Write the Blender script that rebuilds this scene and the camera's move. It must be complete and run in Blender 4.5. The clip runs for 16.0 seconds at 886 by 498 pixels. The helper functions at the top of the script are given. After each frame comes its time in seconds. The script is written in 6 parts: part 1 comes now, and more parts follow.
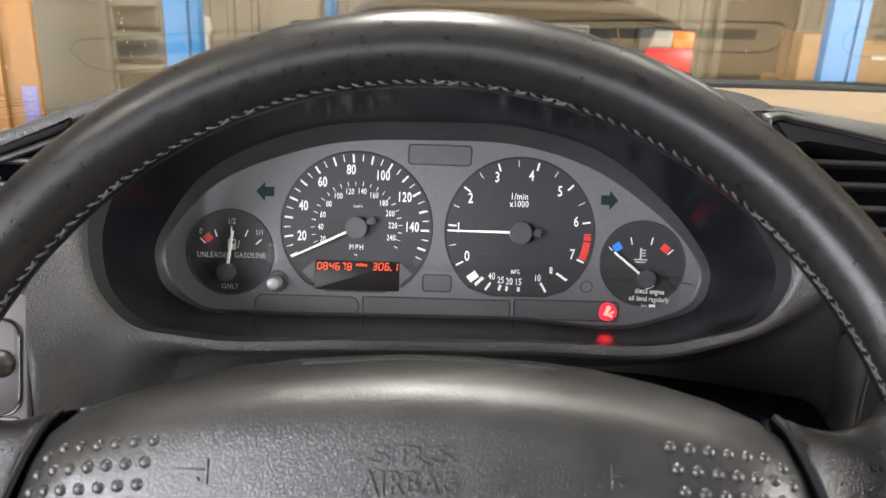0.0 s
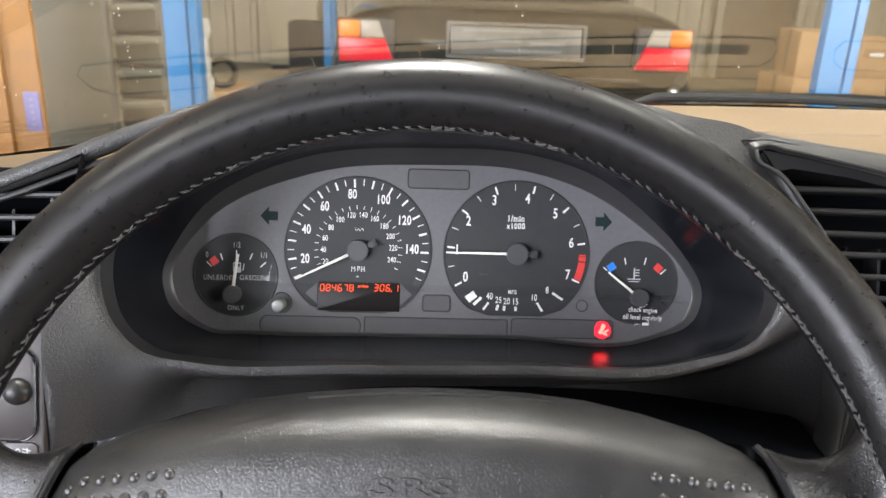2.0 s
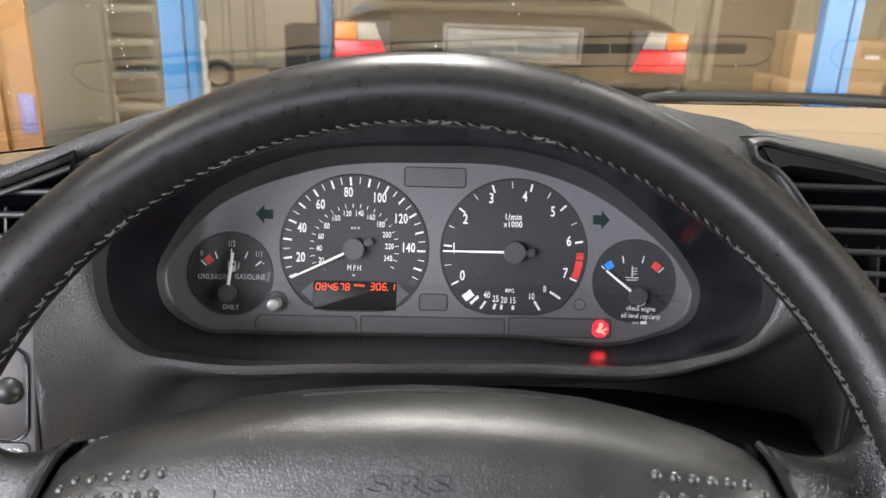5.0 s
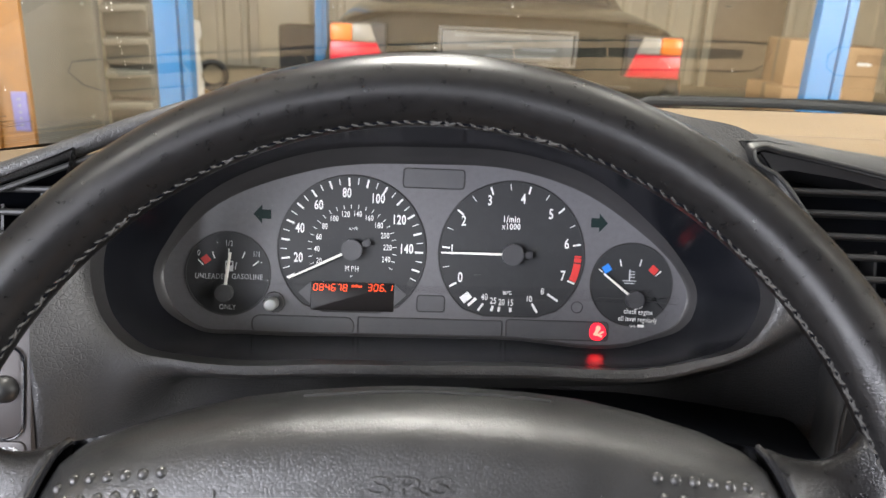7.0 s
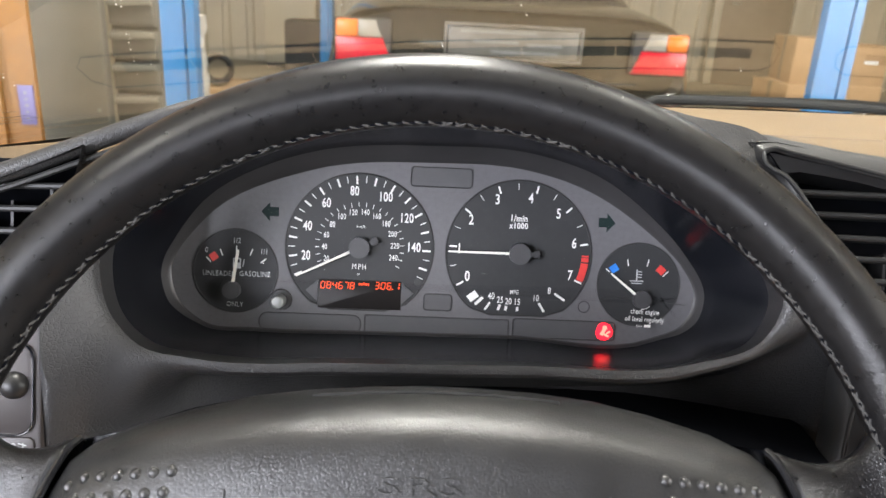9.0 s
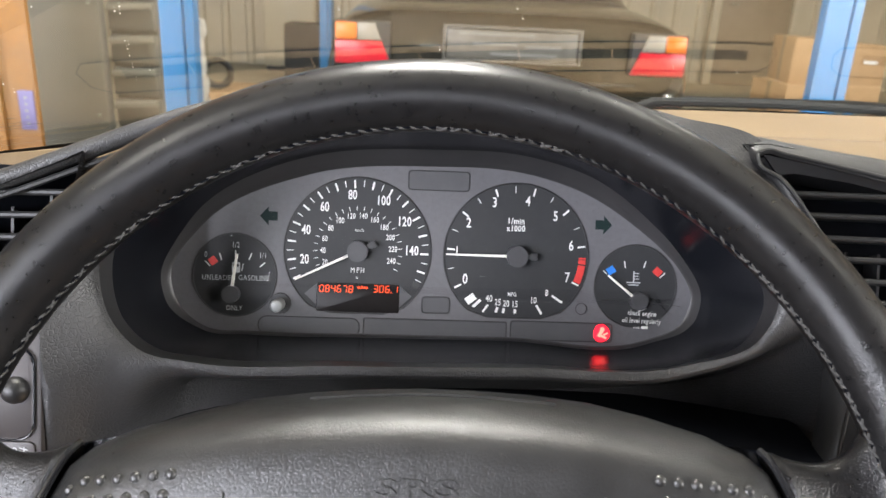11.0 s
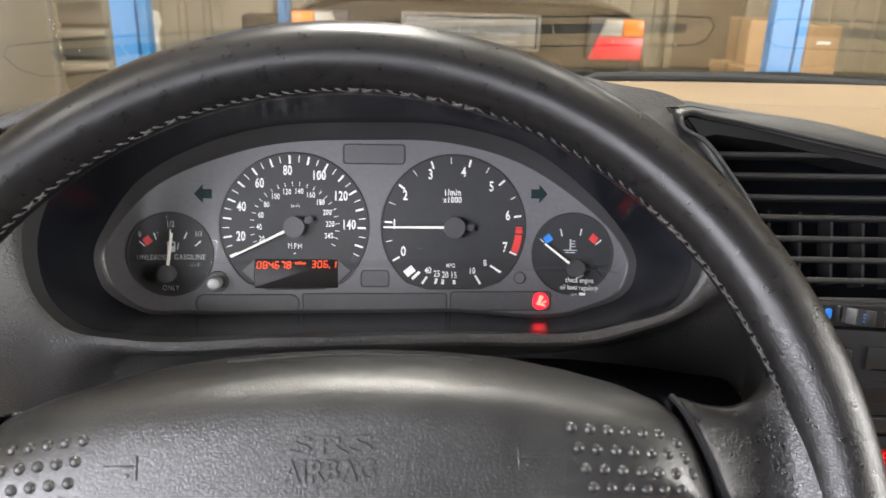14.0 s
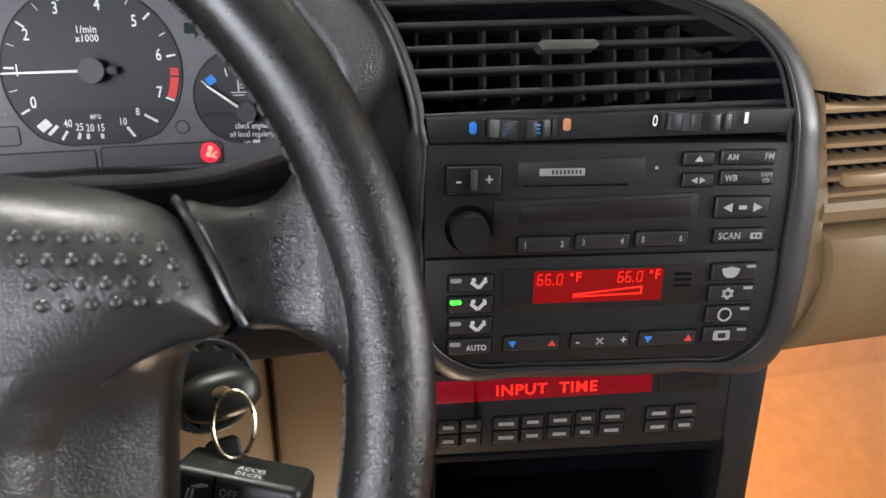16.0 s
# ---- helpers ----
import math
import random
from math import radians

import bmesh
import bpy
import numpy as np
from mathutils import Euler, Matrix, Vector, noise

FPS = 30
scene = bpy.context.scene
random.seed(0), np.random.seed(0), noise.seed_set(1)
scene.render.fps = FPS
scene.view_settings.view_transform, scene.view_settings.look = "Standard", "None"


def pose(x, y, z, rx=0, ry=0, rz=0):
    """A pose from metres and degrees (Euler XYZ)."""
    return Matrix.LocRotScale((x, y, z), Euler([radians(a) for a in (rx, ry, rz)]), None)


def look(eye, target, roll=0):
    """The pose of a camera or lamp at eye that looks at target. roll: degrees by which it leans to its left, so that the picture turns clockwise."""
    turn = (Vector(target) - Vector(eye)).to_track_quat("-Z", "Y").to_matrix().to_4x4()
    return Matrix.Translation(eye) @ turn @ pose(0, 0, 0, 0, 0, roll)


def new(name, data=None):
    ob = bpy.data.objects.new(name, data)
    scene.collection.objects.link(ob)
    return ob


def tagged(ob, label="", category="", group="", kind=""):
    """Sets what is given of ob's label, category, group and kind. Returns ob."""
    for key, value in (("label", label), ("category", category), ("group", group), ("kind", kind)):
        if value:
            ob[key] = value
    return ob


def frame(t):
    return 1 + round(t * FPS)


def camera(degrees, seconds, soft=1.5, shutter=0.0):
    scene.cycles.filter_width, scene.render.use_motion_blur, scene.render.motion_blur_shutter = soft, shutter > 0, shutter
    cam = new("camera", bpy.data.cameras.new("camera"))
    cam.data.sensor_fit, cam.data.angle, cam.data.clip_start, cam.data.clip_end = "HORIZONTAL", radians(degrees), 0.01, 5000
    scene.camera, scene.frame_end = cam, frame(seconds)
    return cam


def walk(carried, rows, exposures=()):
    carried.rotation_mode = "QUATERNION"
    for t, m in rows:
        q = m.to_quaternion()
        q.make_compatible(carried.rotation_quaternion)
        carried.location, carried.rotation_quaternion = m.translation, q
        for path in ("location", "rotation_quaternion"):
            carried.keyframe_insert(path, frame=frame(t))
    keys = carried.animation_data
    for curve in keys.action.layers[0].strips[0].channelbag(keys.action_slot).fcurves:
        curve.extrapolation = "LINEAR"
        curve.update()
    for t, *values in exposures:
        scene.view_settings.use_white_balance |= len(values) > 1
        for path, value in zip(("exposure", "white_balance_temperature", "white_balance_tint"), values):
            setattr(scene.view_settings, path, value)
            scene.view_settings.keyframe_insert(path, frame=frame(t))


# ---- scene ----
cam = camera(61.0, 16.0, 1.4, 0.3)
cam.data.dof.use_dof, cam.data.dof.focus_distance, cam.data.dof.aperture_fstop = True, 0.38, 16.0
PATH = [
    (0, (-0.0100, 0.0686, 1.0886), (0.0537, 1.9513, 0.4167), 2.49),
    (0.5, (-0.0091, 0.0618, 1.1038), (0.0560, 1.9445, 0.4321), 2.20),
    (1, (-0.0080, 0.0572, 1.1096), (0.0537, 1.9402, 0.4383), 2.01),
    (1.5, (-0.0092, 0.0585, 1.1079), (0.0547, 1.9395, 0.4314), 2.04),
    (2, (-0.0102, 0.0609, 1.1072), (0.0534, 1.9412, 0.4286), 2.11),
    (2.5, (-0.0093, 0.0609, 1.1062), (0.0528, 1.9414, 0.4282), 2.13),
    (3, (-0.0102, 0.0615, 1.1061), (0.0530, 1.9412, 0.4258), 2.12),
    (3.5, (-0.0090, 0.0635, 1.1049), (0.0542, 1.9437, 0.4259), 2.03),
    (4, (-0.0093, 0.0638, 1.1030), (0.0551, 1.9447, 0.4261), 1.93),
    (6.5, (-0.0123, 0.0620, 1.1042), (0.0783, 1.9463, 0.4400), 2.67),
    (7, (-0.0134, 0.0634, 1.1028), (0.0783, 1.9476, 0.4385), 2.84),
    (7.5, (-0.0135, 0.0626, 1.1039), (0.0778, 1.9461, 0.4377), 2.97),
    (8, (-0.0144, 0.0648, 1.1033), (0.0723, 1.9471, 0.4330), 3.03),
    (8.5, (-0.0159, 0.0643, 1.1038), (0.0672, 1.9449, 0.4281), 3.18),
    (11, (-0.0140, 0.0614, 1.1061), (0.0662, 1.9439, 0.4356), 2.79),
    (11.5, (-0.0144, 0.0596, 1.1057), (0.0732, 1.9427, 0.4376), 2.64),
    (12, (-0.0135, 0.0574, 1.1046), (0.0800, 1.9405, 0.4374), 2.46),
    (12.5, (-0.0109, 0.0534, 1.1034), (0.0882, 1.9365, 0.4369), 2.33),
    (13, (-0.0082, 0.0507, 1.1019), (0.0964, 1.9328, 0.4335), 2.21),
    (13.5, (-0.0013, 0.0531, 1.0987), (0.1212, 1.9320, 0.4245), 2.14),
    (14, (0.0057, 0.0551, 1.0968), (0.1678, 1.9248, 0.4055), 1.90),
    (14.5, (0.0330, 0.0576, 1.0861), (0.2564, 1.9115, 0.3696), 1.71),
    (15, (0.0752, 0.0592, 1.0767), (0.4121, 1.8737, 0.3060), 1.48),
    (15.5, (0.1154, 0.0582, 1.0572), (0.5361, 1.8207, 0.2108), 1.33),
    (16, (0.1308, 0.0617, 1.0467), (0.5932, 1.7900, 0.1528), 1.53),
]
walk(cam, [(t, look(eye, target, roll)) for t, eye, target, roll in PATH], [(0, 0.06, 6460, 10), (2.0, 0.0, 6300, 10), (13.2, 0.0, 6300, 10), (14.3, 0.0, 6480, 10), (14.9, 0.0, 6500, 10), (15.6, -0.25, 6300, 10), (16, -0.3, 6250, 10)])

# ---------------------------------------------------------------- light
world = bpy.data.worlds.new("workshop_air")
scene.world = world
world.use_nodes = True
world.node_tree.nodes["Background"].inputs[0].default_value = (0.9, 0.95, 1.0, 1)
world.node_tree.nodes["Background"].inputs[1].default_value = 0.05


def area_lamp(name, eye, target, sx, sy, watts, colour):
    data = bpy.data.lights.new(name, "AREA")
    data.shape, data.size, data.size_y, data.energy, data.color = "RECTANGLE", sx, sy, watts, colour
    ob = new(name, data)
    ob.matrix_world = look(eye, target)
    return ob


WARM, COOL = (1.0, 0.95, 0.86), (0.93, 0.93, 1.0)
LAMPS = [(-0.2, 1.9, 400), (1.7, 1.6, 40), (0.4, 5.5, 62), (-3.0, 5.5, 24), (3.8, 5.5, 55), (-2.6, -1.5, 70), (4.0, -1.5, 50)]
for lx, ly, lw in LAMPS:
    area_lamp("ceiling_lamp", (lx, ly, 4.42), (lx, ly, 0), 0.4, 1.6, lw, WARM)
# added lamp behind the car, standing in for daylight from an unseen door
area_lamp("rear_fill", (-2.0, -6.66, 2.0), (-0.1, 0.25, 0.95), 0.4, 1.8, 170, COOL)
# added key light from the left rear; its wall opening is made up
area_lamp("side_fill", (-4.15, -4.0, 2.2), (-0.1, 0.2, 1.0), 4.4, 2.4, 980, COOL)
# added fill from the passenger side, in a made-up matching opening
area_lamp("side_fill", (5.95, -1.7, 2.0), (0, 0.1, 1.0), 4.6, 2.0, 860, (1.0, 0.97, 0.93))

# ---------------------------------------------------------------- materials


def mat(name, col, rough=0.5, metal=0.0, bumps=(), var=0.0, vscale=20.0, rvar=0.0, coat=0.0, emit=None, spec=0.5, col2=None):
    """Procedural surface. bumps: (kind, scale, strength, depth in metres)."""
    m = bpy.data.materials.new(name)
    m.use_nodes = True
    t = m.node_tree
    b = t.nodes["Principled BSDF"]
    b.inputs["Base Color"].default_value = (*col, 1)
    b.inputs["Roughness"].default_value = rough
    b.inputs["Metallic"].default_value = metal
    b.inputs["Specular IOR Level"].default_value = spec
    b.inputs["Coat Weight"].default_value = coat
    co = t.nodes.new("ShaderNodeTexCoord")
    if var or rvar:
        n1 = t.nodes.new("ShaderNodeTexNoise")
        n1.inputs["Scale"].default_value = vscale
        n1.inputs["Detail"].default_value = 6
        n1.inputs["Roughness"].default_value = 0.65
        t.links.new(co.outputs["Object"], n1.inputs["Vector"])
        if var:
            mix = t.nodes.new("ShaderNodeMix")
            mix.data_type = "RGBA"
            lo = col2 if col2 else tuple(c * (1 - var) for c in col)
            mix.inputs[6].default_value = (*lo, 1)
            mix.inputs[7].default_value = (*(min(1, c * (1 + var * 0.6)) for c in col), 1)
            ramp = t.nodes.new("ShaderNodeMapRange")
            ramp.inputs[1].default_value, ramp.inputs[2].default_value = 0.3, 0.7
            t.links.new(n1.outputs[0], ramp.inputs[0])
            t.links.new(ramp.outputs[0], mix.inputs[0])
            t.links.new(mix.outputs[2], b.inputs["Base Color"])
        if rvar:
            r2 = t.nodes.new("ShaderNodeMapRange")
            r2.inputs[1].default_value, r2.inputs[2].default_value = 0.3, 0.7
            r2.inputs[3].default_value, r2.inputs[4].default_value = max(0.02, rough - rvar), min(1, rough + rvar)
            t.links.new(n1.outputs[0], r2.inputs[0])
            t.links.new(r2.outputs[0], b.inputs["Roughness"])
    last = None
    for kind, scale, strength, depth in bumps:
        if kind == "cells":
            x = t.nodes.new("ShaderNodeTexVoronoi")
            x.feature = "SMOOTH_F1"
            x.inputs["Smoothness"].default_value = 0.35
            x.inputs["Scale"].default_value = scale
            out = x.outputs["Distance"]
            wob = t.nodes.new("ShaderNodeTexNoise")
            wob.inputs["Scale"].default_value = scale * 0.45
            wob.inputs["Detail"].default_value = 3
            add = t.nodes.new("ShaderNodeVectorMath")
            add.operation = "MULTIPLY_ADD"
            add.inputs[1].default_value = (1.1 / scale,) * 3
            t.links.new(co.outputs["Object"], wob.inputs["Vector"])
            t.links.new(wob.outputs["Color"], add.inputs[0])
            t.links.new(co.outputs["Object"], add.inputs[2])
            t.links.new(add.outputs[0], x.inputs["Vector"])
        elif kind == "crease":
            # pebbled skin: rounded islands parted by narrow wandering grooves
            x = t.nodes.new("ShaderNodeTexVoronoi")
            x.feature = "DISTANCE_TO_EDGE"
            x.inputs["Scale"].default_value = scale
            wob = t.nodes.new("ShaderNodeTexNoise")
            wob.inputs["Scale"].default_value = scale * 0.5
            wob.inputs["Detail"].default_value = 3
            add = t.nodes.new("ShaderNodeVectorMath")
            add.operation = "MULTIPLY_ADD"
            add.inputs[1].default_value = (1.3 / scale,) * 3
            t.links.new(co.outputs["Object"], wob.inputs["Vector"])
            t.links.new(wob.outputs["Color"], add.inputs[0])
            t.links.new(co.outputs["Object"], add.inputs[2])
            t.links.new(add.outputs[0], x.inputs["Vector"])
            lim = t.nodes.new("ShaderNodeMapRange")
            lim.interpolation_type = "SMOOTHSTEP"
            lim.inputs[1].default_value, lim.inputs[2].default_value = 0.0, 0.19
            t.links.new(x.outputs["Distance"], lim.inputs[0])
            out = lim.outputs[0]
        else:
            x = t.nodes.new("ShaderNodeTexNoise")
            x.inputs["Scale"].default_value = scale
            x.inputs["Detail"].default_value = 5
            out = x.outputs[0]
            t.links.new(co.outputs["Object"], x.inputs["Vector"])
        bp = t.nodes.new("ShaderNodeBump")
        bp.inputs["Strength"].default_value = strength
        bp.inputs["Distance"].default_value = depth
        t.links.new(out, bp.inputs["Height"])
        if last:
            t.links.new(last.outputs[0], bp.inputs["Normal"])
        last = bp
    if last:
        t.links.new(last.outputs[0], b.inputs["Normal"])
    if emit:
        b.inputs["Emission Color"].default_value = (*emit[0], 1)
        b.inputs["Emission Strength"].default_value = emit[1]
    return m


def glass(name, gloss, tint=(1, 1, 1)):
    """Thin clear pane: see-through, with a mirror gloss that grows at grazing angles."""
    m = bpy.data.materials.new(name)
    m.use_nodes = True
    t = m.node_tree
    t.nodes.clear()
    out = t.nodes.new("ShaderNodeOutputMaterial")
    mix = t.nodes.new("ShaderNodeMixShader")
    tr = t.nodes.new("ShaderNodeBsdfTransparent")
    gl = t.nodes.new("ShaderNodeBsdfGlossy")
    lw = t.nodes.new("ShaderNodeLayerWeight")
    lw.inputs["Blend"].default_value = 0.5
    fr = t.nodes.new("ShaderNodeMath")
    fr.operation = "POWER"
    fr.inputs[1].default_value = 4.0
    t.links.new(lw.outputs["Facing"], fr.inputs[0])
    mul = t.nodes.new("ShaderNodeMath")
    mul.operation = "MULTIPLY_ADD"
    mul.inputs[1].default_value = 0.9 * gloss
    mul.inputs[2].default_value = 0.07 * gloss
    tr.inputs[0].default_value = (*tint, 1)
    gl.inputs["Roughness"].default_value = 0.02
    t.links.new(fr.outputs[0], mul.inputs[0])
    t.links.new(mul.outputs[0], mix.inputs[0])
    t.links.new(tr.outputs[0], mix.inputs[1])
    t.links.new(gl.outputs[0], mix.inputs[2])
    t.links.new(mix.outputs[0], out.inputs[0])
    return m


GRAIN = (("crease", 440, 0.34, 0.00042), ("noise", 300, 0.22, 0.0006), ("noise", 2200, 0.15, 0.0002))
vinyl = mat("black_grained_vinyl", (0.032, 0.0318, 0.0325), 0.45, bumps=GRAIN, var=0.25, vscale=14, rvar=0.07)
vinyl_fine = mat("fine_grained_black_vinyl", (0.018, 0.018, 0.018), 0.42, bumps=(("crease", 1100, 0.10, 0.0002),), var=0.2, vscale=20, rvar=0.05, spec=0.36)
vinyl_smooth = mat("soft_black_moulding", (0.024, 0.024, 0.0245), 0.42, bumps=(("crease", 900, 0.14, 0.0002), ("noise", 300, 0.1, 0.0004)), var=0.2, vscale=16, rvar=0.06, spec=0.42)
faded_blue = mat("faded_blue_print", (0.03, 0.10, 0.26), 0.5, var=0.1, vscale=200)
stack_print = mat("soft_white_legend", (0.27, 0.27, 0.265), 0.55, var=0.15, vscale=300)
vinyl_soft = mat("black_matte_plastic", (0.011, 0.011, 0.012), 0.5, bumps=(("noise", 1800, 0.25, 0.0002),), var=0.2, vscale=30, spec=0.28)
recess_black = mat("recess_shade_black_plastic", (0.0035, 0.0042, 0.0065), 0.17, bumps=(("noise", 2500, 0.15, 0.0002),), var=0.2, spec=0.3)
trim_grey = mat("smoked_grey_plastic", (0.038, 0.037, 0.038), 0.42, bumps=(("noise", 900, 0.1, 0.0002),), var=0.15, vscale=40)
leather = mat("black_worn_leather", (0.0085, 0.0082, 0.0085), 0.30, bumps=(("crease", 820, 0.27, 0.0003), ("noise", 330, 0.08, 0.0004)), var=0.3, vscale=240, rvar=0.04, spec=0.42)


def worn_smooth(material, low, high):
    """Lets the grain fade where palms have polished the upper rim: from height low (full) to high (worn), in the wheel's plane."""
    t = material.node_tree
    co = t.nodes.new("ShaderNodeTexCoord")
    sep = t.nodes.new("ShaderNodeSeparateXYZ")
    t.links.new(co.outputs["Object"], sep.inputs[0])
    for node in [n for n in t.nodes if n.type == "BUMP"]:
        ramp = t.nodes.new("ShaderNodeMapRange")
        ramp.interpolation_type = "SMOOTHSTEP"
        ramp.inputs[1].default_value, ramp.inputs[2].default_value = low, high
        ramp.inputs[3].default_value = node.inputs["Strength"].default_value
        ramp.inputs[4].default_value = node.inputs["Strength"].default_value * 0.16
        t.links.new(sep.outputs[1], ramp.inputs[0])
        t.links.new(ramp.outputs[0], node.inputs["Strength"])


worn_smooth(leather, 0.045, 0.115)
leather_creased = mat("creased_black_leather", (0.0095, 0.0092, 0.0095), 0.34, bumps=(("crease", 900, 0.40, 0.0003), ("noise", 330, 0.2, 0.0005)), var=0.3, vscale=70, rvar=0.10, spec=0.46)
pad_skin = mat("black_grained_pad", (0.018, 0.018, 0.018), 0.34, bumps=(("crease", 700, 0.21, 0.0003), ("noise", 260, 0.16, 0.0005)), var=0.2, vscale=25, rvar=0.07, spec=0.58)
thread = mat("grey_thread", (0.06, 0.058, 0.055), 0.8, bumps=(("noise", 3000, 0.4, 0.0002),), var=0.5, vscale=60)
silver = mat("matte_silver_grey_panel", (0.116, 0.1135, 0.121), 0.48, bumps=(("noise", 2600, 0.2, 0.0002),), var=0.10, vscale=300)
silver_dark = mat("dark_lamp_window", (0.085, 0.085, 0.09), 0.4, bumps=(("noise", 2600, 0.15, 0.0001),), var=0.08, vscale=60)
dial_black = mat("matte_black_dial", (0.024, 0.025, 0.0265), 0.55, bumps=(("noise", 3000, 0.1, 0.0001),), var=0.12, vscale=120)
white_print = mat("white_print", (0.78, 0.78, 0.76), 0.55, var=0.06, vscale=200)
grey_print = mat("grey_print", (0.52, 0.53, 0.54), 0.55, var=0.1, vscale=200)
dim_print = mat("faded_print", (0.24, 0.24, 0.24), 0.6, var=0.1, vscale=200)
needle_white = mat("white_needle", (0.82, 0.80, 0.74), 0.45, var=0.06, vscale=200)
red_print = mat("red_print", (0.62, 0.045, 0.04), 0.5, var=0.1, vscale=200)
blue_print = mat("blue_print", (0.03, 0.22, 0.72), 0.5, var=0.1, vscale=200)
hub_grey = mat("dark_grey_hub_cap", (0.055, 0.055, 0.058), 0.45, bumps=(("noise", 1500, 0.1, 0.0001),), var=0.1, vscale=90)
arrow_dark = mat("unlit_dark_green_lens", (0.010, 0.022, 0.021), 0.6, var=0.1, vscale=90, spec=0.2)
lcd_back = mat("dark_display_glass", (0.012, 0.010, 0.010), 0.38, var=0.05, vscale=60, spec=0.3)
lcd_red = mat("lit_orange_red_digit", (0.3, 0.02, 0.0), 0.5, emit=((1.0, 0.085, 0.015), 2.0))
warn_red = mat("lit_red_lamp", (0.4, 0.01, 0.01), 0.4, emit=((1.0, 0.010, 0.025), 3.4))
warn_core = mat("lit_red_symbol", (0.6, 0.2, 0.1), 0.4, emit=((1.0, 0.16, 0.12), 3.0))
disp_red = mat("lit_red_display", (0.03, 0.0, 0.001), 0.4, spec=0.2, emit=((1.0, 0.012, 0.010), 0.30))
disp_red2 = mat("lit_crimson_display", (0.03, 0.0, 0.001), 0.4, spec=0.2, emit=((1.0, 0.004, 0.035), 0.24))
disp_seg = mat("lit_red_segment", (0.3, 0.02, 0.01), 0.3, emit=((1.0, 0.012, 0.006), 1.7))
led_green = mat("lit_green_lamp", (0.02, 0.3, 0.02), 0.3, emit=((0.06, 1.0, 0.03), 4.0))
chrome = mat("brushed_metal", (0.62, 0.62, 0.60), 0.22, 1.0, bumps=(("noise", 800, 0.08, 0.0002),), rvar=0.06, vscale=60)
satin = mat("satin_grey_paint", (0.30, 0.31, 0.30), 0.35, 0.4, var=0.1, vscale=80)
gloss_black = mat("gloss_black_plastic", (0.012, 0.012, 0.013), 0.22, bumps=(("noise", 400, 0.05, 0.0003),), rvar=0.05, vscale=30)
slat_mat = mat("satin_black_slat", (0.016, 0.016, 0.0165), 0.48, bumps=(("noise", 900, 0.12, 0.0002),), var=0.15, vscale=60, spec=0.35)
# Near-black: deep shade of ducts, pockets and gaps put into the colour
shade_black = mat("duct_and_shade_black", (0.0022, 0.0027, 0.0042), 0.7, var=0.2, vscale=40, spec=0.08)
button_mat = mat("soft_black_button", (0.015, 0.015, 0.0155), 0.42, bumps=(("noise", 2200, 0.15, 0.0001),), var=0.15, vscale=80, spec=0.4)
switch_panel_mat = mat("warm_black_panel", (0.048, 0.042, 0.042), 0.45, bumps=(("noise", 1600, 0.2, 0.0002),), var=0.12, vscale=30)
grey_rib = mat("lighter_grey_rib", (0.075, 0.075, 0.08), 0.5, var=0.2, vscale=200)
tab_plastic = mat("dark_olive_tab_plastic", (0.05, 0.05, 0.044), 0.3, var=0.1, vscale=80)
tan = mat("tan_grained_vinyl", (0.150, 0.100, 0.046), 0.55, bumps=(("cells", 480, 0.3, 0.0005), ("noise", 60, 0.15, 0.001)), var=0.10, vscale=9, rvar=0.05)
tan_dark = mat("tan_slat_plastic", (0.20, 0.13, 0.067), 0.5, bumps=(("noise", 1000, 0.15, 0.0002),), var=0.12, vscale=30)
carpet = mat("tan_carpet", (0.56, 0.36, 0.21), 0.95, bumps=(("noise", 900, 0.5, 0.001),), var=0.10, vscale=40)
key_black = mat("black_key_plastic", (0.009, 0.0095, 0.009), 0.40, bumps=(("noise", 900, 0.14, 0.0002),), var=0.2, vscale=90, spec=0.36)
ring_metal = mat("brassy_split_ring", (0.52, 0.46, 0.33), 0.28, 1.0, rvar=0.08, vscale=150)
brass = mat("dull_brass", (0.45, 0.36, 0.18), 0.35, 0.9, var=0.2, vscale=200)
blue_paint = mat("sky_blue_enamel", (0.035, 0.19, 0.44), 0.4, bumps=(("noise", 40, 0.1, 0.001),), var=0.10, vscale=5, rvar=0.08)
yellow_paint = mat("orange_yellow_enamel", (0.22, 0.092, 0.010), 0.5, bumps=(("noise", 30, 0.1, 0.001),), var=0.2, vscale=6, rvar=0.1)
violet_label = mat("violet_blue_label", (0.13, 0.12, 0.30), 0.5, var=0.12, vscale=20)
grey_paint = mat("warm_grey_sheet_steel", (0.115, 0.11, 0.092), 0.5, bumps=(("noise", 12, 0.1, 0.002),), var=0.08, vscale=3)
cream_steel = mat("cream_wall_sheet", (0.37, 0.33, 0.25), 0.45, bumps=(("noise", 20, 0.1, 0.001),), var=0.10, vscale=2.5, rvar=0.08)
brown_paint = mat("brown_door_paint", (0.16, 0.125, 0.085), 0.5, var=0.12, vscale=4)
concrete = mat("worn_concrete", (0.29, 0.255, 0.19), 0.75, bumps=(("noise", 60, 0.3, 0.004),), var=0.30, vscale=1.6, rvar=0.1)
cardboard = mat("brown_cardboard", (0.36, 0.225, 0.115), 0.85, bumps=(("noise", 120, 0.2, 0.001),), var=0.12, vscale=8)
car_paint = mat("dark_metallic_car_paint", (0.022, 0.021, 0.016), 0.22, 0.3, coat=0.5, var=0.06, vscale=3)
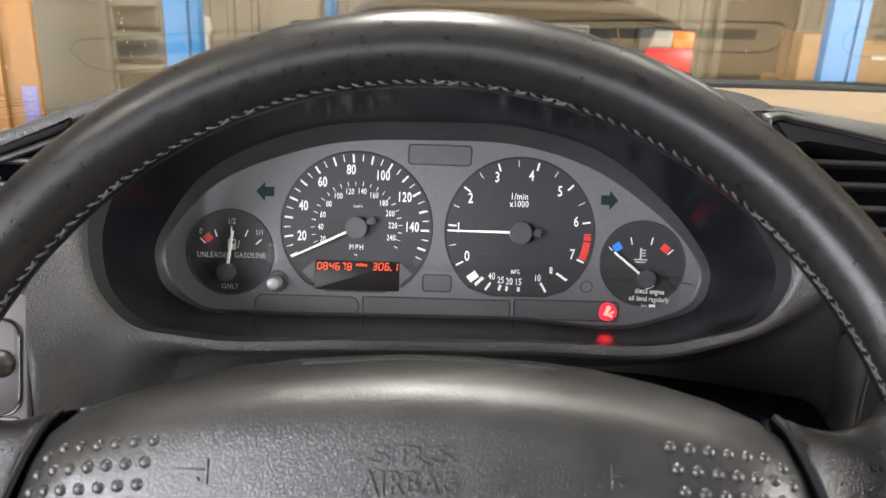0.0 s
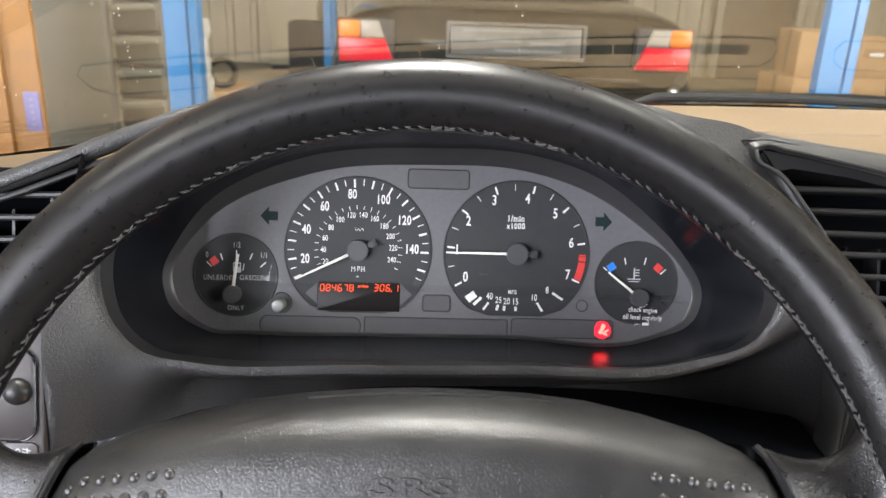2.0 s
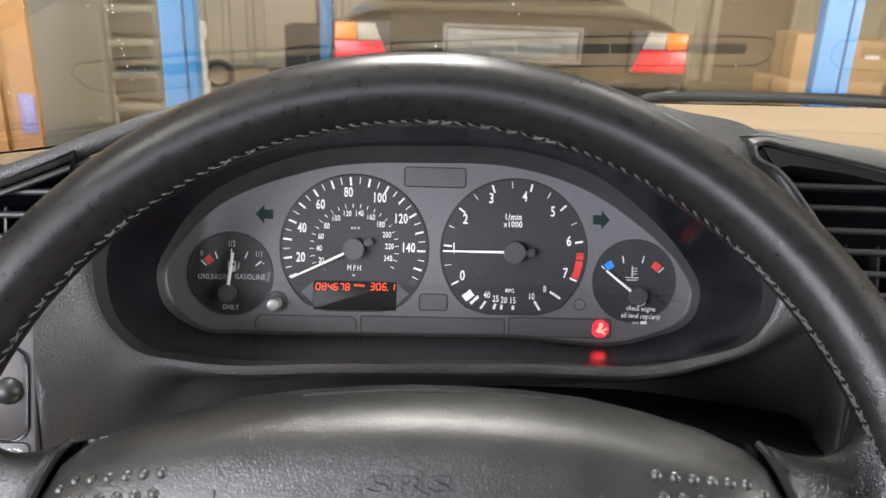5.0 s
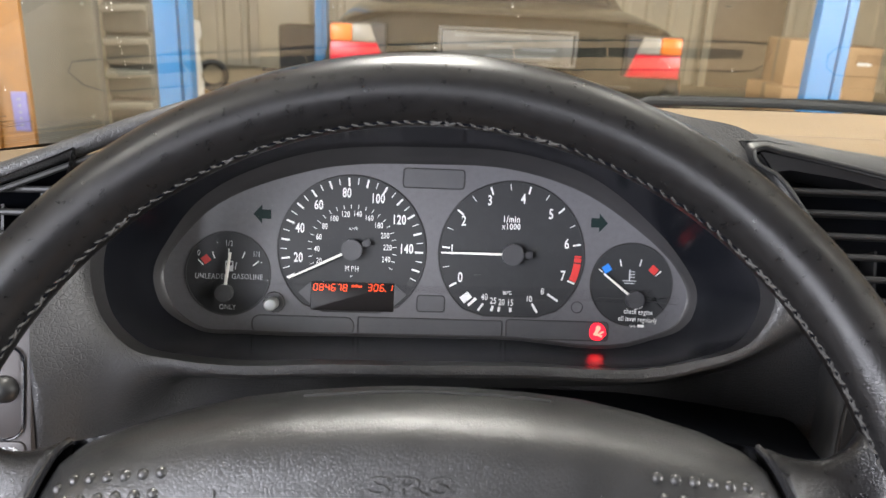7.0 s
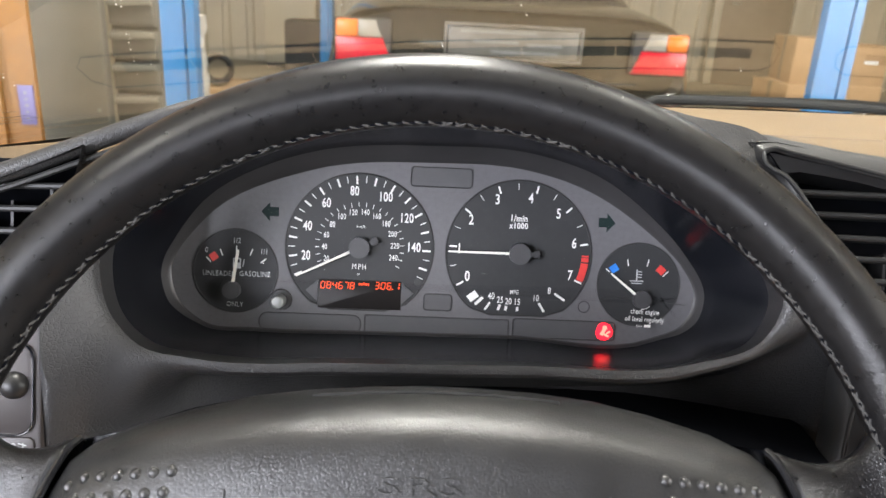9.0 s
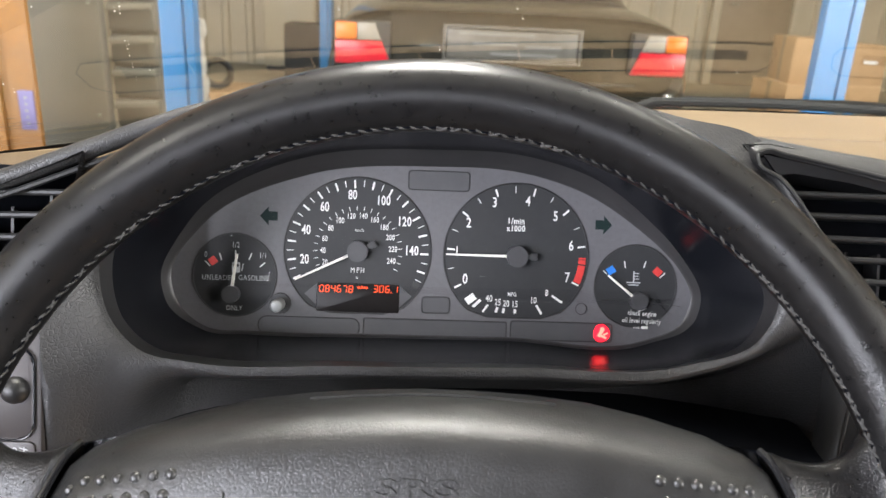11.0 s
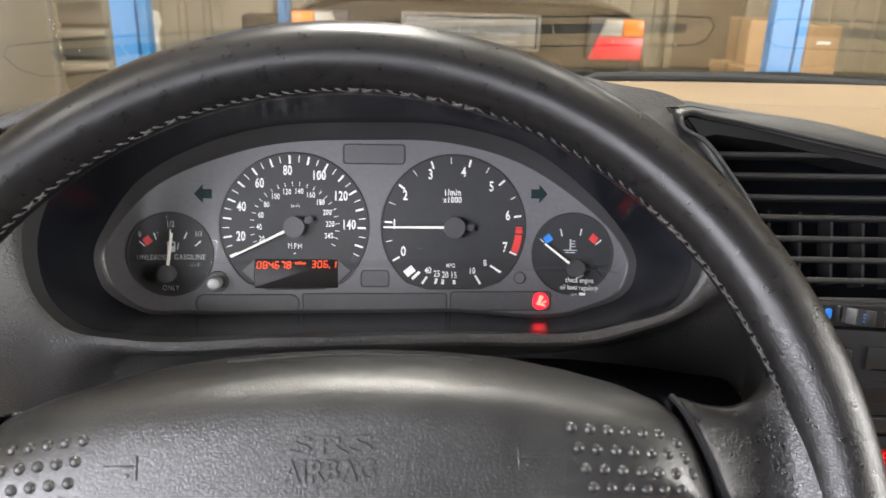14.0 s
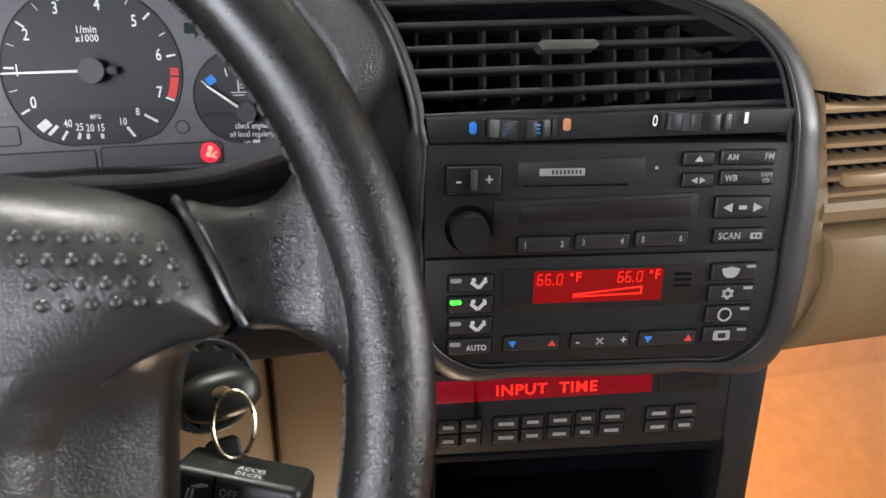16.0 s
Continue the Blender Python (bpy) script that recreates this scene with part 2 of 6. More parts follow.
tail_red = mat("red_lamp_lens", (0.42, 0.006, 0.016), 0.3, bumps=(("noise", 300, 0.2, 0.001),), coat=0.05, var=0.15, vscale=40)
tail_amber = mat("amber_lamp_lens", (0.60, 0.15, 0.015), 0.35, bumps=(("noise", 300, 0.2, 0.001),), coat=0.05, var=0.15, vscale=40)
tail_clear = mat("clear_lamp_lens", (0.22, 0.20, 0.17), 0.35, bumps=(("noise", 300, 0.2, 0.001),), coat=0.05, var=0.15, vscale=40)
louvre_edge = mat("pale_grey_steel", (0.17, 0.16, 0.13), 0.5, var=0.1, vscale=4)
rubber = mat("black_rubber", (0.02, 0.02, 0.02), 0.7, bumps=(("noise", 300, 0.2, 0.001),), var=0.2, vscale=20)
plate_dull = mat("dull_grey_plate", (0.085, 0.08, 0.07), 0.45, var=0.25, vscale=14)
plate_bar_grey = mat("dim_grey_print", (0.13, 0.13, 0.125), 0.55, var=0.2, vscale=30)
plate_grey = mat("pale_plate", (0.22, 0.22, 0.20), 0.4, var=0.1, vscale=20)
white_wrap = mat("white_plastic_sheet", (0.72, 0.70, 0.66), 0.4, bumps=(("noise", 25, 0.6, 0.02),), var=0.1, vscale=10)
# Unseen headliner, kept dark to cut its reflection in the rim and pad
headliner = mat("dark_grey_headliner", (0.17, 0.168, 0.165), 0.9, bumps=(("noise", 900, 0.4, 0.001),), var=0.08, vscale=20)
ceiling_paint = mat("pale_ceiling_paint", (0.55, 0.53, 0.48), 0.8, var=0.08, vscale=2)
body_green = mat("dark_green_car_paint", (0.02, 0.035, 0.028), 0.15, 0.3, coat=1.0, var=0.06, vscale=4)
lens_lit = mat("lit_lamp_lens", (0.9, 0.8, 0.6), 0.4, emit=((1.0, 0.55, 0.2), 3.0))
lamp_glow = mat("lit_fluorescent_tube", (0.9, 0.9, 0.85), 0.5, emit=((1.0, 0.93, 0.80), 9.0))
screen_glass = glass("windscreen_glass", 2.1, (0.93, 0.95, 0.92))
lens_glass = glass("clear_cluster_lens", 0.025, (0.97, 0.97, 0.97))
black_frit = mat("black_ceramic_band", (0.008, 0.008, 0.009), 0.3, var=0.1, vscale=60)

# ---------------------------------------------------------------- builders
MM = 0.001


def axes(origin, u, v):
    """Pose with local x along u, y along v and z out of the face."""
    u, v = Vector(u).normalized(), Vector(v).normalized()
    n = u.cross(v).normalized()
    v = n.cross(u)
    return Matrix(((u.x, v.x, n.x, origin[0]), (u.y, v.y, n.y, origin[1]), (u.z, v.z, n.z, origin[2]), (0, 0, 0, 1)))


CLUSTER = axes((0, 0.4985, 0.94), (1, 0, 0), (0, math.sin(radians(16)), math.cos(radians(16))))
STACK = axes((0.3, 0.36413, 0.88), (0.98915, -0.14691, 0), (0.01796, 0.12095, 0.9925))
VENT = axes((0.267, 0.393, 0.976), (0.98915, -0.14691, 0), (0.06209, 0.41803, 0.90631))
WHEEL = axes((-0.0097, 0.257, 0.9153), (0.99721, -0.07463, 0), (0.03777, 0.50462, 0.86251)) @ pose(0, 0, 0, 0, 0, 3.0)


def thing(name, matrix, label, category, group="", kind=""):
    ob = new(name)
    ob.empty_display_size = 0.02
    ob.matrix_world = matrix
    return tagged(ob, label, category, group, kind)


def part(name, bm, material, parent=None, label="", smooth=True, recalc=True):
    me = bpy.data.meshes.new(name)
    if recalc:
        bmesh.ops.recalc_face_normals(bm, faces=bm.faces)
    if smooth:
        for f in bm.faces:
            f.smooth = True
        for e in bm.edges:
            if len(e.link_faces) == 2 and e.calc_face_angle(0) > 0.6:
                e.smooth = False
    bm.to_mesh(me)
    bm.free()
    me.materials.append(material)
    ob = new(name, me)
    if parent is not None:
        ob.parent = parent
    return tagged(ob, label) if label else ob


def prism(pts, z0, z1, bevel=0.0, seg=2, bm=None):
    """Polygon in the local xy plane, extruded from z0 to z1, its front edge rounded."""
    own = bmesh.new()
    lo = [own.verts.new((x, y, z0)) for x, y in pts]
    hi = [own.verts.new((x, y, z1)) for x, y in pts]
    top = own.faces.new(hi)
    own.faces.new(list(reversed(lo)))
    n = len(pts)
    for i in range(n):
        own.faces.new((lo[i], lo[(i + 1) % n], hi[(i + 1) % n], hi[i]))
    if bevel:
        bmesh.ops.bevel(own, geom=list(top.edges), offset=bevel, segments=seg, profile=0.5, affect="EDGES")
    return merge(bm, own)


def merge(bm, own):
    if bm is None:
        return own
    tmp = bpy.data.meshes.new("tmp")
    own.to_mesh(tmp)
    own.free()
    bm.from_mesh(tmp)
    bpy.data.meshes.remove(tmp)
    return bm


def rect(x0, y0, x1, y1, r=0.0, n=4):
    if r <= 0:
        return [(x0, y0), (x1, y0), (x1, y1), (x0, y1)]
    out = []
    for cx, cy, a in ((x1 - r, y0 + r, -90), (x1 - r, y1 - r, 0), (x0 + r, y1 - r, 90), (x0 + r, y0 + r, 180)):
        for k in range(n + 1):
            t = radians(a + 90 * k / n)
            out.append((cx + r * math.cos(t), cy + r * math.sin(t)))
    return out


def box(x0, y0, z0, x1, y1, z1, bevel=0.0, bm=None, seg=2):
    own = bmesh.new()
    bmesh.ops.create_cube(own, size=1, matrix=Matrix.Translation(((x0 + x1) / 2, (y0 + y1) / 2, (z0 + z1) / 2)) @ Matrix.Diagonal((abs(x1 - x0), abs(y1 - y0), abs(z1 - z0), 1)))
    if bevel:
        bmesh.ops.bevel(own, geom=list(own.edges), offset=bevel, segments=seg, profile=0.5, affect="EDGES")
    return merge(bm, own)


def disc(cx, cy, r, n=48, a0=0.0):
    return [(cx + r * math.cos(a0 + 2 * math.pi * k / n), cy + r * math.sin(a0 + 2 * math.pi * k / n)) for k in range(n)]


def spread(pts, n, closed=True):
    """n points evenly along a smooth curve through pts."""
    p = [Vector(q) for q in pts]
    m = len(p)
    fine = []
    spans = m if closed else m - 1
    for i in range(spans):
        if closed:
            a, b, c, d = p[(i - 1) % m], p[i], p[(i + 1) % m], p[(i + 2) % m]
        else:
            a, b, c, d = p[max(i - 1, 0)], p[i], p[i + 1], p[min(i + 2, m - 1)]
        for k in range(12):
            t = k / 12
            fine.append(0.5 * ((2 * b) + (c - a) * t + (2 * a - 5 * b + 4 * c - d) * t * t + (3 * b - a - 3 * c + d) * t ** 3))
    fine.append(p[0] if closed else p[-1])
    acc = [0.0]
    for i in range(1, len(fine)):
        acc.append(acc[-1] + (fine[i] - fine[i - 1]).length)
    out = []
    j = 0
    for k in range(n):
        s = acc[-1] * k / (n if closed else n - 1)
        while j < len(acc) - 2 and acc[j + 1] < s:
            j += 1
        w = (s - acc[j]) / max(acc[j + 1] - acc[j], 1e-9)
        out.append(fine[j].lerp(fine[j + 1], min(1, w)))
    return out


def loft(rings, closed=True, cap0=False, cap1=False, bm=None):
    own = bmesh.new()
    vs = [[own.verts.new(p) for p in r] for r in rings]
    n = len(rings[0])
    for a, b in zip(vs, vs[1:]):
        for i in range(n if closed else n - 1):
            own.faces.new((a[i], a[(i + 1) % n], b[(i + 1) % n], b[i]))
    if cap0:
        own.faces.new(list(reversed(vs[0])))
    if cap1:
        own.faces.new(vs[-1])
    return merge(bm, own)


def tube(path, r, seg=12, closed=False, bm=None):
    rings = []
    n = len(path)
    up = Vector((0.13, 0.29, 0.95)).normalized()
    for i in range(n):
        a = path[(i - 1) % n] if closed else path[max(i - 1, 0)]
        b = path[(i + 1) % n] if closed else path[min(i + 1, n - 1)]
        d = (Vector(b) - Vector(a)).normalized()
        x = d.cross(up).normalized()
        y = d.cross(x)
        rr = r[i] if isinstance(r, (list, tuple)) else r
        rings.append([Vector(path[i]) + rr * (math.cos(2 * math.pi * k / seg) * x + math.sin(2 * math.pi * k / seg) * y) for k in range(seg)])
    if closed:
        rings.append(rings[0])
    return loft(rings, True, not closed, not closed, bm)


LETTERS = {}


def letters(text, x, y, height, wide=1.0, z=0.0, bm=None, rot=0.0, thick=0.0, align="CENTER"):
    """Flat lettering in the built-in font, centred at x, y; height is that of a capital."""
    if (text, thick, align) not in LETTERS:
        cu = bpy.data.curves.new("type", "FONT")
        cu.body, cu.align_x, cu.align_y, cu.resolution_u = text, align, "CENTER", 3
        cu.offset = thick
        cu.space_character = 1.1 if len(text) > 2 else 1.04
        ob = bpy.data.objects.new("type", cu)
        scene.collection.objects.link(ob)
        bpy.context.view_layer.update()
        me = bpy.data.meshes.new_from_object(ob.evaluated_get(bpy.context.evaluated_depsgraph_get()))
        LETTERS[(text, thick, align)] = ([v.co.copy() for v in me.vertices], [tuple(f.vertices) for f in me.polygons])
        bpy.data.objects.remove(ob)
        bpy.data.curves.remove(cu)
        bpy.data.meshes.remove(me)
    vs, fs = LETTERS[(text, thick, align)]
    bm = bmesh.new() if bm is None else bm
    s = height / 0.69
    c, sn = math.cos(rot), math.sin(rot)
    new_vs = []
    for v in vs:
        px, py = v.x * s * wide, v.y * s
        new_vs.append(bm.verts.new((x + c * px - sn * py, y + sn * px + c * py, z)))
    for f in fs:
        try:
            bm.faces.new([new_vs[i] for i in f])
        except ValueError:
            pass
    return bm


def bar(cx, cy, length, width, ang, z0, z1, bm=None):
    """A straight mark of print at an angle."""
    c, s = math.cos(ang), math.sin(ang)
    pts = [(cx + c * a - s * b, cy + s * a + c * b) for a, b in ((-length / 2, -width / 2), (length / 2, -width / 2), (length / 2, width / 2), (-length / 2, width / 2))]
    return prism(pts, z0, z1, bm=bm)


def mm(pts):
    return [(x * MM, y * MM) for x, y in pts]


# ---------------------------------------------------------------- workshop (setting)


def solid(name, x0, y0, z0, x1, y1, z1, material, label, category, kind="", bevel=0.0):
    return tagged(part(name, box(x0, y0, z0, x1, y1, z1, bevel), material, smooth=bevel > 0), label, category, "", kind)


solid("ground", -9, -9, -0.2, 9, 12, 0.0, concrete, "worn pale concrete workshop floor", "floor", "structure")
solid("ceiling", -9, -9, 4.6, 9, 12, 4.7, ceiling_paint, "pale plain workshop ceiling", "ceiling", "structure")


def sheet_wall(name, x0, x1, y, height, pitch=0.3):
    """Trapezoid-ribbed steel sheet with thickness, facing -y."""
    pts = []
    x = x0
    while x < x1:
        for dx, dy in ((0, 0), (pitch * 0.62, 0), (pitch * 0.70, -0.035), (pitch * 0.92, -0.035)):
            if x + dx <= x1:
                pts.append((x + dx, y + dy))
        x += pitch
    pts.append((x1, y))
    outline = [*pts, (x1, y + 0.08), (x0, y + 0.08)]
    return tagged(part(name, prism(outline, 0, height), cream_steel, smooth=False), "cream ribbed sheet-steel workshop wall", "wall", "", "structure")


sheet_wall("wall_north", -9, 9, 10.0, 4.6)
# Openings in the side walls are made up to let side light in
solid("wall_west_front", -4.3, -1.6, 0, -4.2, 10, 4.6, cream_steel, "cream side wall beside an opening added for side light", "wall", "structure")
solid("wall_west_back", -4.3, -7, 0, -4.2, -6.4, 4.6, cream_steel, "cream side wall beside an opening added for side light", "wall", "structure")
solid("wall_west_sill", -4.3, -6.4, 0, -4.2, -1.6, 0.5, cream_steel, "cream wall under an opening added for side light", "wall", "structure")
solid("wall_west_head", -4.3, -6.4, 3.4, -4.2, -1.6, 4.6, cream_steel, "cream wall over an opening added for side light", "wall", "structure")
solid("wall_east", 9, -9, 0, 9.1, 12, 4.6, cream_steel, "cream workshop side wall", "wall", "structure")
solid("wall_east_back", 6.0, -7, 0, 6.1, -4.2, 4.6, cream_steel, "cream side wall beside an opening added for side light", "wall", "structure")
solid("wall_east_front", 6.0, 0.8, 0, 6.1, 2.2, 4.6, cream_steel, "cream side wall beside an opening added for side light", "wall", "structure")
solid("wall_east_sill", 6.0, -4.2, 0, 6.1, 0.8, 0.5, cream_steel, "cream wall under an opening added for side light", "wall", "structure")
solid("wall_east_head", 6.0, -4.2, 3.0, 6.1, 0.8, 4.6, cream_steel, "cream wall over an opening added for side light", "wall", "structure")
# Unseen rear wall; its door opening is assumed, sized around the rear lamp
solid("wall_south_left", -9, -7.1, 0, -2.6, -7.0, 4.6, cream_steel, "unseen cream wall beside an assumed roller door opening", "wall", "structure")
solid("wall_south_right", 2.6, -7.1, 0, 9, -7.0, 4.6, cream_steel, "unseen cream wall beside an assumed roller door opening", "wall", "structure")
solid("wall_south_top", -2.6, -7.1, 3.7, 2.6, -7.0, 4.6, cream_steel, "unseen cream wall above an assumed roller door opening", "wall", "structure")

for lx, ly, lw in LAMPS:
    ob = thing("ceiling_light", pose(lx, ly, 4.6), "lit fluorescent batten under the workshop ceiling", "ceiling light", "workshop ceiling lights")
    part("housing", box(-0.22, -0.82, -0.10, 0.22, 0.82, 0, 0.01), white_wrap, ob)
    for sx in (-0.1, 0.1):
        part("tube", tube([(sx, -0.78, -0.125), (sx, 0.78, -0.125)], 0.016, 10), lamp_glow, ob)


def lift_post(name, x, y, width, depth, height, label):
    ob = thing(name, pose(x, y, 0), label, "vehicle lift", "blue lift posts")
    w, d, t = width / 2, depth / 2, 0.02
    prof = [(-w, -d), (w * 0.35, -d), (w * 0.35, -d + 0.05), (w * 0.5, -d + 0.05), (w * 0.5, -d), (w, -d), (w, d), (-w, d)]
    part("column", prism(prof, 0, height, 0.004), blue_paint, ob)
    part("base_plate", box(-w - 0.12, -d - 0.1, 0, w + 0.12, d + 0.1, 0.02, 0.004), blue_paint, ob)
    for sx in (-1, 1):
        for sy in (-1, 1):
            part("anchor_bolt", prism(disc(sx * (w + 0.07), sy * (d + 0.05), 0.014, 6), 0.02, 0.04), chrome, ob)
    return ob


lift_post("lift_post", -1.215, 4.0, 0.17, 0.10, 4.2, "tall sky-blue steel post of a two-post car lift")
lift_post("lift_post", 2.115, 4.0, 0.185, 0.07, 4.2, "tall sky-blue steel post of a two-post car lift")
lift_post("lift_post", -0.84, 7.0, 0.10, 0.2, 4.2, "slim sky-blue steel post of a further lift")

ob = thing("steel_column", pose(-1.347, 2.42, 0), "orange-yellow painted steel column with a violet label", "column")
part("front_flange", prism([(-0.24, -0.09), (0.105, -0.09), (0.105, -0.075), (0.135, -0.075), (0.135, -0.09), (0.21, -0.09), (0.21, -0.072), (-0.24, -0.072)], 0, 4.6, 0.002), yellow_paint, ob)
part("web", box(-0.05, -0.071, 0, -0.03, 0.12, 4.6, 0.002), yellow_paint, ob)
part("back_flange", box(-0.24, 0.121, 0, 0.02, 0.14, 4.6, 0.002), yellow_paint, ob)
part("label_plate", box(0.158, -0.096, 0.632, 0.203, -0.0905, 0.748, 0.002), violet_label, ob, "violet-blue printed label")
for k in range(5):
    part("label_bar", box(0.176, -0.0972, 0.648 + k * 0.019, 0.184, -0.0962, 0.654 + k * 0.019), dim_print, ob)

ob = thing("grey_cabinet", pose(-1.36, 3.1, 0), "tall warm-grey sheet-steel cabinet", "cabinet")
part("carcass", box(-0.16, -0.02, 0.05, 0.12, 0.06, 2.1, 0.008), grey_paint, ob)
part("door", box(-0.155, -0.045, 0.08, 0.135, -0.021, 2.07, 0.006), grey_paint, ob)
part("plinth", box(-0.15, 0.0, 0.0, 0.11, 0.055, 0.05), rubber, ob)
for k in range(4):
    part("door_rivet", prism(disc(0.10, 0.55 + 0.42 * k, 0.006, 10), 0, 0.004), plate_grey, ob).matrix_basis = pose(0, -0.045, 0, 90, 0, 0)

ob = thing("louvred_panel", pose(-1.135, 3.15, 0), "narrow grey louvred panel with pale slat edges", "panel")
part("carcass", box(-0.098, 0.03, 0.0, 0.085, 0.06, 2.0, 0.004), grey_paint, ob)
for k in range(14):
    z = 0.12 + k * 0.125
    part("louvre", box(-0.092, -0.005, z, 0.082, 0.028, z + 0.105, 0.004), grey_paint, ob)
    part("louvre_edge", prism([(-0.09, z + 0.07), (0.08, z + 0.083), (0.08, z + 0.105), (-0.09, z + 0.095)], 0, 0.02, 0.002), louvre_edge, ob).matrix_basis = pose(0, -0.008, 0, 90, 0, 0)

ob = thing("wrapped_drum", pose(-1.46, 4.55, 0), "drum wrapped in crumpled white plastic sheet", "drum")
rings = []
for k in range(13):
    z = 0.02 + k * 0.068
    rings.append([Vector(((0.2 + 0.02 * math.sin(7 * a + k) + 0.012 * math.sin(13 * a - 2 * k)) * math.cos(a), (0.2 + 0.02 * math.sin(5 * a - k)) * math.sin(a), z)) for a in [2 * math.pi * i / 48 for i in range(48)]])
part("wrapping", loft(rings, True, True, True), white_wrap, ob)

ob = thing("hose_coil", pose(-1.44, 5.55, 0.42, 90, 0, 12), "coil of dark hose among workshop clutter", "hose")
for r, zz in ((0.085, 0.0), (0.095, 0.03), (0.088, -0.03)):
    part("hose_loop", tube([Vector((r * math.cos(a), r * math.sin(a), zz)) for a in [2 * math.pi * i / 40 for i in range(40)]], 0.018, 10, True), rubber, ob)
solid("wooden_bench", -1.9, 5.4, 0, -1.0, 6.0, 0.30, cardboard, "low plank bench with clutter on it", "bench", bevel=0.01)

ob = thing("metal_locker", pose(-1.55, 9.3, 0), "cream steel locker against the ribbed wall", "locker")
part("carcass", box(-0.3, 0, 0.06, 0.3, 0.55, 1.9, 0.01), cream_steel, ob)
part("door", box(-0.285, -0.02, 0.1, 0.285, -0.002, 1.86, 0.006), cream_steel, ob)
part("plinth", box(-0.28, 0.03, 0, 0.28, 0.5, 0.06), rubber, ob)
solid("dark_bin", -1.45, 8.3, 0, -1.05, 8.7, 0.62, rubber, "dark rubbish bin on the workshop floor", "bin", bevel=0.03)

ob = thing("brown_door", pose(4.2, 9.9, 0), "brown painted workshop side door with pale jambs", "door", "", "structure")
part("leaf", box(-0.45, -0.03, 0.01, 0.45, 0.03, 2.1, 0.006), brown_paint, ob)
part("jamb", box(-0.56, -0.06, 0, -0.46, 0.04, 2.2, 0.006), cream_steel, ob)
part("jamb", box(0.46, -0.06, 0, 0.56, 0.04, 2.2, 0.006), cream_steel, ob)
part("handle", tube([(-0.36, -0.05, 1.0), (-0.36, -0.09, 1.0), (-0.26, -0.09, 1.0)], 0.01, 8), chrome, ob)


def carton(x, y, z, sx, sy, sz, turn):
    ob = thing("cardboard_box", pose(x, y, z, 0, 0, turn), "closed brown cardboard box in a stack", "box", "stacked cartons")
    part("carton", box(-sx / 2, -sy / 2, 0, sx / 2, sy / 2, sz, 0.006), cardboard, ob)
    part("tape", box(-sx / 2 - 0.001, -0.025, 0.01, sx / 2 + 0.001, 0.025, sz + 0.001), tan_dark, ob)
    part("printed_mark", box(-0.05, -sy / 2 - 0.002, sz * 0.55, 0.06, -sy / 2 - 0.0005, sz * 0.62), white_print, ob)
    return ob


carton(2.93, 5.9, 0, 0.50, 0.5, 0.5, 6)
carton(3.365, 6.0, 0, 0.28, 0.5, 0.5, -4)
carton(2.98, 5.95, 0.5, 0.40, 0.45, 0.33, -5)
carton(3.36, 6.0, 0.5, 0.27, 0.45, 0.30, 3)

# the dark saloon parked ahead, tail towards us
CAR = thing("parked_car", pose(0.40, 3.55, 0), "dark metallic saloon parked tail-on, unlit", "car")


def hull_ring(y, z0, z1, hw, lean=0.12, r=0.10, n=40):
    pts = []
    for k in range(n):
        a = 2 * math.pi * k / n
        c, s = math.cos(a), math.sin(a)
        px = hw * math.copysign(abs(c) ** 0.35, c)
        pz = (z0 + z1) / 2 + (z1 - z0) / 2 * math.copysign(abs(s) ** 0.4, s)
        px *= 1 - lean * max(0, (pz - z0) / (z1 - z0) - 0.45)
        pts.append(Vector((px, y, pz)))
    return pts


part("body", loft([hull_ring(y, a, b, w) for y, a, b, w in ((0.03, 0.62, 0.96, 0.76), (0.0, 0.60, 0.985, 0.80), (0.05, 0.40, 1.0, 0.84), (0.35, 0.28, 1.03, 0.85), (0.8, 0.24, 1.05, 0.855), (2.6, 0.2, 1.0, 0.855), (3.9, 0.24, 0.92, 0.84), (4.25, 0.3, 0.8, 0.76))], True, True, True), car_paint, CAR)
part("cabin", loft([hull_ring(y, a, b, w, 0.3) for y, a, b, w in ((0.55, 0.98, 1.045, 0.66), (0.75, 0.95, 1.14, 0.68), (1.15, 0.95, 1.34, 0.69), (2.0, 0.95, 1.385, 0.69), (2.7, 0.95, 1.28, 0.68), (3.2, 0.94, 1.0, 0.66))], True, True, True), gloss_black, CAR, "dark glazed cabin")
part("bumper", loft([hull_ring(y, a, b, w, 0, n=36) for y, a, b, w in ((-0.10, 0.42, 0.60, 0.72), (-0.13, 0.38, 0.63, 0.80), (-0.05, 0.36, 0.66, 0.855), (0.3, 0.36, 0.66, 0.86))], True, True, True), car_paint, CAR)
part("bumper_strip", box(-0.81, -0.145, 0.55, 0.81, -0.10, 0.60, 0.008), rubber, CAR)
part("boot_shut_line", box(-0.58, -0.012, 0.685, 0.58, 0.03, 0.692), rubber, CAR)
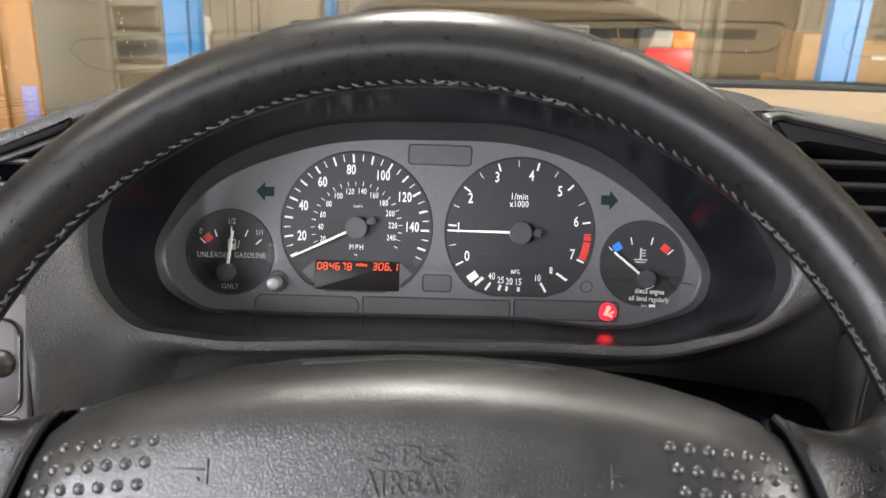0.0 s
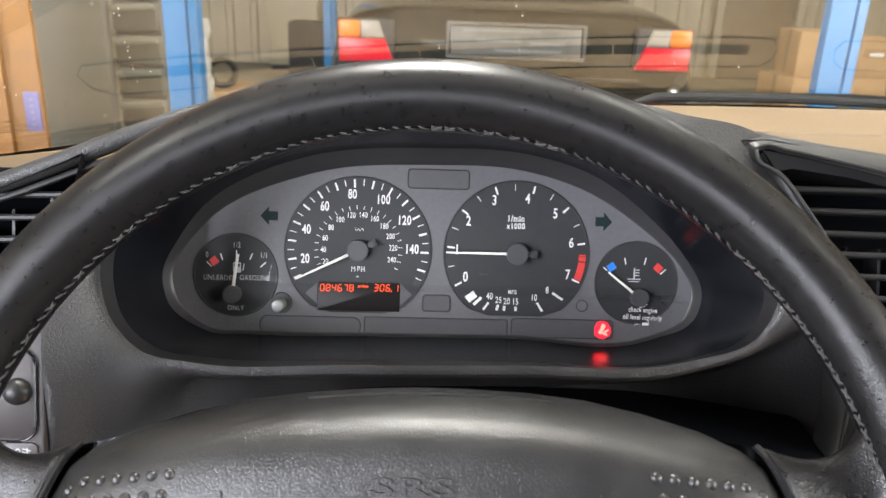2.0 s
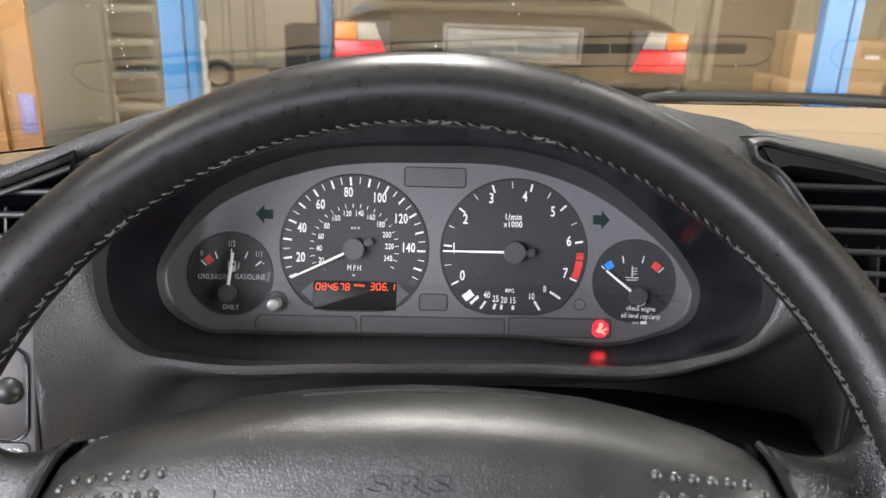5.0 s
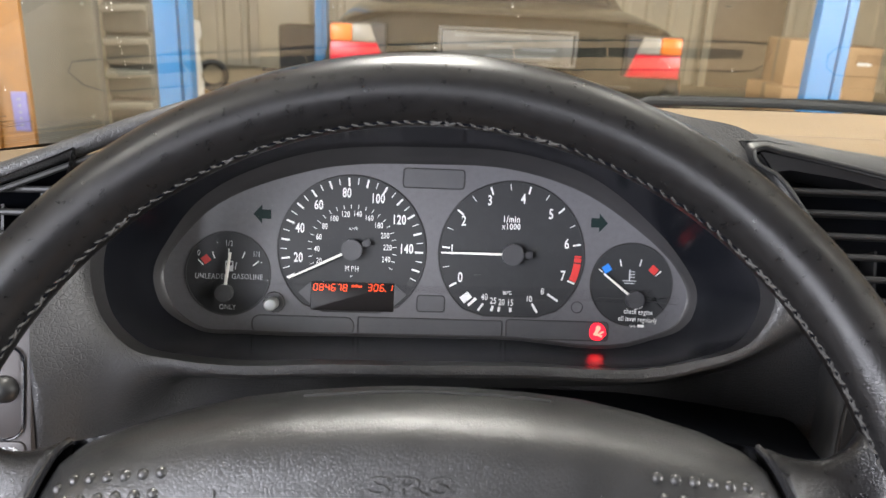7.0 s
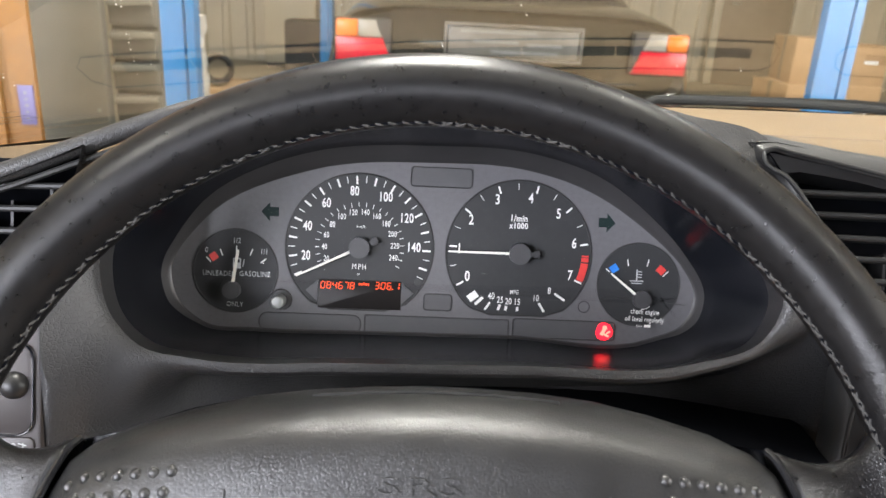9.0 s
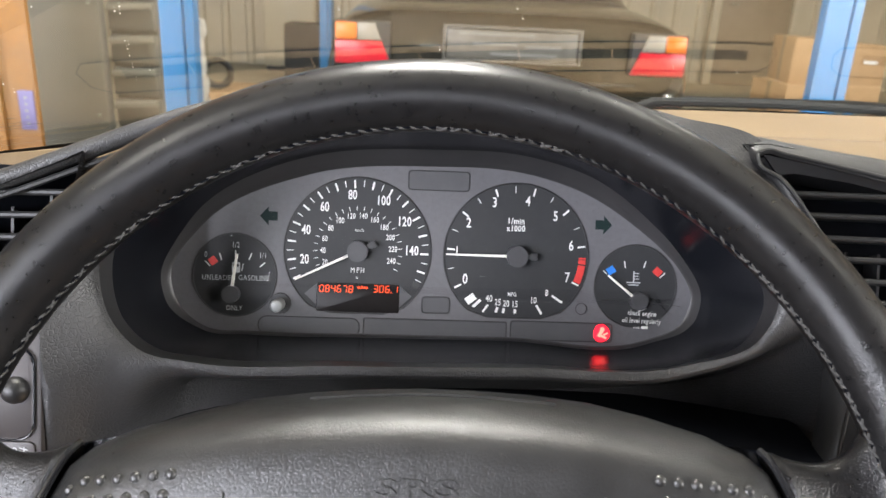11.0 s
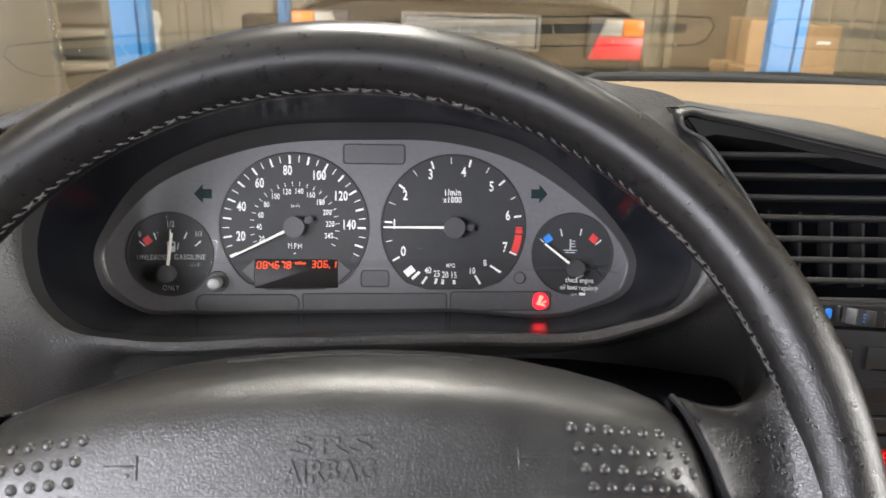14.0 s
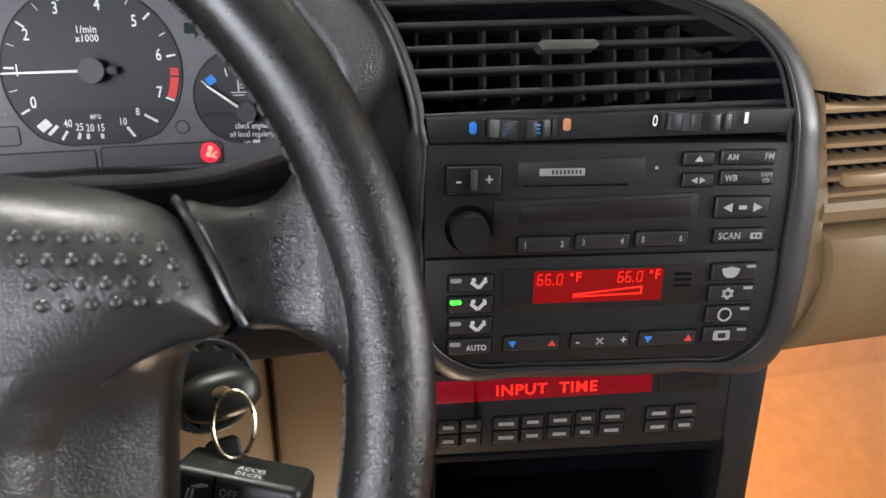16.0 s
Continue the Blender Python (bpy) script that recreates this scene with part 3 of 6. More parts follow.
for s in (-1, 1):
    xs = lambda a, b: (min(s * a, s * b), max(s * a, s * b))
    lamp = part("tail_lamp", box(*(xs(0.545, 0.80)[0], -0.012, 0.735), xs(0.545, 0.80)[1], 0.05, 0.925, 0.01), rubber, CAR, "tail lamp cluster, amber and clear over red")
    a, b = xs(0.56, 0.79)
    part("red_lens", prism([(s * x, z) for x, z in ((0.545, 0.742), (0.79, 0.742), (0.79, 0.842), (0.585, 0.842))][::s], 0.0, 0.05, 0.006), tail_red, lamp).matrix_basis = pose(0, 0.024, 0, 90, 0, 0)
    a, b = xs(0.695, 0.79)
    part("amber_lens", box(a, -0.026, 0.845, b, 0.03, 0.918, 0.008), tail_amber, lamp)
    part("clear_lens", prism([(s * x, z) for x, z in ((0.588, 0.845), (0.692, 0.845), (0.692, 0.918), (0.615, 0.918))][::s], 0.0, 0.05, 0.006), tail_clear, lamp).matrix_basis = pose(0, 0.024, 0, 90, 0, 0)
    for wy in (0.85, 3.55):
        wheel = part("wheel", tube([Vector((s * 0.76, wy + 0.24 * math.cos(a), 0.31 + 0.24 * math.sin(a))) for a in [2 * math.pi * i / 32 for i in range(32)]], 0.07, 12, True), rubber, CAR)
        part("rim", prism(disc(wy, 0.31, 0.2, 28), min(s * 0.7, s * 0.8), max(s * 0.7, s * 0.8), 0.01), satin, wheel).matrix_basis = Matrix(((0, 0, 1, 0), (1, 0, 0, 0), (0, 1, 0, 0), (0, 0, 0, 1)))
part("plate_recess", box(-0.31, -0.022, 0.765, 0.31, 0.02, 0.93, 0.008), gloss_black, CAR)
for x0, z0, x1, z1 in ((-0.312, 0.915, 0.312, 0.928), (-0.312, 0.772, 0.312, 0.782), (-0.312, 0.783, -0.30, 0.914), (0.30, 0.783, 0.312, 0.914)):
    part("plate_frame", box(x0, -0.034, z0, x1, -0.02, z1, 0.003), plate_dull, CAR)
part("number_plate", box(-0.292, -0.030, 0.787, 0.292, -0.0225, 0.910, 0.002), plate_dull, CAR, "dull grey blank number plate")
for x0, x1, z in ((-0.24, 0.10, 0.888), (-0.18, 0.02, 0.845), (0.06, 0.22, 0.838), (-0.10, 0.20, 0.803)):
    part("plate_bar", box(x0, -0.0325, z, x1, -0.0305, z + 0.012), plate_bar_grey, CAR)

# ---------------------------------------------------------------- the car we sit in: shell
BODY = thing("car_body", pose(0.36, 0, 0), "green saloon body around the cabin, tan and black inside", "car body", "", "structure")
GLX = 0.72


def screen_base(dx):
    return Vector((dx, 0.805 - 0.42 * dx * dx, 1.0 - 0.055 * dx * dx))


def screen_top(dx):
    return Vector((dx * 0.86, 0.13 - 0.22 * dx * dx, 1.345 - 0.05 * dx * dx))


cols = [-GLX + 2 * GLX * i / 40 for i in range(41)]
rings = []
for k in range(17):
    s = k / 16
    rings.append([screen_base(d).lerp(screen_top(d), s) + Vector((0, 0.06, 0.045)) * math.sin(math.pi * s) * 0.6 for d in cols])
WIND = thing("windscreen", pose(0.36, 0, 0), "clear curved windscreen with a black printed edge", "windscreen", "", "structure")
pane = part("pane", loft(rings, False), screen_glass, WIND)
pane.visible_shadow = False
frit_in = Vector((0, -0.004, -0.003))
part("black_band", loft([[screen_base(d).lerp(screen_top(d), s) + frit_in + Vector((0, 0.06, 0.045)) * math.sin(math.pi * s) * 0.6 for d in cols] for s in (-0.03, 0.0, 0.009)], False), black_frit, WIND, "black ceramic band along the glass edge")
bm = bmesh.new()
for k in range(24):
    d = -0.705 + k * 0.0042
    a = screen_base(d).lerp(screen_top(d), 0.02) + frit_in * 0.7
    b = screen_base(d - 0.006).lerp(screen_top(d - 0.006), 0.034 - 0.0003 * k) + frit_in * 0.7
    w = Vector((0.0007, 0, 0))
    vs = [bm.verts.new(p) for p in (a - w, a + w, b + w * 0.5, b - w * 0.5)]
    bm.faces.new(vs)
part("printed_fade_lines", bm, black_frit, WIND)
bm = bmesh.new()
for row, (d0, d1) in enumerate(((-0.664, -0.657), (-0.672, -0.652), (-0.674, -0.645), (-0.674, -0.650))):
    s = 0.068 - row * 0.0055 - 0.004 * (row > 0)
    q = []
    for d, ds in ((d0, 0), (d1, 0), (d1, 0.0011), (d0, 0.0011)):
        q.append(bm.verts.new(screen_base(d).lerp(screen_top(d), s + ds) + Vector((0, 0.06, 0.045)) * math.sin(math.pi * s) * 0.6 + frit_in * 0.7))
    bm.faces.new(q)
part("maker_mark_bars", bm, black_frit, WIND, "small unreadable printed mark")
bm = bmesh.new()
rnd = random.Random(31)
spots = [(-0.5753, 0.2403), (-0.5764, 0.2302), (-0.5793, 0.1875), (-0.578, 0.1806), (-0.5796, 0.1732), (-0.5799, 0.1615), (-0.5805, 0.1414), (-0.5812, 0.1172), (-0.6191, 0.2439), (-0.3132, 0.2258), (-0.3061, 0.2082), (-0.4439, 0.2267), (-0.4386, 0.2282)]
spots += [(-0.655 + rnd.gauss(0, 0.003), 0.09 + 0.16 * rnd.random()) for k in range(14)] + [(rnd.uniform(-0.6, 0.1), rnd.uniform(0.05, 0.3)) for k in range(12)]
for d, f in spots:
    c = screen_base(d).lerp(screen_top(d), f) + Vector((0, 0.06, 0.045)) * math.sin(math.pi * f) * 0.6 + frit_in * 0.3
    r = rnd.uniform(0.0003, 0.00065)
    bmesh.ops.create_icosphere(bm, subdivisions=1, radius=r, matrix=Matrix.Translation(c))
tagged(part("dust_specks", bm, white_wrap, WIND, "pale specks of dust and paint"), kind="stuff")

for s in (-1, 1):
    path = [screen_base(s * GLX * 1.02) + Vector((0, 0, -0.05)), screen_base(s * GLX * 1.02), screen_top(s * GLX * 1.03) + Vector((0, 0, 0.0)), screen_top(s * GLX * 1.03) + Vector((0, -0.3, 0.02))]
    part("a_pillar", tube(spread(path, 14, False), 0.03, 12), vinyl_soft, BODY)
    x0, x1 = sorted((s * 0.78, s * 0.82))
    part("door_panel", box(x0, -1.3, 0.25, x1, 0.75, 0.93, 0.015), tan, BODY, "tan lower door panel")
    # Unseen pillar, set back so it leaves the rear light on the pad
    part("b_pillar", box(x0 * 0.97, -1.27, 0.9, x1 * 0.97, -1.15, 1.36, 0.01), vinyl_soft, BODY)
    part("sill", box(x0, -1.4, 0.2, x1, 0.85, 0.3, 0.02), body_green, BODY)
    for wy in (-1.25, 1.45):
        wheel = part("wheel", tube([Vector((s * 0.74, wy + 0.23 * math.cos(a), 0.31 + 0.23 * math.sin(a))) for a in [2 * math.pi * i / 32 for i in range(32)]], 0.075, 12, True), rubber, BODY)
        part("rim", prism(disc(wy, 0.31, 0.19, 28), min(s * 0.68, s * 0.78), max(s * 0.68, s * 0.78), 0.01), satin, wheel).matrix_basis = Matrix(((0, 0, 1, 0), (1, 0, 0, 0), (0, 1, 0, 0), (0, 0, 0, 1)))
part("roof", loft([[Vector((d * 0.88, y - 0.2 * d * d, z - 0.05 * d * d)) for d in cols] for y, z in ((0.14, 1.35), (-0.1, 1.372), (-0.6, 1.385), (-1.1, 1.37), (-1.15, 1.40), (-0.6, 1.415), (-0.1, 1.40), (0.15, 1.36))], False), headliner, BODY, "dark headliner and roof skin, toned down to cut reflections")
part("roof_skin", loft([[Vector((d * 0.885, y - 0.2 * d * d, z - 0.05 * d * d)) for d in cols] for y, z in ((0.15, 1.362), (0.0, 1.412), (-0.6, 1.43), (-1.1, 1.412), (-1.17, 1.39))], False), body_green, BODY, "dark green roof")
for s in (-1, 1):
    a, b = sorted((s * 0.70, s * 0.83))
    part("front_wing", box(a, 0.78, 0.60, b, 2.08, 0.83, 0.05, seg=4), body_green, BODY, "dark green front wing")
    a, b = sorted((s * 0.822, s * 0.845))
    door = part("door_skin", box(a, -0.88, 0.28, b, 0.76, 0.92, 0.01, seg=3), body_green, BODY, "dark green outer door skin")
    a, b = sorted((s * 0.846, s * 0.858))
    part("door_handle", box(a, -0.78, 0.80, b, -0.62, 0.83, 0.004), gloss_black, door)
    a, b = sorted((s * 0.68, s * 0.84))
    part("rear_quarter", box(a, -2.55, 0.60, b, -0.92, 0.93, 0.05, seg=4), body_green, BODY, "dark green rear quarter")
    part("c_pillar", tube([Vector((s * 0.62, -1.12, 1.37)), Vector((s * 0.68, -1.5, 1.12)), Vector((s * 0.72, -1.78, 0.92))], 0.035, 12), body_green, BODY)
part("boot_lid", box(-0.70, -2.58, 0.86, 0.70, -1.84, 0.965, 0.04, seg=4), body_green, BODY, "dark green boot lid")
part("tail_panel", box(-0.72, -2.56, 0.42, 0.72, -2.44, 0.87, 0.03, seg=3), body_green, BODY)
part("rear_bumper", box(-0.82, -2.70, 0.38, 0.82, -2.50, 0.60, 0.05, seg=4), vinyl_soft, BODY)
part("front_bumper", box(-0.80, 2.02, 0.34, 0.80, 2.24, 0.60, 0.05, seg=4), vinyl_soft, BODY)
for s in (-1, 1):
    a, b = sorted((s * 0.42, s * 0.70))
    part("headlamp", box(a, 2.06, 0.62, b, 2.14, 0.76, 0.02, seg=3), tail_clear, BODY)
    part("rear_lamp", box(a + 0.04 * (s > 0), -2.60, 0.64, b, -2.52, 0.84, 0.015, seg=3), tail_red, BODY)
part("rear_window", loft([[Vector((x, y, z)) for x in (-w, -w / 2, 0, w / 2, w)] for y, z, w in ((-1.14, 1.38, 0.60), (-1.45, 1.18, 0.65), (-1.80, 0.94, 0.68))], False), screen_glass, BODY).visible_shadow = False
part("rear_shelf", box(-0.72, -1.85, 0.88, 0.72, -1.2, 0.92, 0.01), vinyl_soft, BODY)
part("rear_seat_back", box(-0.68, -1.28, 0.4, 0.68, -1.12, 0.93, 0.05), tan, BODY)
part("floor_pan", box(-0.80, -1.9, 0.20, 0.80, 0.95, 0.26), carpet, BODY, "tan carpeted floor")
part("bulkhead", box(-0.80, 0.86, 0.22, 0.80, 0.94, 0.86), vinyl_soft, BODY)
part("bonnet", loft([[Vector((d * 1.02, y + 0.10 - 0.10 * d * d, z - 0.06 * d * d)) for d in cols] for y, z in ((0.84, 0.925), (0.86, 0.94), (1.1, 0.925), (1.6, 0.875), (2.0, 0.81), (2.12, 0.72), (2.15, 0.5))], False), body_green, BODY, "dark green bonnet")
part("cowl", loft([[screen_base(d) + Vector((0, dy, dz)) for d in cols] for dy, dz in ((0.0, -0.02), (0.02, -0.012), (0.05, -0.018), (0.12, -0.05))], False), vinyl_soft, BODY, "black cowl strip under the glass")
WIP = thing("windscreen_wiper", pose(0.36, 0, 0), "black wiper resting along the foot of the windscreen", "wiper")
path = [screen_base(d) + Vector((0, 0.012, -0.004 + 0.008 * min(1.0, (d + 0.17) / 0.03) - 0.010 * max(0.0, d))) for d in [-0.17 + 0.03 * k for k in range(26)]]
part("blade", tube(path, [0.002] + [0.0045] * 24 + [0.002], 8), rubber, WIP)
part("arm", tube([path[2] + Vector((0, 0.015, 0)), path[8] + Vector((0, 0.012, 0.003)), path[13] + Vector((0, 0.004, 0.004))], 0.004, 8), vinyl_soft, WIP)
# ---------------------------------------------------------------- dashboard
DASH = thing("dashboard", CLUSTER, "black grained dashboard with a deep hooded instrument recess", "dashboard", "", "structure")


def ring16(pts, w=None, per=8):
    """Closed ring through matching control points; same count in every ring."""
    return smooth_ring([Vector((q[0] * MM, q[1] * MM, (q[2] if len(q) > 2 else w) * MM)) for q in pts], per)


def smooth_ring(p, per=8):
    n = len(p)
    out = []
    for i in range(n):
        a, b, c, d = p[i - 1], p[i], p[(i + 1) % n], p[(i + 2) % n]
        h0, h1, h2 = (b - a).length, (c - b).length, (d - c).length
        tb = ((b - a) / h0 * h1 + (c - b) / h1 * h0) / (h0 + h1) * h1
        tc = ((c - b) / h1 * h2 + (d - c) / h2 * h1) / (h1 + h2) * h1
        for k in range(per):
            t = k / per
            out.append(b * (2 * t ** 3 - 3 * t * t + 1) + tb * (t ** 3 - 2 * t * t + t) + c * (3 * t * t - 2 * t ** 3) + tc * (t ** 3 - t * t))
    return out


def grow(ring, d, w):
    c = Vector((0, 0.012, 0))
    out = []
    n = len(ring)
    for i in range(n):
        t = ring[(i + 1) % n] - ring[i - 1]
        nrm = Vector((t.y, -t.x, 0)).normalized()
        if nrm.dot(ring[i] - c) < 0:
            nrm = -nrm
        q = ring[i] + nrm * d * MM
        q.z += w * MM
        out.append(q)
    return out


FACE = [(0, 61), (50, 59.5), (95, 46.5), (130, 24.5), (143, 14), (154, 2.5), (162.5, -14), (157, -33), (136, -43.6), (44, -44.6), (-44, -45.2), (-112, -45.4), (-140, -43.5), (-156, -31), (-162, -13), (-143, 20.5), (-78, 53.5)]
LIP = [(0, 90), (52, 87), (92, 77), (128, 56), (143.5, 40), (156, 22), (170, -6), (162, -24), (125, -38.5), (40, -42), (-44, -43.5), (-122, -43.5), (-145, -38.5), (-159, -24), (-165, 0), (-142, 51), (-86, 78)]
MID = [(0, 79), (55, 77), (100, 63), (138, 41), (152, 27.5), (164, 13), (174, -10), (166, -32), (142, -44.5), (45, -46.5), (-45, -47), (-116, -47), (-145, -43), (-162, -30), (-168, -8), (-150, 38), (-85, 69)]
SKIN1 = [(0, 100, 70), (65, 99, 70), (122, 88, 75), (169, 73.5, 78.5), (174, 60, 83.5), (183.5, 37, 90), (201, 1, 97), (188, -34, 80), (150, -54, 56), (50, -70, 30), (-50, -76, 32), (-126, -84, 64), (-163, -82, 97), (-179, -55, 117), (-182, -10, 117), (-156, 52, 103), (-98, 85, 82)]
SKIN2 = [(0, 92, -40), (70, 90, -40), (135, 77, -40), (178, 58, 30), (178, 48, 40), (186, 30, 50), (214, -60, 66), (218, -140, 34), (150, -146, 10), (50, -130, 0), (-50, -130, 34), (-130, -150, 80), (-172, -150, 105), (-182, -100, 112), (-185, -20, 108), (-160, 46, 78), (-110, 70, -20)]
f0, l0, m0 = ring16(FACE, 0), ring16(LIP, 98), ring16(MID, 55)
s1 = ring16(SKIN1)


def bezel(share):
    """Ring of the smoked bezel at a share of its depth: wide along the top, slim at the sides and the foot."""
    out = []
    wide = grow(f0, 1.0, 0)
    for a, b in zip(f0, wide):
        up = min(1.0, max(0.0, (a.y - 0.005) / 0.045))
        low = min(1.0, max(0.0, (-a.y - 0.028) / 0.014))
        d = 3.6 + 5.4 * up - 2.4 * low
        out.append(a + (b - a) * d * share + Vector((0, 0, (7.0 + 6.0 * up - 3.0 * low) * MM * share)))
    return out


t1 = bezel(1.0)
deep = [a.lerp(b, 0.55) for a, b in zip(m0, l0)]
# The recess's shade is carried by its near-black colour
part("recess", loft([t1, grow(t1, 1.5, 6), m0, deep]), recess_black, DASH, "deep recess round the dials, shade put into its near-black")
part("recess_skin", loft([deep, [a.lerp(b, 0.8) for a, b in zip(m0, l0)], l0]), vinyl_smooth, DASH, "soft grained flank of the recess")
s2 = ring16(SKIN2)
out_dir = [(b - a) / MM for a, b in zip(l0, grow(l0, 1.0, 0))]
hood_rows = [l0]
for (f, h), (push, rise) in zip(((0.03, 1.6), (0.08, 2.9), (0.16, 3.8), (0.28, 4.0), (0.45, 3.4), (0.7, 1.8)), ((2.0, 0.8), (4.2, 0.6), (6.2, -1.2), (7.6, -5.0), (8.0, -11.0), (7.0, -24.0))):
    row = []
    for a, b, d in zip(l0, s1, out_dir):
        plain = a.lerp(b, f) + Vector((0, 0, h * MM))
        # where the skin drops away behind the edge it first turns over a soft roll
        w = min(1.0, max(0.0, (a.z - b.z - 0.012) / 0.03))
        row.append(plain.lerp(a + d * push * MM + Vector((0, 0, rise * MM)), w))
    hood_rows.append(row)
part("hood_and_fascia", loft([*hood_rows, s1, s2]), vinyl, DASH, "black grained skin")
# Dark sheets put where the gap beside the column is only in shade
part("column_gap", loft([[Vector((x * MM, y * MM, z * MM)) for x in (-70, 20, 110, 206, 236)] for y, z in ((-40, -12), (-80, -8), (-120, 0), (-185, 40))], False), vinyl_soft, DASH, "dark sheet filling the shaded gap over the steering column")

part("gap_shade_back", box(0.15, -0.14, -0.045, 0.30, 0.018, -0.036), shade_black, DASH)
part("gap_shade_side", loft([[Vector((232 * MM, y * MM, z * MM)) for y, z in ((-10, zz), (-80, zz), (-185, zz))] for zz in (-20, 20, 60, 90)], False), shade_black, DASH)

# dash top, tan, reaching to the glass
TOP = thing("dash_top", pose(0.36, 0, 0), "tan vinyl dash top rising to a low crest", "dash top", "", "structure")
CROWN = ((0.0, 0.010), (0.02, 0.0195), (0.1, 0.0225), (0.2, 0.0252), (0.3, 0.0262), (0.4, 0.0245), (0.55, 0.016), (0.75, 0.006), (0.92, 0.0), (1.0, -0.014))


def dash_at(d, s, dz):
    """Point of the dash top: d across, share s from its near edge to the glass, dz the crown's rise there."""
    b = screen_base(d) + Vector((0, -0.005, 0))
    return Vector((d, 0.54 + (b.y - 0.54) * s, 0.995 + (b.z - 0.995) * s + (dz - min(0.0, dz)) * min(1.0, max(0.0, (d + 0.64) / 0.22)) + min(0.0, dz) - 0.02 * max(0, -d - 0.35) - (0.012 if s < 0.05 else 0.0) * (d < -0.5)))


part("skin", loft([[dash_at(d, s, dz) for d in cols] for s, dz in CROWN], False), tan, TOP)


def near_glass(d, gap, lift=0.0):
    """Point on the dash top a given gap back from the foot of the glass."""
    s = 1 - (gap - 0.005) / (screen_base(d).y - 0.545)
    k = next(i for i in range(len(CROWN) - 1) if CROWN[i + 1][0] >= s)
    (s0, z0), (s1, z1) = CROWN[k], CROWN[k + 1]
    return dash_at(d, s, z0 + (z1 - z0) * (s - s0) / (s1 - s0)) + Vector((0, 0, lift))


# demister panels let into the dash top, mirrored by the glass
for d0, d1 in ((-0.604, -0.035), (0.018, 0.586)):
    PANEL = thing("demister_panel", pose(0.36, 0, 0), "tan demister panel let into the dash top", "demister panel", "demister panels in the dash top")
    steps = [d0 + (d1 - d0) * i / 40 for i in range(41)]
    part("plate", loft([[near_glass(d, g, 0.0014) for d in steps] for g in (0.0655, 0.058, 0.05, 0.0395)], False), tan, PANEL)
    edge = [near_glass(d, 0.0665, 0.0016) for d in steps[2:-2]] + [near_glass(d1 - 0.006, 0.0655, 0.0016), near_glass(d1, 0.058, 0.0016), near_glass(d1 - 0.003, 0.046, 0.0016), near_glass(d1 - 0.013, 0.0395, 0.0016)]
    edge += [near_glass(d, 0.0385, 0.0016) for d in steps[2:-2]][::-1] + [near_glass(d0 + 0.013, 0.0395, 0.0016), near_glass(d0 + 0.003, 0.046, 0.0016), near_glass(d0, 0.058, 0.0016), near_glass(d0 + 0.006, 0.0655, 0.0016)]
    part("panel_joint", tube(edge, 0.0007, 6, True), shade_black, PANEL, "dark joint round the panel")
    slot = [d0 + 0.027 + (d1 - d0 - 0.054) * i / 36 for i in range(37)]
    part("air_slot", loft([[near_glass(d, g, 0.0024) for d in slot] for g in (0.0600, 0.0555, 0.0510)], False), shade_black, PANEL, "long dark air slot")
    for i in range(3, 36, 6):
        part("slot_bar", tube([near_glass(slot[i], 0.0603, 0.0028), near_glass(slot[i] + 0.001, 0.0507, 0.0028)], 0.0007, 6), tan_dark, PANEL)
# switch panel at the outer end
SW = thing("light_switch_panel", CLUSTER @ pose(-0.2155, -0.075, 0.1165), "warm black switch panel with a round light knob", "switch panel")
part("plate", prism(mm(rect(-60, -70, 33, 52, 3)), -0.02, 0.001, 0.001), switch_panel_mat, SW)
part("inset", prism(mm(rect(-50, -2, 29.5, 40, 7, 6)), 0.0011, 0.0022, 0.0008), switch_panel_mat, SW)
part("inset_groove", tube([Vector((x * MM, y * MM, 0.0022)) for x, y in rect(-50.5, -2.5, 30, 40.5, 7.5, 6)], 0.0005, 6, True), recess_black, SW)
part("knob", loft([[Vector((0.0218 + r * math.cos(a), 0.0208 + r * math.sin(a), z)) for a in [2 * math.pi * i / 40 for i in range(40)]] for r, z in [(0.0064, 0.0012), (0.0064, 0.0022)] + [(0.0063 * math.cos(q * 0.2), 0.0024 + 0.0060 * math.sin(q * 0.2)) for q in range(8)]], True, True, True), button_mat, SW, "round black rotary knob")
part("fog_lamp_button", prism(mm(rect(14, -12.5, 30.5, -3.5, 3)), 0.0011, 0.0022, 0.0006), switch_panel_mat, SW)
bm = letters("0", 0.0215, -0.008, 0.0036, 1.0, 0.0025)
for k in range(3):
    bar(0.0255, -0.0066 - k * 0.0016, 0.004, 0.0005, radians(-15), 0.0023, 0.0026, bm)
bar(0.0258, -0.008, 0.0005, 0.0045, 0, 0.0023, 0.0026, bm)
part("fog_lamp_symbol", bm, grey_print, SW, recalc=False)


def slat(x0, y0, x1, y1, z, deep=0.012, thick=0.0016, parent=None, material=None, name="slat"):
    """Thin blade, nose rounded, running from x0,y0 to x1,y1."""
    prof = [(0, -thick), (0.0008, -thick * 0.4), (0.0008, thick * 0.4), (0, thick), (-deep, thick * 0.8), (-deep, -thick * 0.8)]
    rings = [[Vector((x, y + b, z + a)) for a, b in prof] for x, y in ((x0, y0), (x1, y1))]
    return part(name, loft(rings, True, True, True), material or slat_mat, parent)


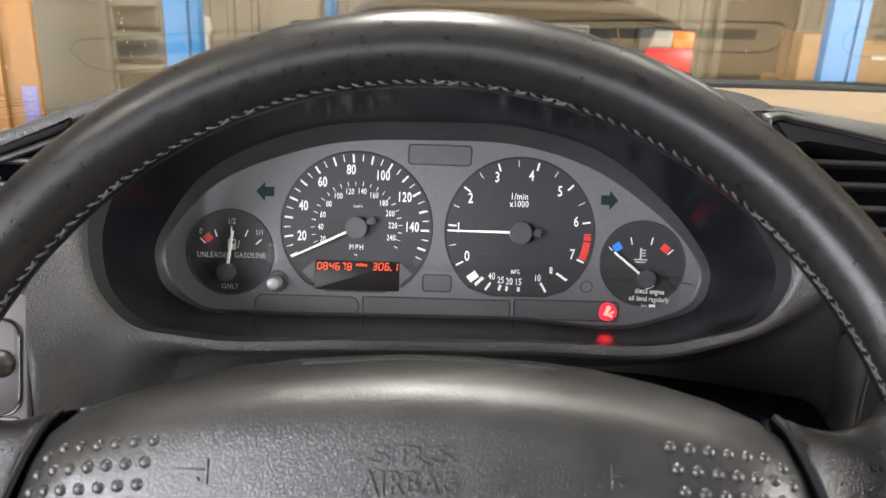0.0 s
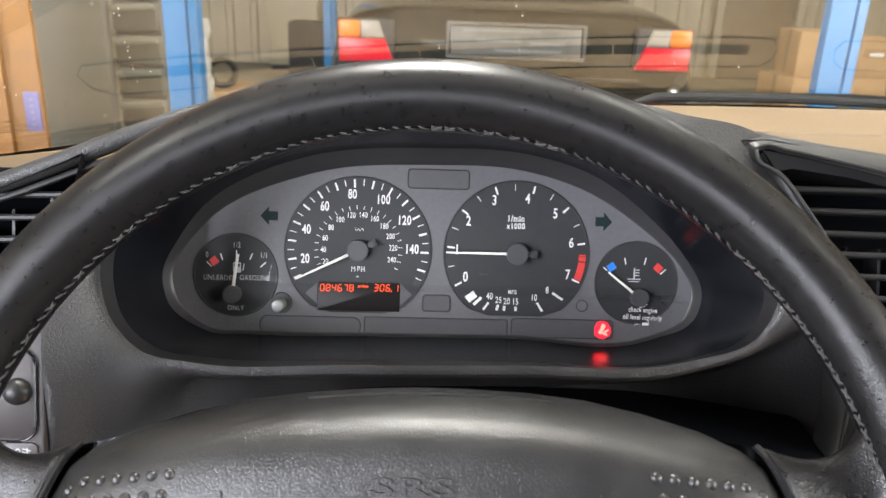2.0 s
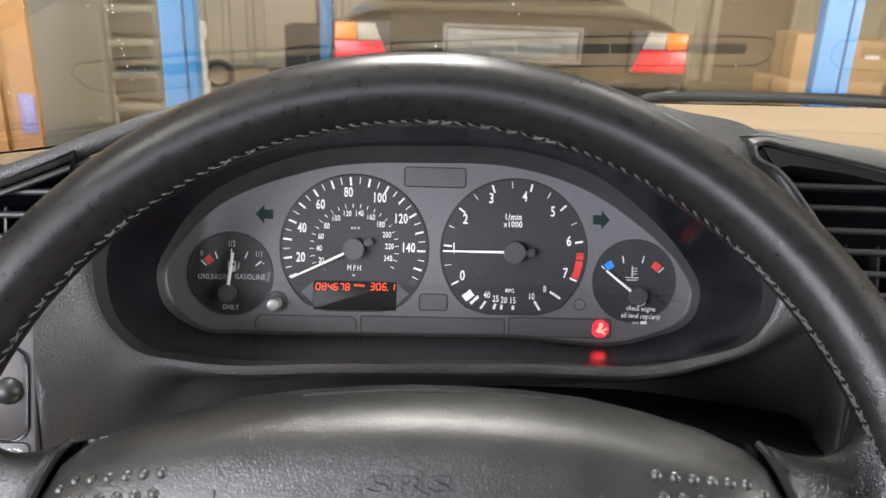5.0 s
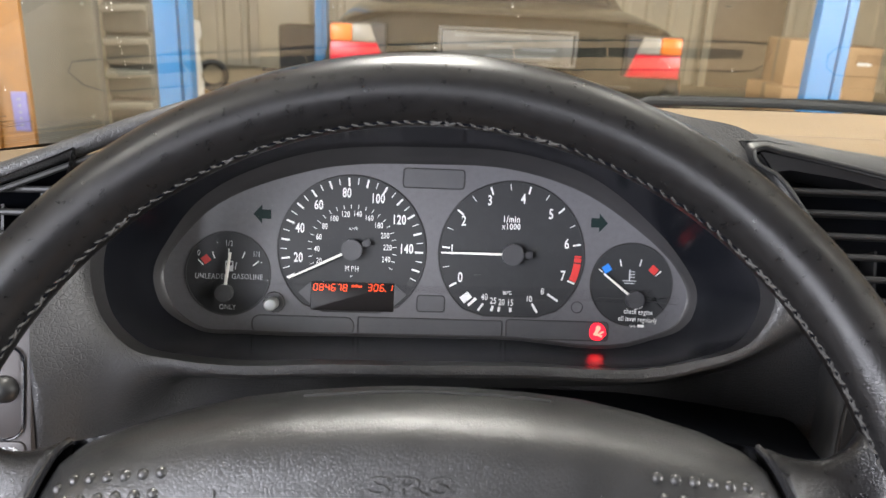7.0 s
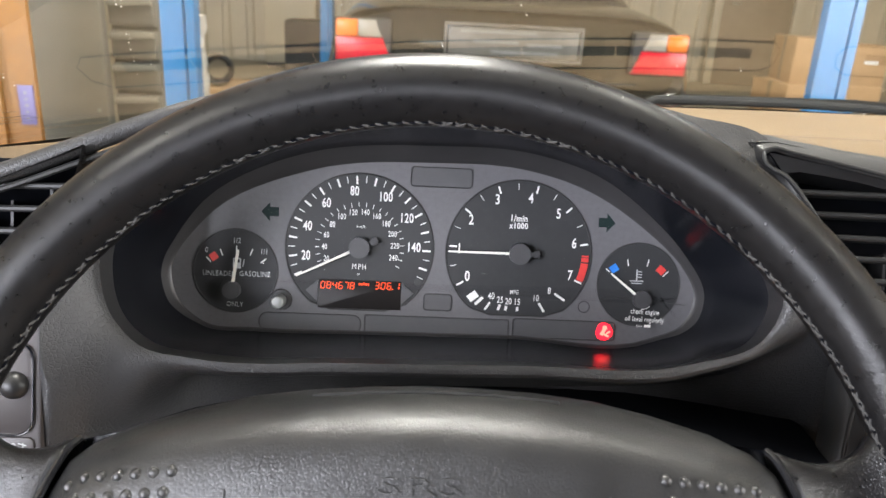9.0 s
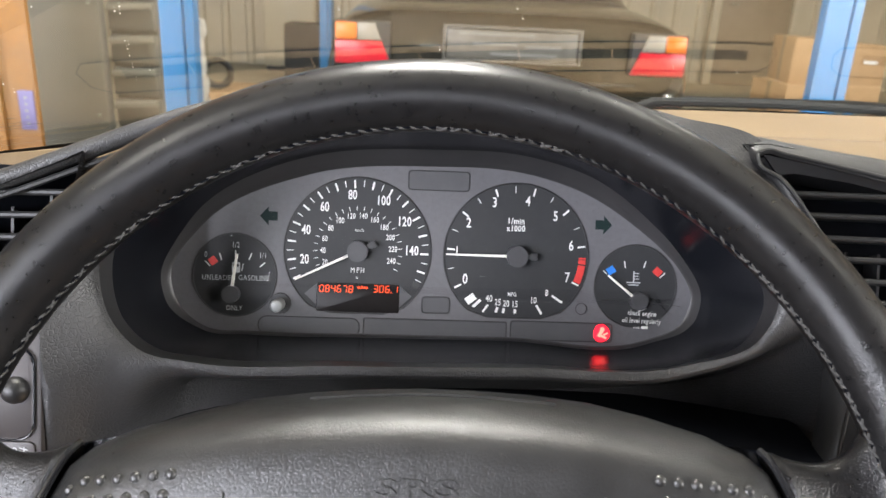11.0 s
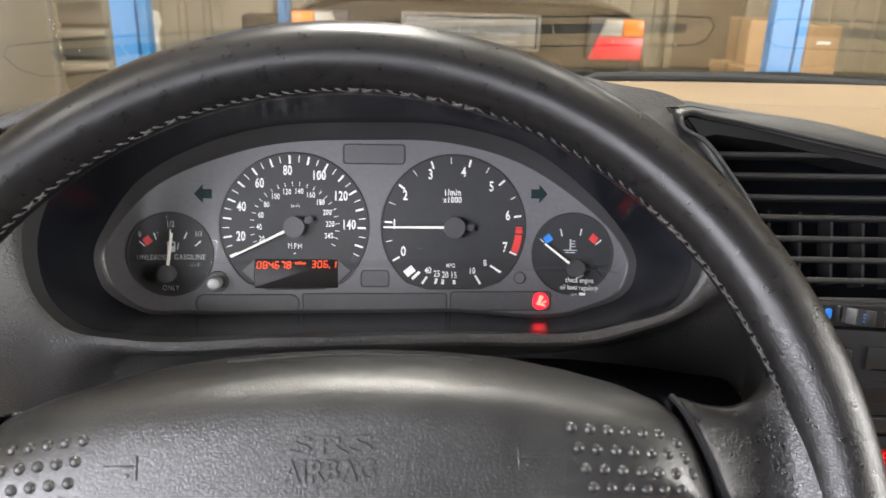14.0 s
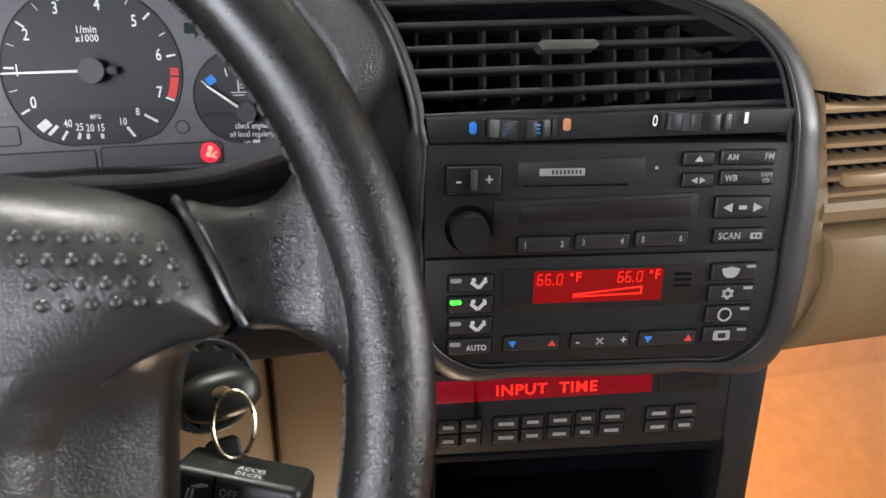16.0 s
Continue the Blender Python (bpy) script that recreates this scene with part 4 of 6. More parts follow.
LV = thing("side_air_vent", CLUSTER @ pose(0, 0, 0.098), "black slatted air vent at the dash end", "air vent")
part("frame", loft([[Vector((x * MM, y * MM, z * MM)) for x, y in ((-176, 54), (-182, 50), (-215, 33), (-300, 8), (-300, -32), (-200, -32), (-188, -25), (-184, 20))] for z in (-30,)] + [[Vector((x * MM, y * MM, 3 * MM)) for x, y in ((-172, 57), (-180, 53), (-216, 37), (-304, 12), (-304, -36), (-200, -36), (-184, -28), (-181, 20))]]), gloss_black, LV)
# Shade behind the blades is put into the duct's near-black colour
part("duct", box(-0.305, -0.035, -0.05, -0.18, 0.05, -0.03), shade_black, LV)
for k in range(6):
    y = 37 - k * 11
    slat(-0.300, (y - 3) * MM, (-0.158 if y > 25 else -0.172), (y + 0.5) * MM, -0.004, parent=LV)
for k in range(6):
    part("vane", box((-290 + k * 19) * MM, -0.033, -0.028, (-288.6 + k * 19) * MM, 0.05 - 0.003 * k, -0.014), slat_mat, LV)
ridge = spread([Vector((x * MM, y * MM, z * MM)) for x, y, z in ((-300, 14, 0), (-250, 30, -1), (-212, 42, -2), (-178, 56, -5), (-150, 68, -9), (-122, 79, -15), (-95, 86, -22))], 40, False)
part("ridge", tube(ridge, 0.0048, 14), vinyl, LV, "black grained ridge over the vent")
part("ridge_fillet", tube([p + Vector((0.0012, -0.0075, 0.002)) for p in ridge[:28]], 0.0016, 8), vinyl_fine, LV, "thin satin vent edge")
part("upper_wall", loft([ridge[:24], [p + Vector((0.002, -0.012, -0.012)) for p in ridge[:24]], [p + Vector((0, -0.03, -0.04)) for p in ridge[:24]]], False), shade_black, LV)
part("outer_cover", loft([ridge[:26], [p + Vector((-0.002, 0.006, -0.02)) for p in ridge[:26]], [p + Vector((-0.006, 0.012, -0.09)) for p in ridge[:26]]], False), vinyl, LV)
# ---------------------------------------------------------------- instrument cluster
IC = thing("instrument_cluster", CLUSTER, "silver-grey instrument cluster with four black dials", "instrument cluster")
part("face_panel", loft([grow(f0, 0, -6), f0], True, True, True), silver, IC, "matte silver-grey panel")
part("lens_surround", loft([grow(f0, -0.5, 0.3), bezel(0.12), bezel(0.5), bezel(0.85), t1]), trim_grey, IC, "smoked grey bezel ring")
lens = part("clear_lens", loft([grow(f0, 1.0, 6), grow(f0, -8, 8.5), grow(f0, -30, 9.5)], True, False, True), lens_glass, IC)
lens.visible_shadow = False
Z1 = 0.0004


def dial_outline(cx, cy, r, cut, n=72):
    """Round dial with a flat cut along its foot and two slanting corners."""
    pts = []
    for x, y in disc(0, 0, r, n):
        if y < cut:
            continue
        pts.append((x, y))
    pts.sort(key=lambda p: (math.atan2(p[1], p[0]) - math.atan2(cut, -r * 0.72)) % (2 * math.pi))
    foot = cut - 2.5
    half = math.sqrt(max(0, r * r - cut * cut))
    pts = [(x, y) for x, y in pts]
    ang = lambda p: (math.degrees(math.atan2(p[1], p[0])) + 90) % 360
    pts = sorted(pts, key=ang)
    pts = [(-half * 0.62, foot), (half * 0.62, foot)] + pts
    return [((cx + x) * MM, (cy + y) * MM) for x, y in pts]


def polar(cx, cy, r, deg):
    return cx + r * math.cos(radians(deg)), cy + r * math.sin(radians(deg))


def tick(bm, cx, cy, r0, r1, deg, w, z=Z1):
    x0, y0 = polar(cx, cy, r0, deg)
    x1, y1 = polar(cx, cy, r1, deg)
    bar((x0 + x1) / 2 * MM, (y0 + y1) / 2 * MM, (r1 - r0) * MM, w * MM, radians(deg), z, z + 0.00025, bm)


def needle(parent, px, py, deg, reach, tail, w0, w1, z, cap_r, weight=False):
    c, s = math.cos(radians(deg)), math.sin(radians(deg))
    p = lambda a, b: ((px + c * a - s * b) * MM, (py + s * a + c * b) * MM)
    part("needle", prism([p(cap_r * 0.3, -w0), p(reach, -w1), p(reach, w1), p(cap_r * 0.3, w0)], z, z + 0.0008, 0.0002), needle_white, parent, "white pointer")
    part("needle_cap", prism(disc(px * MM, py * MM, cap_r * MM, 72), z - 0.003, z + 0.003, 0.0003, 1), hub_grey, parent, "round dark grey pointer cap", smooth=False)
    if weight:
        part("counterweight", prism([p(-cap_r, -1.2), p(-cap_r - 2.2, -1.2), p(-cap_r - 2.2, -2.2), p(-cap_r - 6.0, -2.2), p(-cap_r - 6.0, 2.2), p(-cap_r - 2.2, 2.2), p(-cap_r - 2.2, 1.2), p(-cap_r, 1.2)], z, z + 0.001, 0.0003), hub_grey, parent)


# speedometer
SX, SY, SR = -47.8, 7.0, 44.8
dial = part("speedometer", prism(dial_outline(SX, SY, SR, -36.0), -0.001, 0.0002), dial_black, IC, "black speedometer dial with white figures")
part("dial_ring", tube([Vector((x, y, 0.0003)) for x, y in dial_outline(SX, SY, SR + 0.5, -36.4)], 0.0005, 6, True), trim_grey, dial)
bm = bmesh.new()
mph = lambda v: 221.05 - 1.5875 * v
for v in range(10, 160, 5):
    tick(bm, SX, SY, SR - (6.3 if v % 10 == 0 else 5.2), SR - 1.2, mph(v), 1.15 if v % 10 == 0 else 0.5)
part("speed_marks", bm, white_print, dial, smooth=False)
bm = bmesh.new()
for v, x, y in ((20, -80.5, 0.6), (40, -79.9, 18.7), (60, -68.9, 33.2), (80, -52.0, 41.1), (100, -33.0, 38.2), (120, -19.7, 25.7), (140, -14.7, 7.9)):
    letters(str(v), x * MM, y * MM, 0.0056, 0.66, 0.0007, bm, thick=0.022)
part("speed_figures", bm, white_print, dial, smooth=False, recalc=False)
bm = bmesh.new()
for ch, x in (("M", -2.9), ("P", 0.3), ("H", 3.1)):
    letters(ch, (SX + x) * MM, -5.2 * MM, 0.0034, 0.74, 0.0007, bm)
part("unit_word", bm, white_print, dial, smooth=False, recalc=False)
bm = bmesh.new()
kmh = lambda v: 221.05 - 1.5875 / 1.609 * v
for v in range(20, 260, 10):
    tick(bm, SX, SY, 24.8, 27.4, kmh(v), 0.35)
for v in range(20, 260, 20):
    x, y = polar(SX, SY, 21.6, kmh(v))
    letters(str(v), x * MM, y * MM, 0.0034, 0.68, 0.0007, bm, thick=0.012)
letters("km/h", (SX + 0.5) * MM, (SY + 12.6) * MM, 0.0019, 0.9, 0.0007, bm)
letters("89", (SX - 0.2) * MM, (SY - 16.8) * MM, 0.0012, 0.9, 0.0007, bm)
part("metric_figures", bm, white_print, dial, smooth=False, recalc=False)
part("display_window", prism(mm(rect(-72.3, -31.2, -21.4, -13.4, 0.8)), 0.0002, 0.0012, 0.0004), lcd_back, dial, "dark odometer display")
for s in (-1, 1):
    x = -46.9 + s * 25.6
    part("display_wing", prism(mm([(x, -13.8), (x + s * 7.5, -20.5), (x, -27.5)][::s]), 0.0003, 0.0010), silver_dark, dial)
SEG = {"0": "abcdef", "1": "bc", "2": "abged", "3": "abgcd", "4": "fgbc", "5": "afgcd", "6": "afgecd", "7": "abc", "8": "abcdefg", "9": "abcdfg"}


def digits(text, x, y, h, pitch, z, bm):
    """Seven-segment figures, slightly slanted."""
    w = pitch * 0.62
    for ch in text:
        if ch == ".":
            bar((x - pitch * 0.12) * MM, (y - h / 2) * MM, 0.7 * MM, 0.7 * MM, 0, z, z + 0.0002, bm)
            x += pitch * 0.35
            continue
        cen = {"a": (w / 2, h / 2, 0), "g": (w / 2, 0, 0), "d": (w / 2, -h / 2, 0), "f": (0, h / 4, 90), "b": (w, h / 4, 90), "e": (0, -h / 4, 90), "c": (w, -h / 4, 90)}
        for k in SEG.get(ch, ""):
            a, b, r = cen[k]
            ln = w * 0.8 if r == 0 else h * 0.42
            bar((x + a + b * 0.08) * MM, (y + b) * MM, ln * MM, 0.44 * MM, radians(r - 4 if r else 0), z, z + 0.0002, bm)
        x += pitch
    return bm


bm = digits("084678", -70.6, -16.9, 4.0, 3.6, 0.0013, bmesh.new())
digits("306.1", -37.4, -16.3, 4.0, 3.7, 0.0013, bm)
letters("miles", -44.3 * MM, -15.6 * MM, 0.0018, 1.1, 0.0014, bm, thick=0.02)
part("odometer_digits", bm, lcd_red, dial, "glowing orange-red distance figures", smooth=False, recalc=False)
part("lamp_dot", prism(disc(-11.4 * MM, -13.2 * MM, 2.3 * MM, 24), 0.0003, 0.0006), trim_grey, dial)
needle(dial, SX, SY - 0.2, 206.0, 42.0, 8, 0.9, 0.55, 0.0042, 6.3, True)

# tachometer
TX, TY, TR = 50.6, 7.0, 44.8
dial = part("tachometer", prism(dial_outline(TX, TY, TR, -36.0), -0.001, 0.0002), dial_black, IC, "black rev counter dial with a red zone")
part("dial_ring", tube([Vector((x, y, 0.0003)) for x, y in dial_outline(TX, TY, TR + 0.5, -36.4)], 0.0005, 6, True), trim_grey, dial)
rpm = lambda k: 209.0 - 33.2 * k
bm = bmesh.new()
for h in range(0, 15):
    tick(bm, TX, TY, TR - (6.2 if h % 2 == 0 else 5.4), TR - 1.4, rpm(h / 2), 1.1 if h % 2 == 0 else 0.4)
part("rev_marks", bm, white_print, dial, smooth=False)
bm = bmesh.new()
for k, (x, y) in enumerate(((19.1, -8.5), (13.4, 8.4), (20.1, 26.5), (35.8, 39.6), (56.5, 41.2), (74.1, 32.4), (84.7, 14.4), (83.1, -5.6))):
    letters(str(k), x * MM, y * MM, 0.0060, 0.72, 0.0007, bm, thick=0.016)
letters("1/min", 49.5 * MM, 28.6 * MM, 0.0038, 0.8, 0.0007, bm, thick=0.018)
letters("x1000", 49.6 * MM, 24.0 * MM, 0.0036, 0.82, 0.0007, bm, thick=0.018)
part("rev_figures", bm, white_print, dial, smooth=False, recalc=False)
for a, b in ((-1.0, 0.5), (-5.2, -1.6), (-22, -6.4)):
    pts = [polar(TX, TY, TR - 1.2, a + (b - a) * k / 6) for k in range(7)] + [polar(TX, TY, TR - 5.6, b - (b - a) * k / 6) for k in range(7)]
    part("red_zone", prism(mm(pts), Z1 + 0.0001, Z1 + 0.0004), red_print, dial, smooth=False)
part("economy_strip", prism([(x, y) for x, y in dial_outline(TX, TY, TR - 0.8, -35.8) if y < (TY - 26) * MM or (y < (TY - 22) * MM and abs(x - TX * MM) < 33 * MM)], 0.0003, 0.0006), dial_black, dial)
bm = bmesh.new()
for txt, x, y, h in (("MPG", 48.8, -17.2, 2.5), ("40", 34.6, -20.2, 4.0), ("25", 40.2, -22.4, 3.9), ("20", 45.4, -23.1, 3.9), ("15", 50.8, -23.3, 3.9), ("10", 62.4, -20.5, 3.9), ("8", 70.6, -15.6, 3.9)):
    letters(txt, x * MM, y * MM, h * MM, 0.72, 0.0009, bm, thick=0.012)
part("economy_figures", bm, white_print, dial, smooth=False, recalc=False)
bm = bmesh.new()
for x, y, ang, ln, w in ((23.0, -20.6, 38, 6.4, 4.6), (27.0, -23.3, 44, 6.6, 1.8), (32.4, -26.3, 56, 5.6, 1.3), (39.6, -27.0, 72, 3.6, 1.6), (43.9, -27.4, 82, 3.0, 1.6), (51.1, -27.6, 92, 2.6, 1.6), (66.1, -26.1, 122, 6.4, 1.4), (77.2, -19.2, 148, 7.8, 1.4)):
    bar(x * MM, y * MM, ln * MM, w * MM, radians(ang), 0.0007, 0.0010, bm)
part("economy_marks", bm, white_print, dial, smooth=False)
needle(dial, TX, TY, 180.0, 44.0, 8, 0.85, 0.5, 0.0042, 6.5, True)
part("economy_pointer", prism(mm([(28.0, -5.9), (32.8, -6.4), (28.0, -7.0)]), 0.0008, 0.0011), trim_grey, dial)

# fuel gauge
FX, FY, FR = -122.9, -10.4, 25.2
dial = part("fuel_gauge", prism(disc(FX * MM, FY * MM, FR * MM, 64), -0.001, 0.0002), dial_black, IC, "black fuel gauge dial, half full")
part("dial_ring", tube([Vector((x, y, 0.0002)) for x, y in disc(FX * MM, FY * MM, (FR + 0.4) * MM, 64)], 0.0005, 6, True), trim_grey, dial)
bm = bmesh.new()
for x, y, ang, ln, w in ((-139.4, -4.0, 135, 4.2, 0.6), (-131.7, 0.6, 110, 4.2, 0.6), (-122.6, 2.5, 90, 4.6, 0.7), (-113.6, 1.1, 68, 4.2, 0.6), (-106.2, -3.8, 42, 4.4, 0.7)):
    bar(x * MM, y * MM, ln * MM, w * MM, radians(ang), Z1, Z1 + 0.0003, bm)
part("fuel_marks", bm, white_print, dial, smooth=False)
bm = bmesh.new()
letters("0", -140.6 * MM, 1.6 * MM, 0.0034, 0.75, 0.0007, bm)
letters("1/2", -122.5 * MM, 7.9 * MM, 0.0034, 0.72, 0.0007, bm)
letters("1/1", -105.8 * MM, 1.8 * MM, 0.0034, 0.72, 0.0007, bm)
letters("UNLEADED", -132.6 * MM, -12.5 * MM, 0.0032, 0.80, 0.0007, bm)
letters("GASOLINE", -111.2 * MM, -12.2 * MM, 0.0032, 0.80, 0.0007, bm)
letters("ONLY", -122.8 * MM, -31.1 * MM, 0.0030, 0.82, 0.0007, bm)
part("fuel_lettering", bm, grey_print, dial, smooth=False, recalc=False)
part("empty_zone", bar(-136.3 * MM, -2.1 * MM, 4.6 * MM, 4.6 * MM, radians(128), Z1, Z1 + 0.0002), red_print, dial, smooth=False)
bm = prism(mm(rect(-124.6, -9.0, -119.8, -2.6, 0.6)), Z1, Z1 + 0.0003)
bar(-118.2 * MM, -5.6 * MM, 0.0045, 0.0005, radians(80), Z1, Z1 + 0.0003, bm)
part("pump_symbol", bm, grey_print, dial, smooth=False)
part("pump_symbol_window", prism(mm(rect(-123.9, -5.4, -120.5, -3.4, 0.3)), Z1 + 0.0003, Z1 + 0.0005), dial_black, dial, smooth=False)
needle(dial, -124.4, -22.1, 82.5, 25.0, 5, 0.95, 0.75, 0.0030, 5.2)

# coolant gauge
GX, GY, GR = 126.6, -9.4, 25.6
dial = part("temperature_gauge", prism(disc(GX * MM, GY * MM, GR * MM, 64), -0.001, 0.0002), dial_black, IC, "black coolant temperature dial, pointer at cold")
part("dial_ring", tube([Vector((x, y, 0.0002)) for x, y in disc(GX * MM, GY * MM, (GR + 0.4) * MM, 64)], 0.0005, 6, True), trim_grey, dial)
bm = bmesh.new()
for x, y, ang, ln, w in ((106.8, -1.2, 140, 3.0, 0.6), (119.2, 4.0, 102, 4.4, 0.6), (131.8, 4.3, 76, 4.4, 0.6), (143.3, -2.1, 42, 4.6, 0.6)):
    bar(x * MM, y * MM, ln * MM, w * MM, radians(ang), Z1, Z1 + 0.0003, bm)
part("temperature_marks", bm, white_print, dial, smooth=False)
part("cold_zone", bar(110.6 * MM, 0.1 * MM, 4.6 * MM, 5.0 * MM, radians(125), Z1, Z1 + 0.0002), blue_print, dial, smooth=False)
part("hot_zone", bar(140.2 * MM, 0.1 * MM, 4.6 * MM, 5.0 * MM, radians(50), Z1, Z1 + 0.0002), red_print, dial, smooth=False)
bm = bar(125.2 * MM, -3.6 * MM, 0.007, 0.0008, radians(90), Z1, Z1 + 0.0003)
for k in range(3):
    bar(127.0 * MM, (-1.4 - 1.7 * k) * MM, 0.0028, 0.0005, 0, Z1, Z1 + 0.0003, bm)
for k in range(2):
    bar(125.2 * MM, (-7.2 - 1.5 * k) * MM, 0.0085 - 0.002 * k, 0.0006, 0, Z1, Z1 + 0.0003, bm)
part("coolant_symbol", bm, grey_print, dial, smooth=False)
bm = bmesh.new()
letters("check engine", 130.6 * MM, -26.1 * MM, 0.0031, 0.70, 0.0042, bm, rot=radians(-2), thick=0.012)
letters("oil level regularly", 130.4 * MM, -30.8 * MM, 0.0031, 0.70, 0.0042, bm, rot=radians(-2), thick=0.012)
letters("(see", 127.4 * MM, -34.8 * MM, 0.0016, 0.9, 0.0042, bm)
bar(132.5 * MM, -34.8 * MM, 0.0040, 0.0017, 0, 0.0042, 0.0044, bm)
bar(130.4 * MM, -22.6 * MM, 0.0055, 0.0008, 0, 0.0042, 0.0044, bm)
bar(130.4 * MM, -23.8 * MM, 0.0040, 0.0008, radians(20), 0.0042, 0.0044, bm)
part("sticker_lettering", bm, white_print, dial, smooth=False, recalc=False)
part("sticker_edge", tube([Vector(p) for p in ((0.102, -0.0195, 0.004), (0.106, -0.0178, 0.004), (0.128, -0.0183, 0.004), (0.155, -0.021, 0.004))], 0.0002, 6), trim_grey, dial)
needle(dial, 128.3, -18.6, 142.0, 25.5, 5, 0.85, 0.6, 0.0030, 5.4)

# windows, arrows, knobs in the silver panel
for name, x0, y0, x1, y1, r in (("gear_window", -17.9, 46.0, 19.6, 57.8, 2), ("small_window", -7.1, -30.4, 10.0, -20.3, 2), ("lamp_strip", -108, -46.6, -45.5, -35.4, 5), ("lamp_strip", -43, -46.0, 46.2, -34.8, 1), ("lamp_strip", 48.9, -45.6, 113, -33.8, 2)):
    w = part(name, prism(mm(rect(x0, y0, x1, y1, r)), -0.002, 0.0002, 0), silver_dark, IC, "dark unlit window")
    part("window_edge", tube([Vector((x * MM, y * MM, 0.0003)) for x, y in rect(x0, y0, x1, y1, r)], 0.0004, 6, True), trim_grey, w)
part("turn_arrow", prism(mm([(-108.3, 26.5), (-103, 20.8), (-103, 23.8), (-97.6, 23.8), (-97.6, 29.4), (-103, 29.4), (-103, 32.4)]), -0.001, 0.0003), arrow_dark, IC, "dark unlit turn arrow", smooth=False)
part("turn_arrow", prism(mm([(109.9, 28.2), (104.6, 22.4), (104.6, 25.4), (99.4, 25.4), (99.4, 31.2), (104.6, 31.2), (104.6, 34.2)][::-1]), -0.001, 0.0003), arrow_dark, IC, "dark unlit turn arrow", smooth=False)
base = part("reset_knob", prism(disc(-94.6 * MM, -27.2 * MM, 6.6 * MM, 36), 0, 0.0015, 0.0008), trim_grey, IC, "small silver push knob")
part("knob_stem", prism(disc(-95.2 * MM, -27.4 * MM, 3.9 * MM, 32), 0.001, 0.013, 0.0012, 3), satin, base)
bl = part("blank_lamp", prism(disc(92.9 * MM, -24.8 * MM, 3.4 * MM, 28), 0, 0.0004), silver, IC)
part("lamp_ring", tube([Vector((x, y, 0.0004)) for x, y in disc(92.9 * MM, -24.8 * MM, 3.5 * MM, 32)], 0.0003, 6, True), trim_grey, bl)
lamp = part("airbag_warning_lamp", prism([(0.1064 + 0.0051 * math.cos(a) * (1 + 0.06 * math.cos(3 * a + 0.6)), -0.0398 + 0.0055 * math.sin(a)) for a in [2 * math.pi * k / 40 for k in range(40)]], 0.0003, 0.0009), warn_red, IC, "lit red airbag warning lamp")
bm = prism(disc(106.8 * MM, -37.4 * MM, 1.5 * MM, 20), 0.0009, 0.0012)
bar(105.6 * MM, -40.2 * MM, 0.0042, 0.0022, radians(60), 0.0009, 0.0012, bm)
bar(107.6 * MM, -42.0 * MM, 0.0042, 0.0014, radians(-25), 0.0009, 0.0012, bm)
bar(109.0 * MM, -40.3 * MM, 0.0030, 0.0012, radians(30), 0.0009, 0.0012, bm)
part("seated_symbol", bm, warn_core, lamp, smooth=False)
data = bpy.data.lights.new("airbag_lamp_glow", "POINT")
data.energy, data.color, data.shadow_soft_size = 0.0004, (1.0, 0.02, 0.04), 0.004
ob = new("airbag_lamp_glow", data)
ob.matrix_world = CLUSTER @ pose(0.1063, -0.0402, 0.004)
# ---------------------------------------------------------------- steering wheel
SWH = thing("steering_wheel", WHEEL, "black leather steering wheel with a wide airbag pad", "steering wheel")
RIM_R, TUBE_R = 0.1743, 0.0130
rings = []
for i in range(220):
    a = 2 * math.pi * i / 220
    row = []
    for k in range(28):
        b = 2 * math.pi * k / 28
        r = TUBE_R * (1 + 0.035 * math.cos(2 * b))
        row.append(Vector(((RIM_R + r * math.cos(b)) * math.cos(a), (RIM_R + r * math.cos(b)) * math.sin(a), r * 1.05 * math.sin(b))))
    rings.append(row)
rings.append(rings[0])
part("rim", loft(rings), leather, SWH, "smooth worn black leather rim")
bm = bmesh.new()
SEAM_B = radians(172)
rnd = random.Random(7)
for k in range(210):
    a = 2 * math.pi * k / 210 + rnd.uniform(-0.002, 0.002)
    # laced both ways where the hands do not rub, worn to single dashes over the top
    crossed = -0.35 < math.atan2(math.sin(a), math.cos(a)) < 0.75
    for flip in ((-1, 1) if crossed or rnd.random() < 0.25 else (-1,)):
        pts = []
        for q in (-1, -0.5, 0.5, 1):
            aa = a + 0.0125 * q
            bb = SEAM_B + flip * 0.085 * q * rnd.uniform(0.8, 1.1)
            lift = TUBE_R * 1.035 + 0.0003 * (1 - q * q) + (0.0002 if flip > 0 else 0)
            r2 = RIM_R + lift * math.cos(bb)
            pts.append(Vector((r2 * math.cos(aa), r2 * math.sin(aa), lift * 1.03 * math.sin(bb))))
        tube(pts, [0.00025, 0.00045, 0.00045, 0.00025], 5, False, bm)
tagged(part("stitching", bm, thread, SWH, "dark grey seam stitches"), kind="stuff")
part("seam_groove", tube([Vector(((RIM_R + TUBE_R * 1.02 * math.cos(SEAM_B)) * math.cos(a), (RIM_R + TUBE_R * 1.02 * math.cos(SEAM_B)) * math.sin(a), TUBE_R * 1.02 * math.sin(SEAM_B))) for a in [2 * math.pi * i / 180 for i in range(180)]], 0.0006, 6, True), recess_black, SWH)

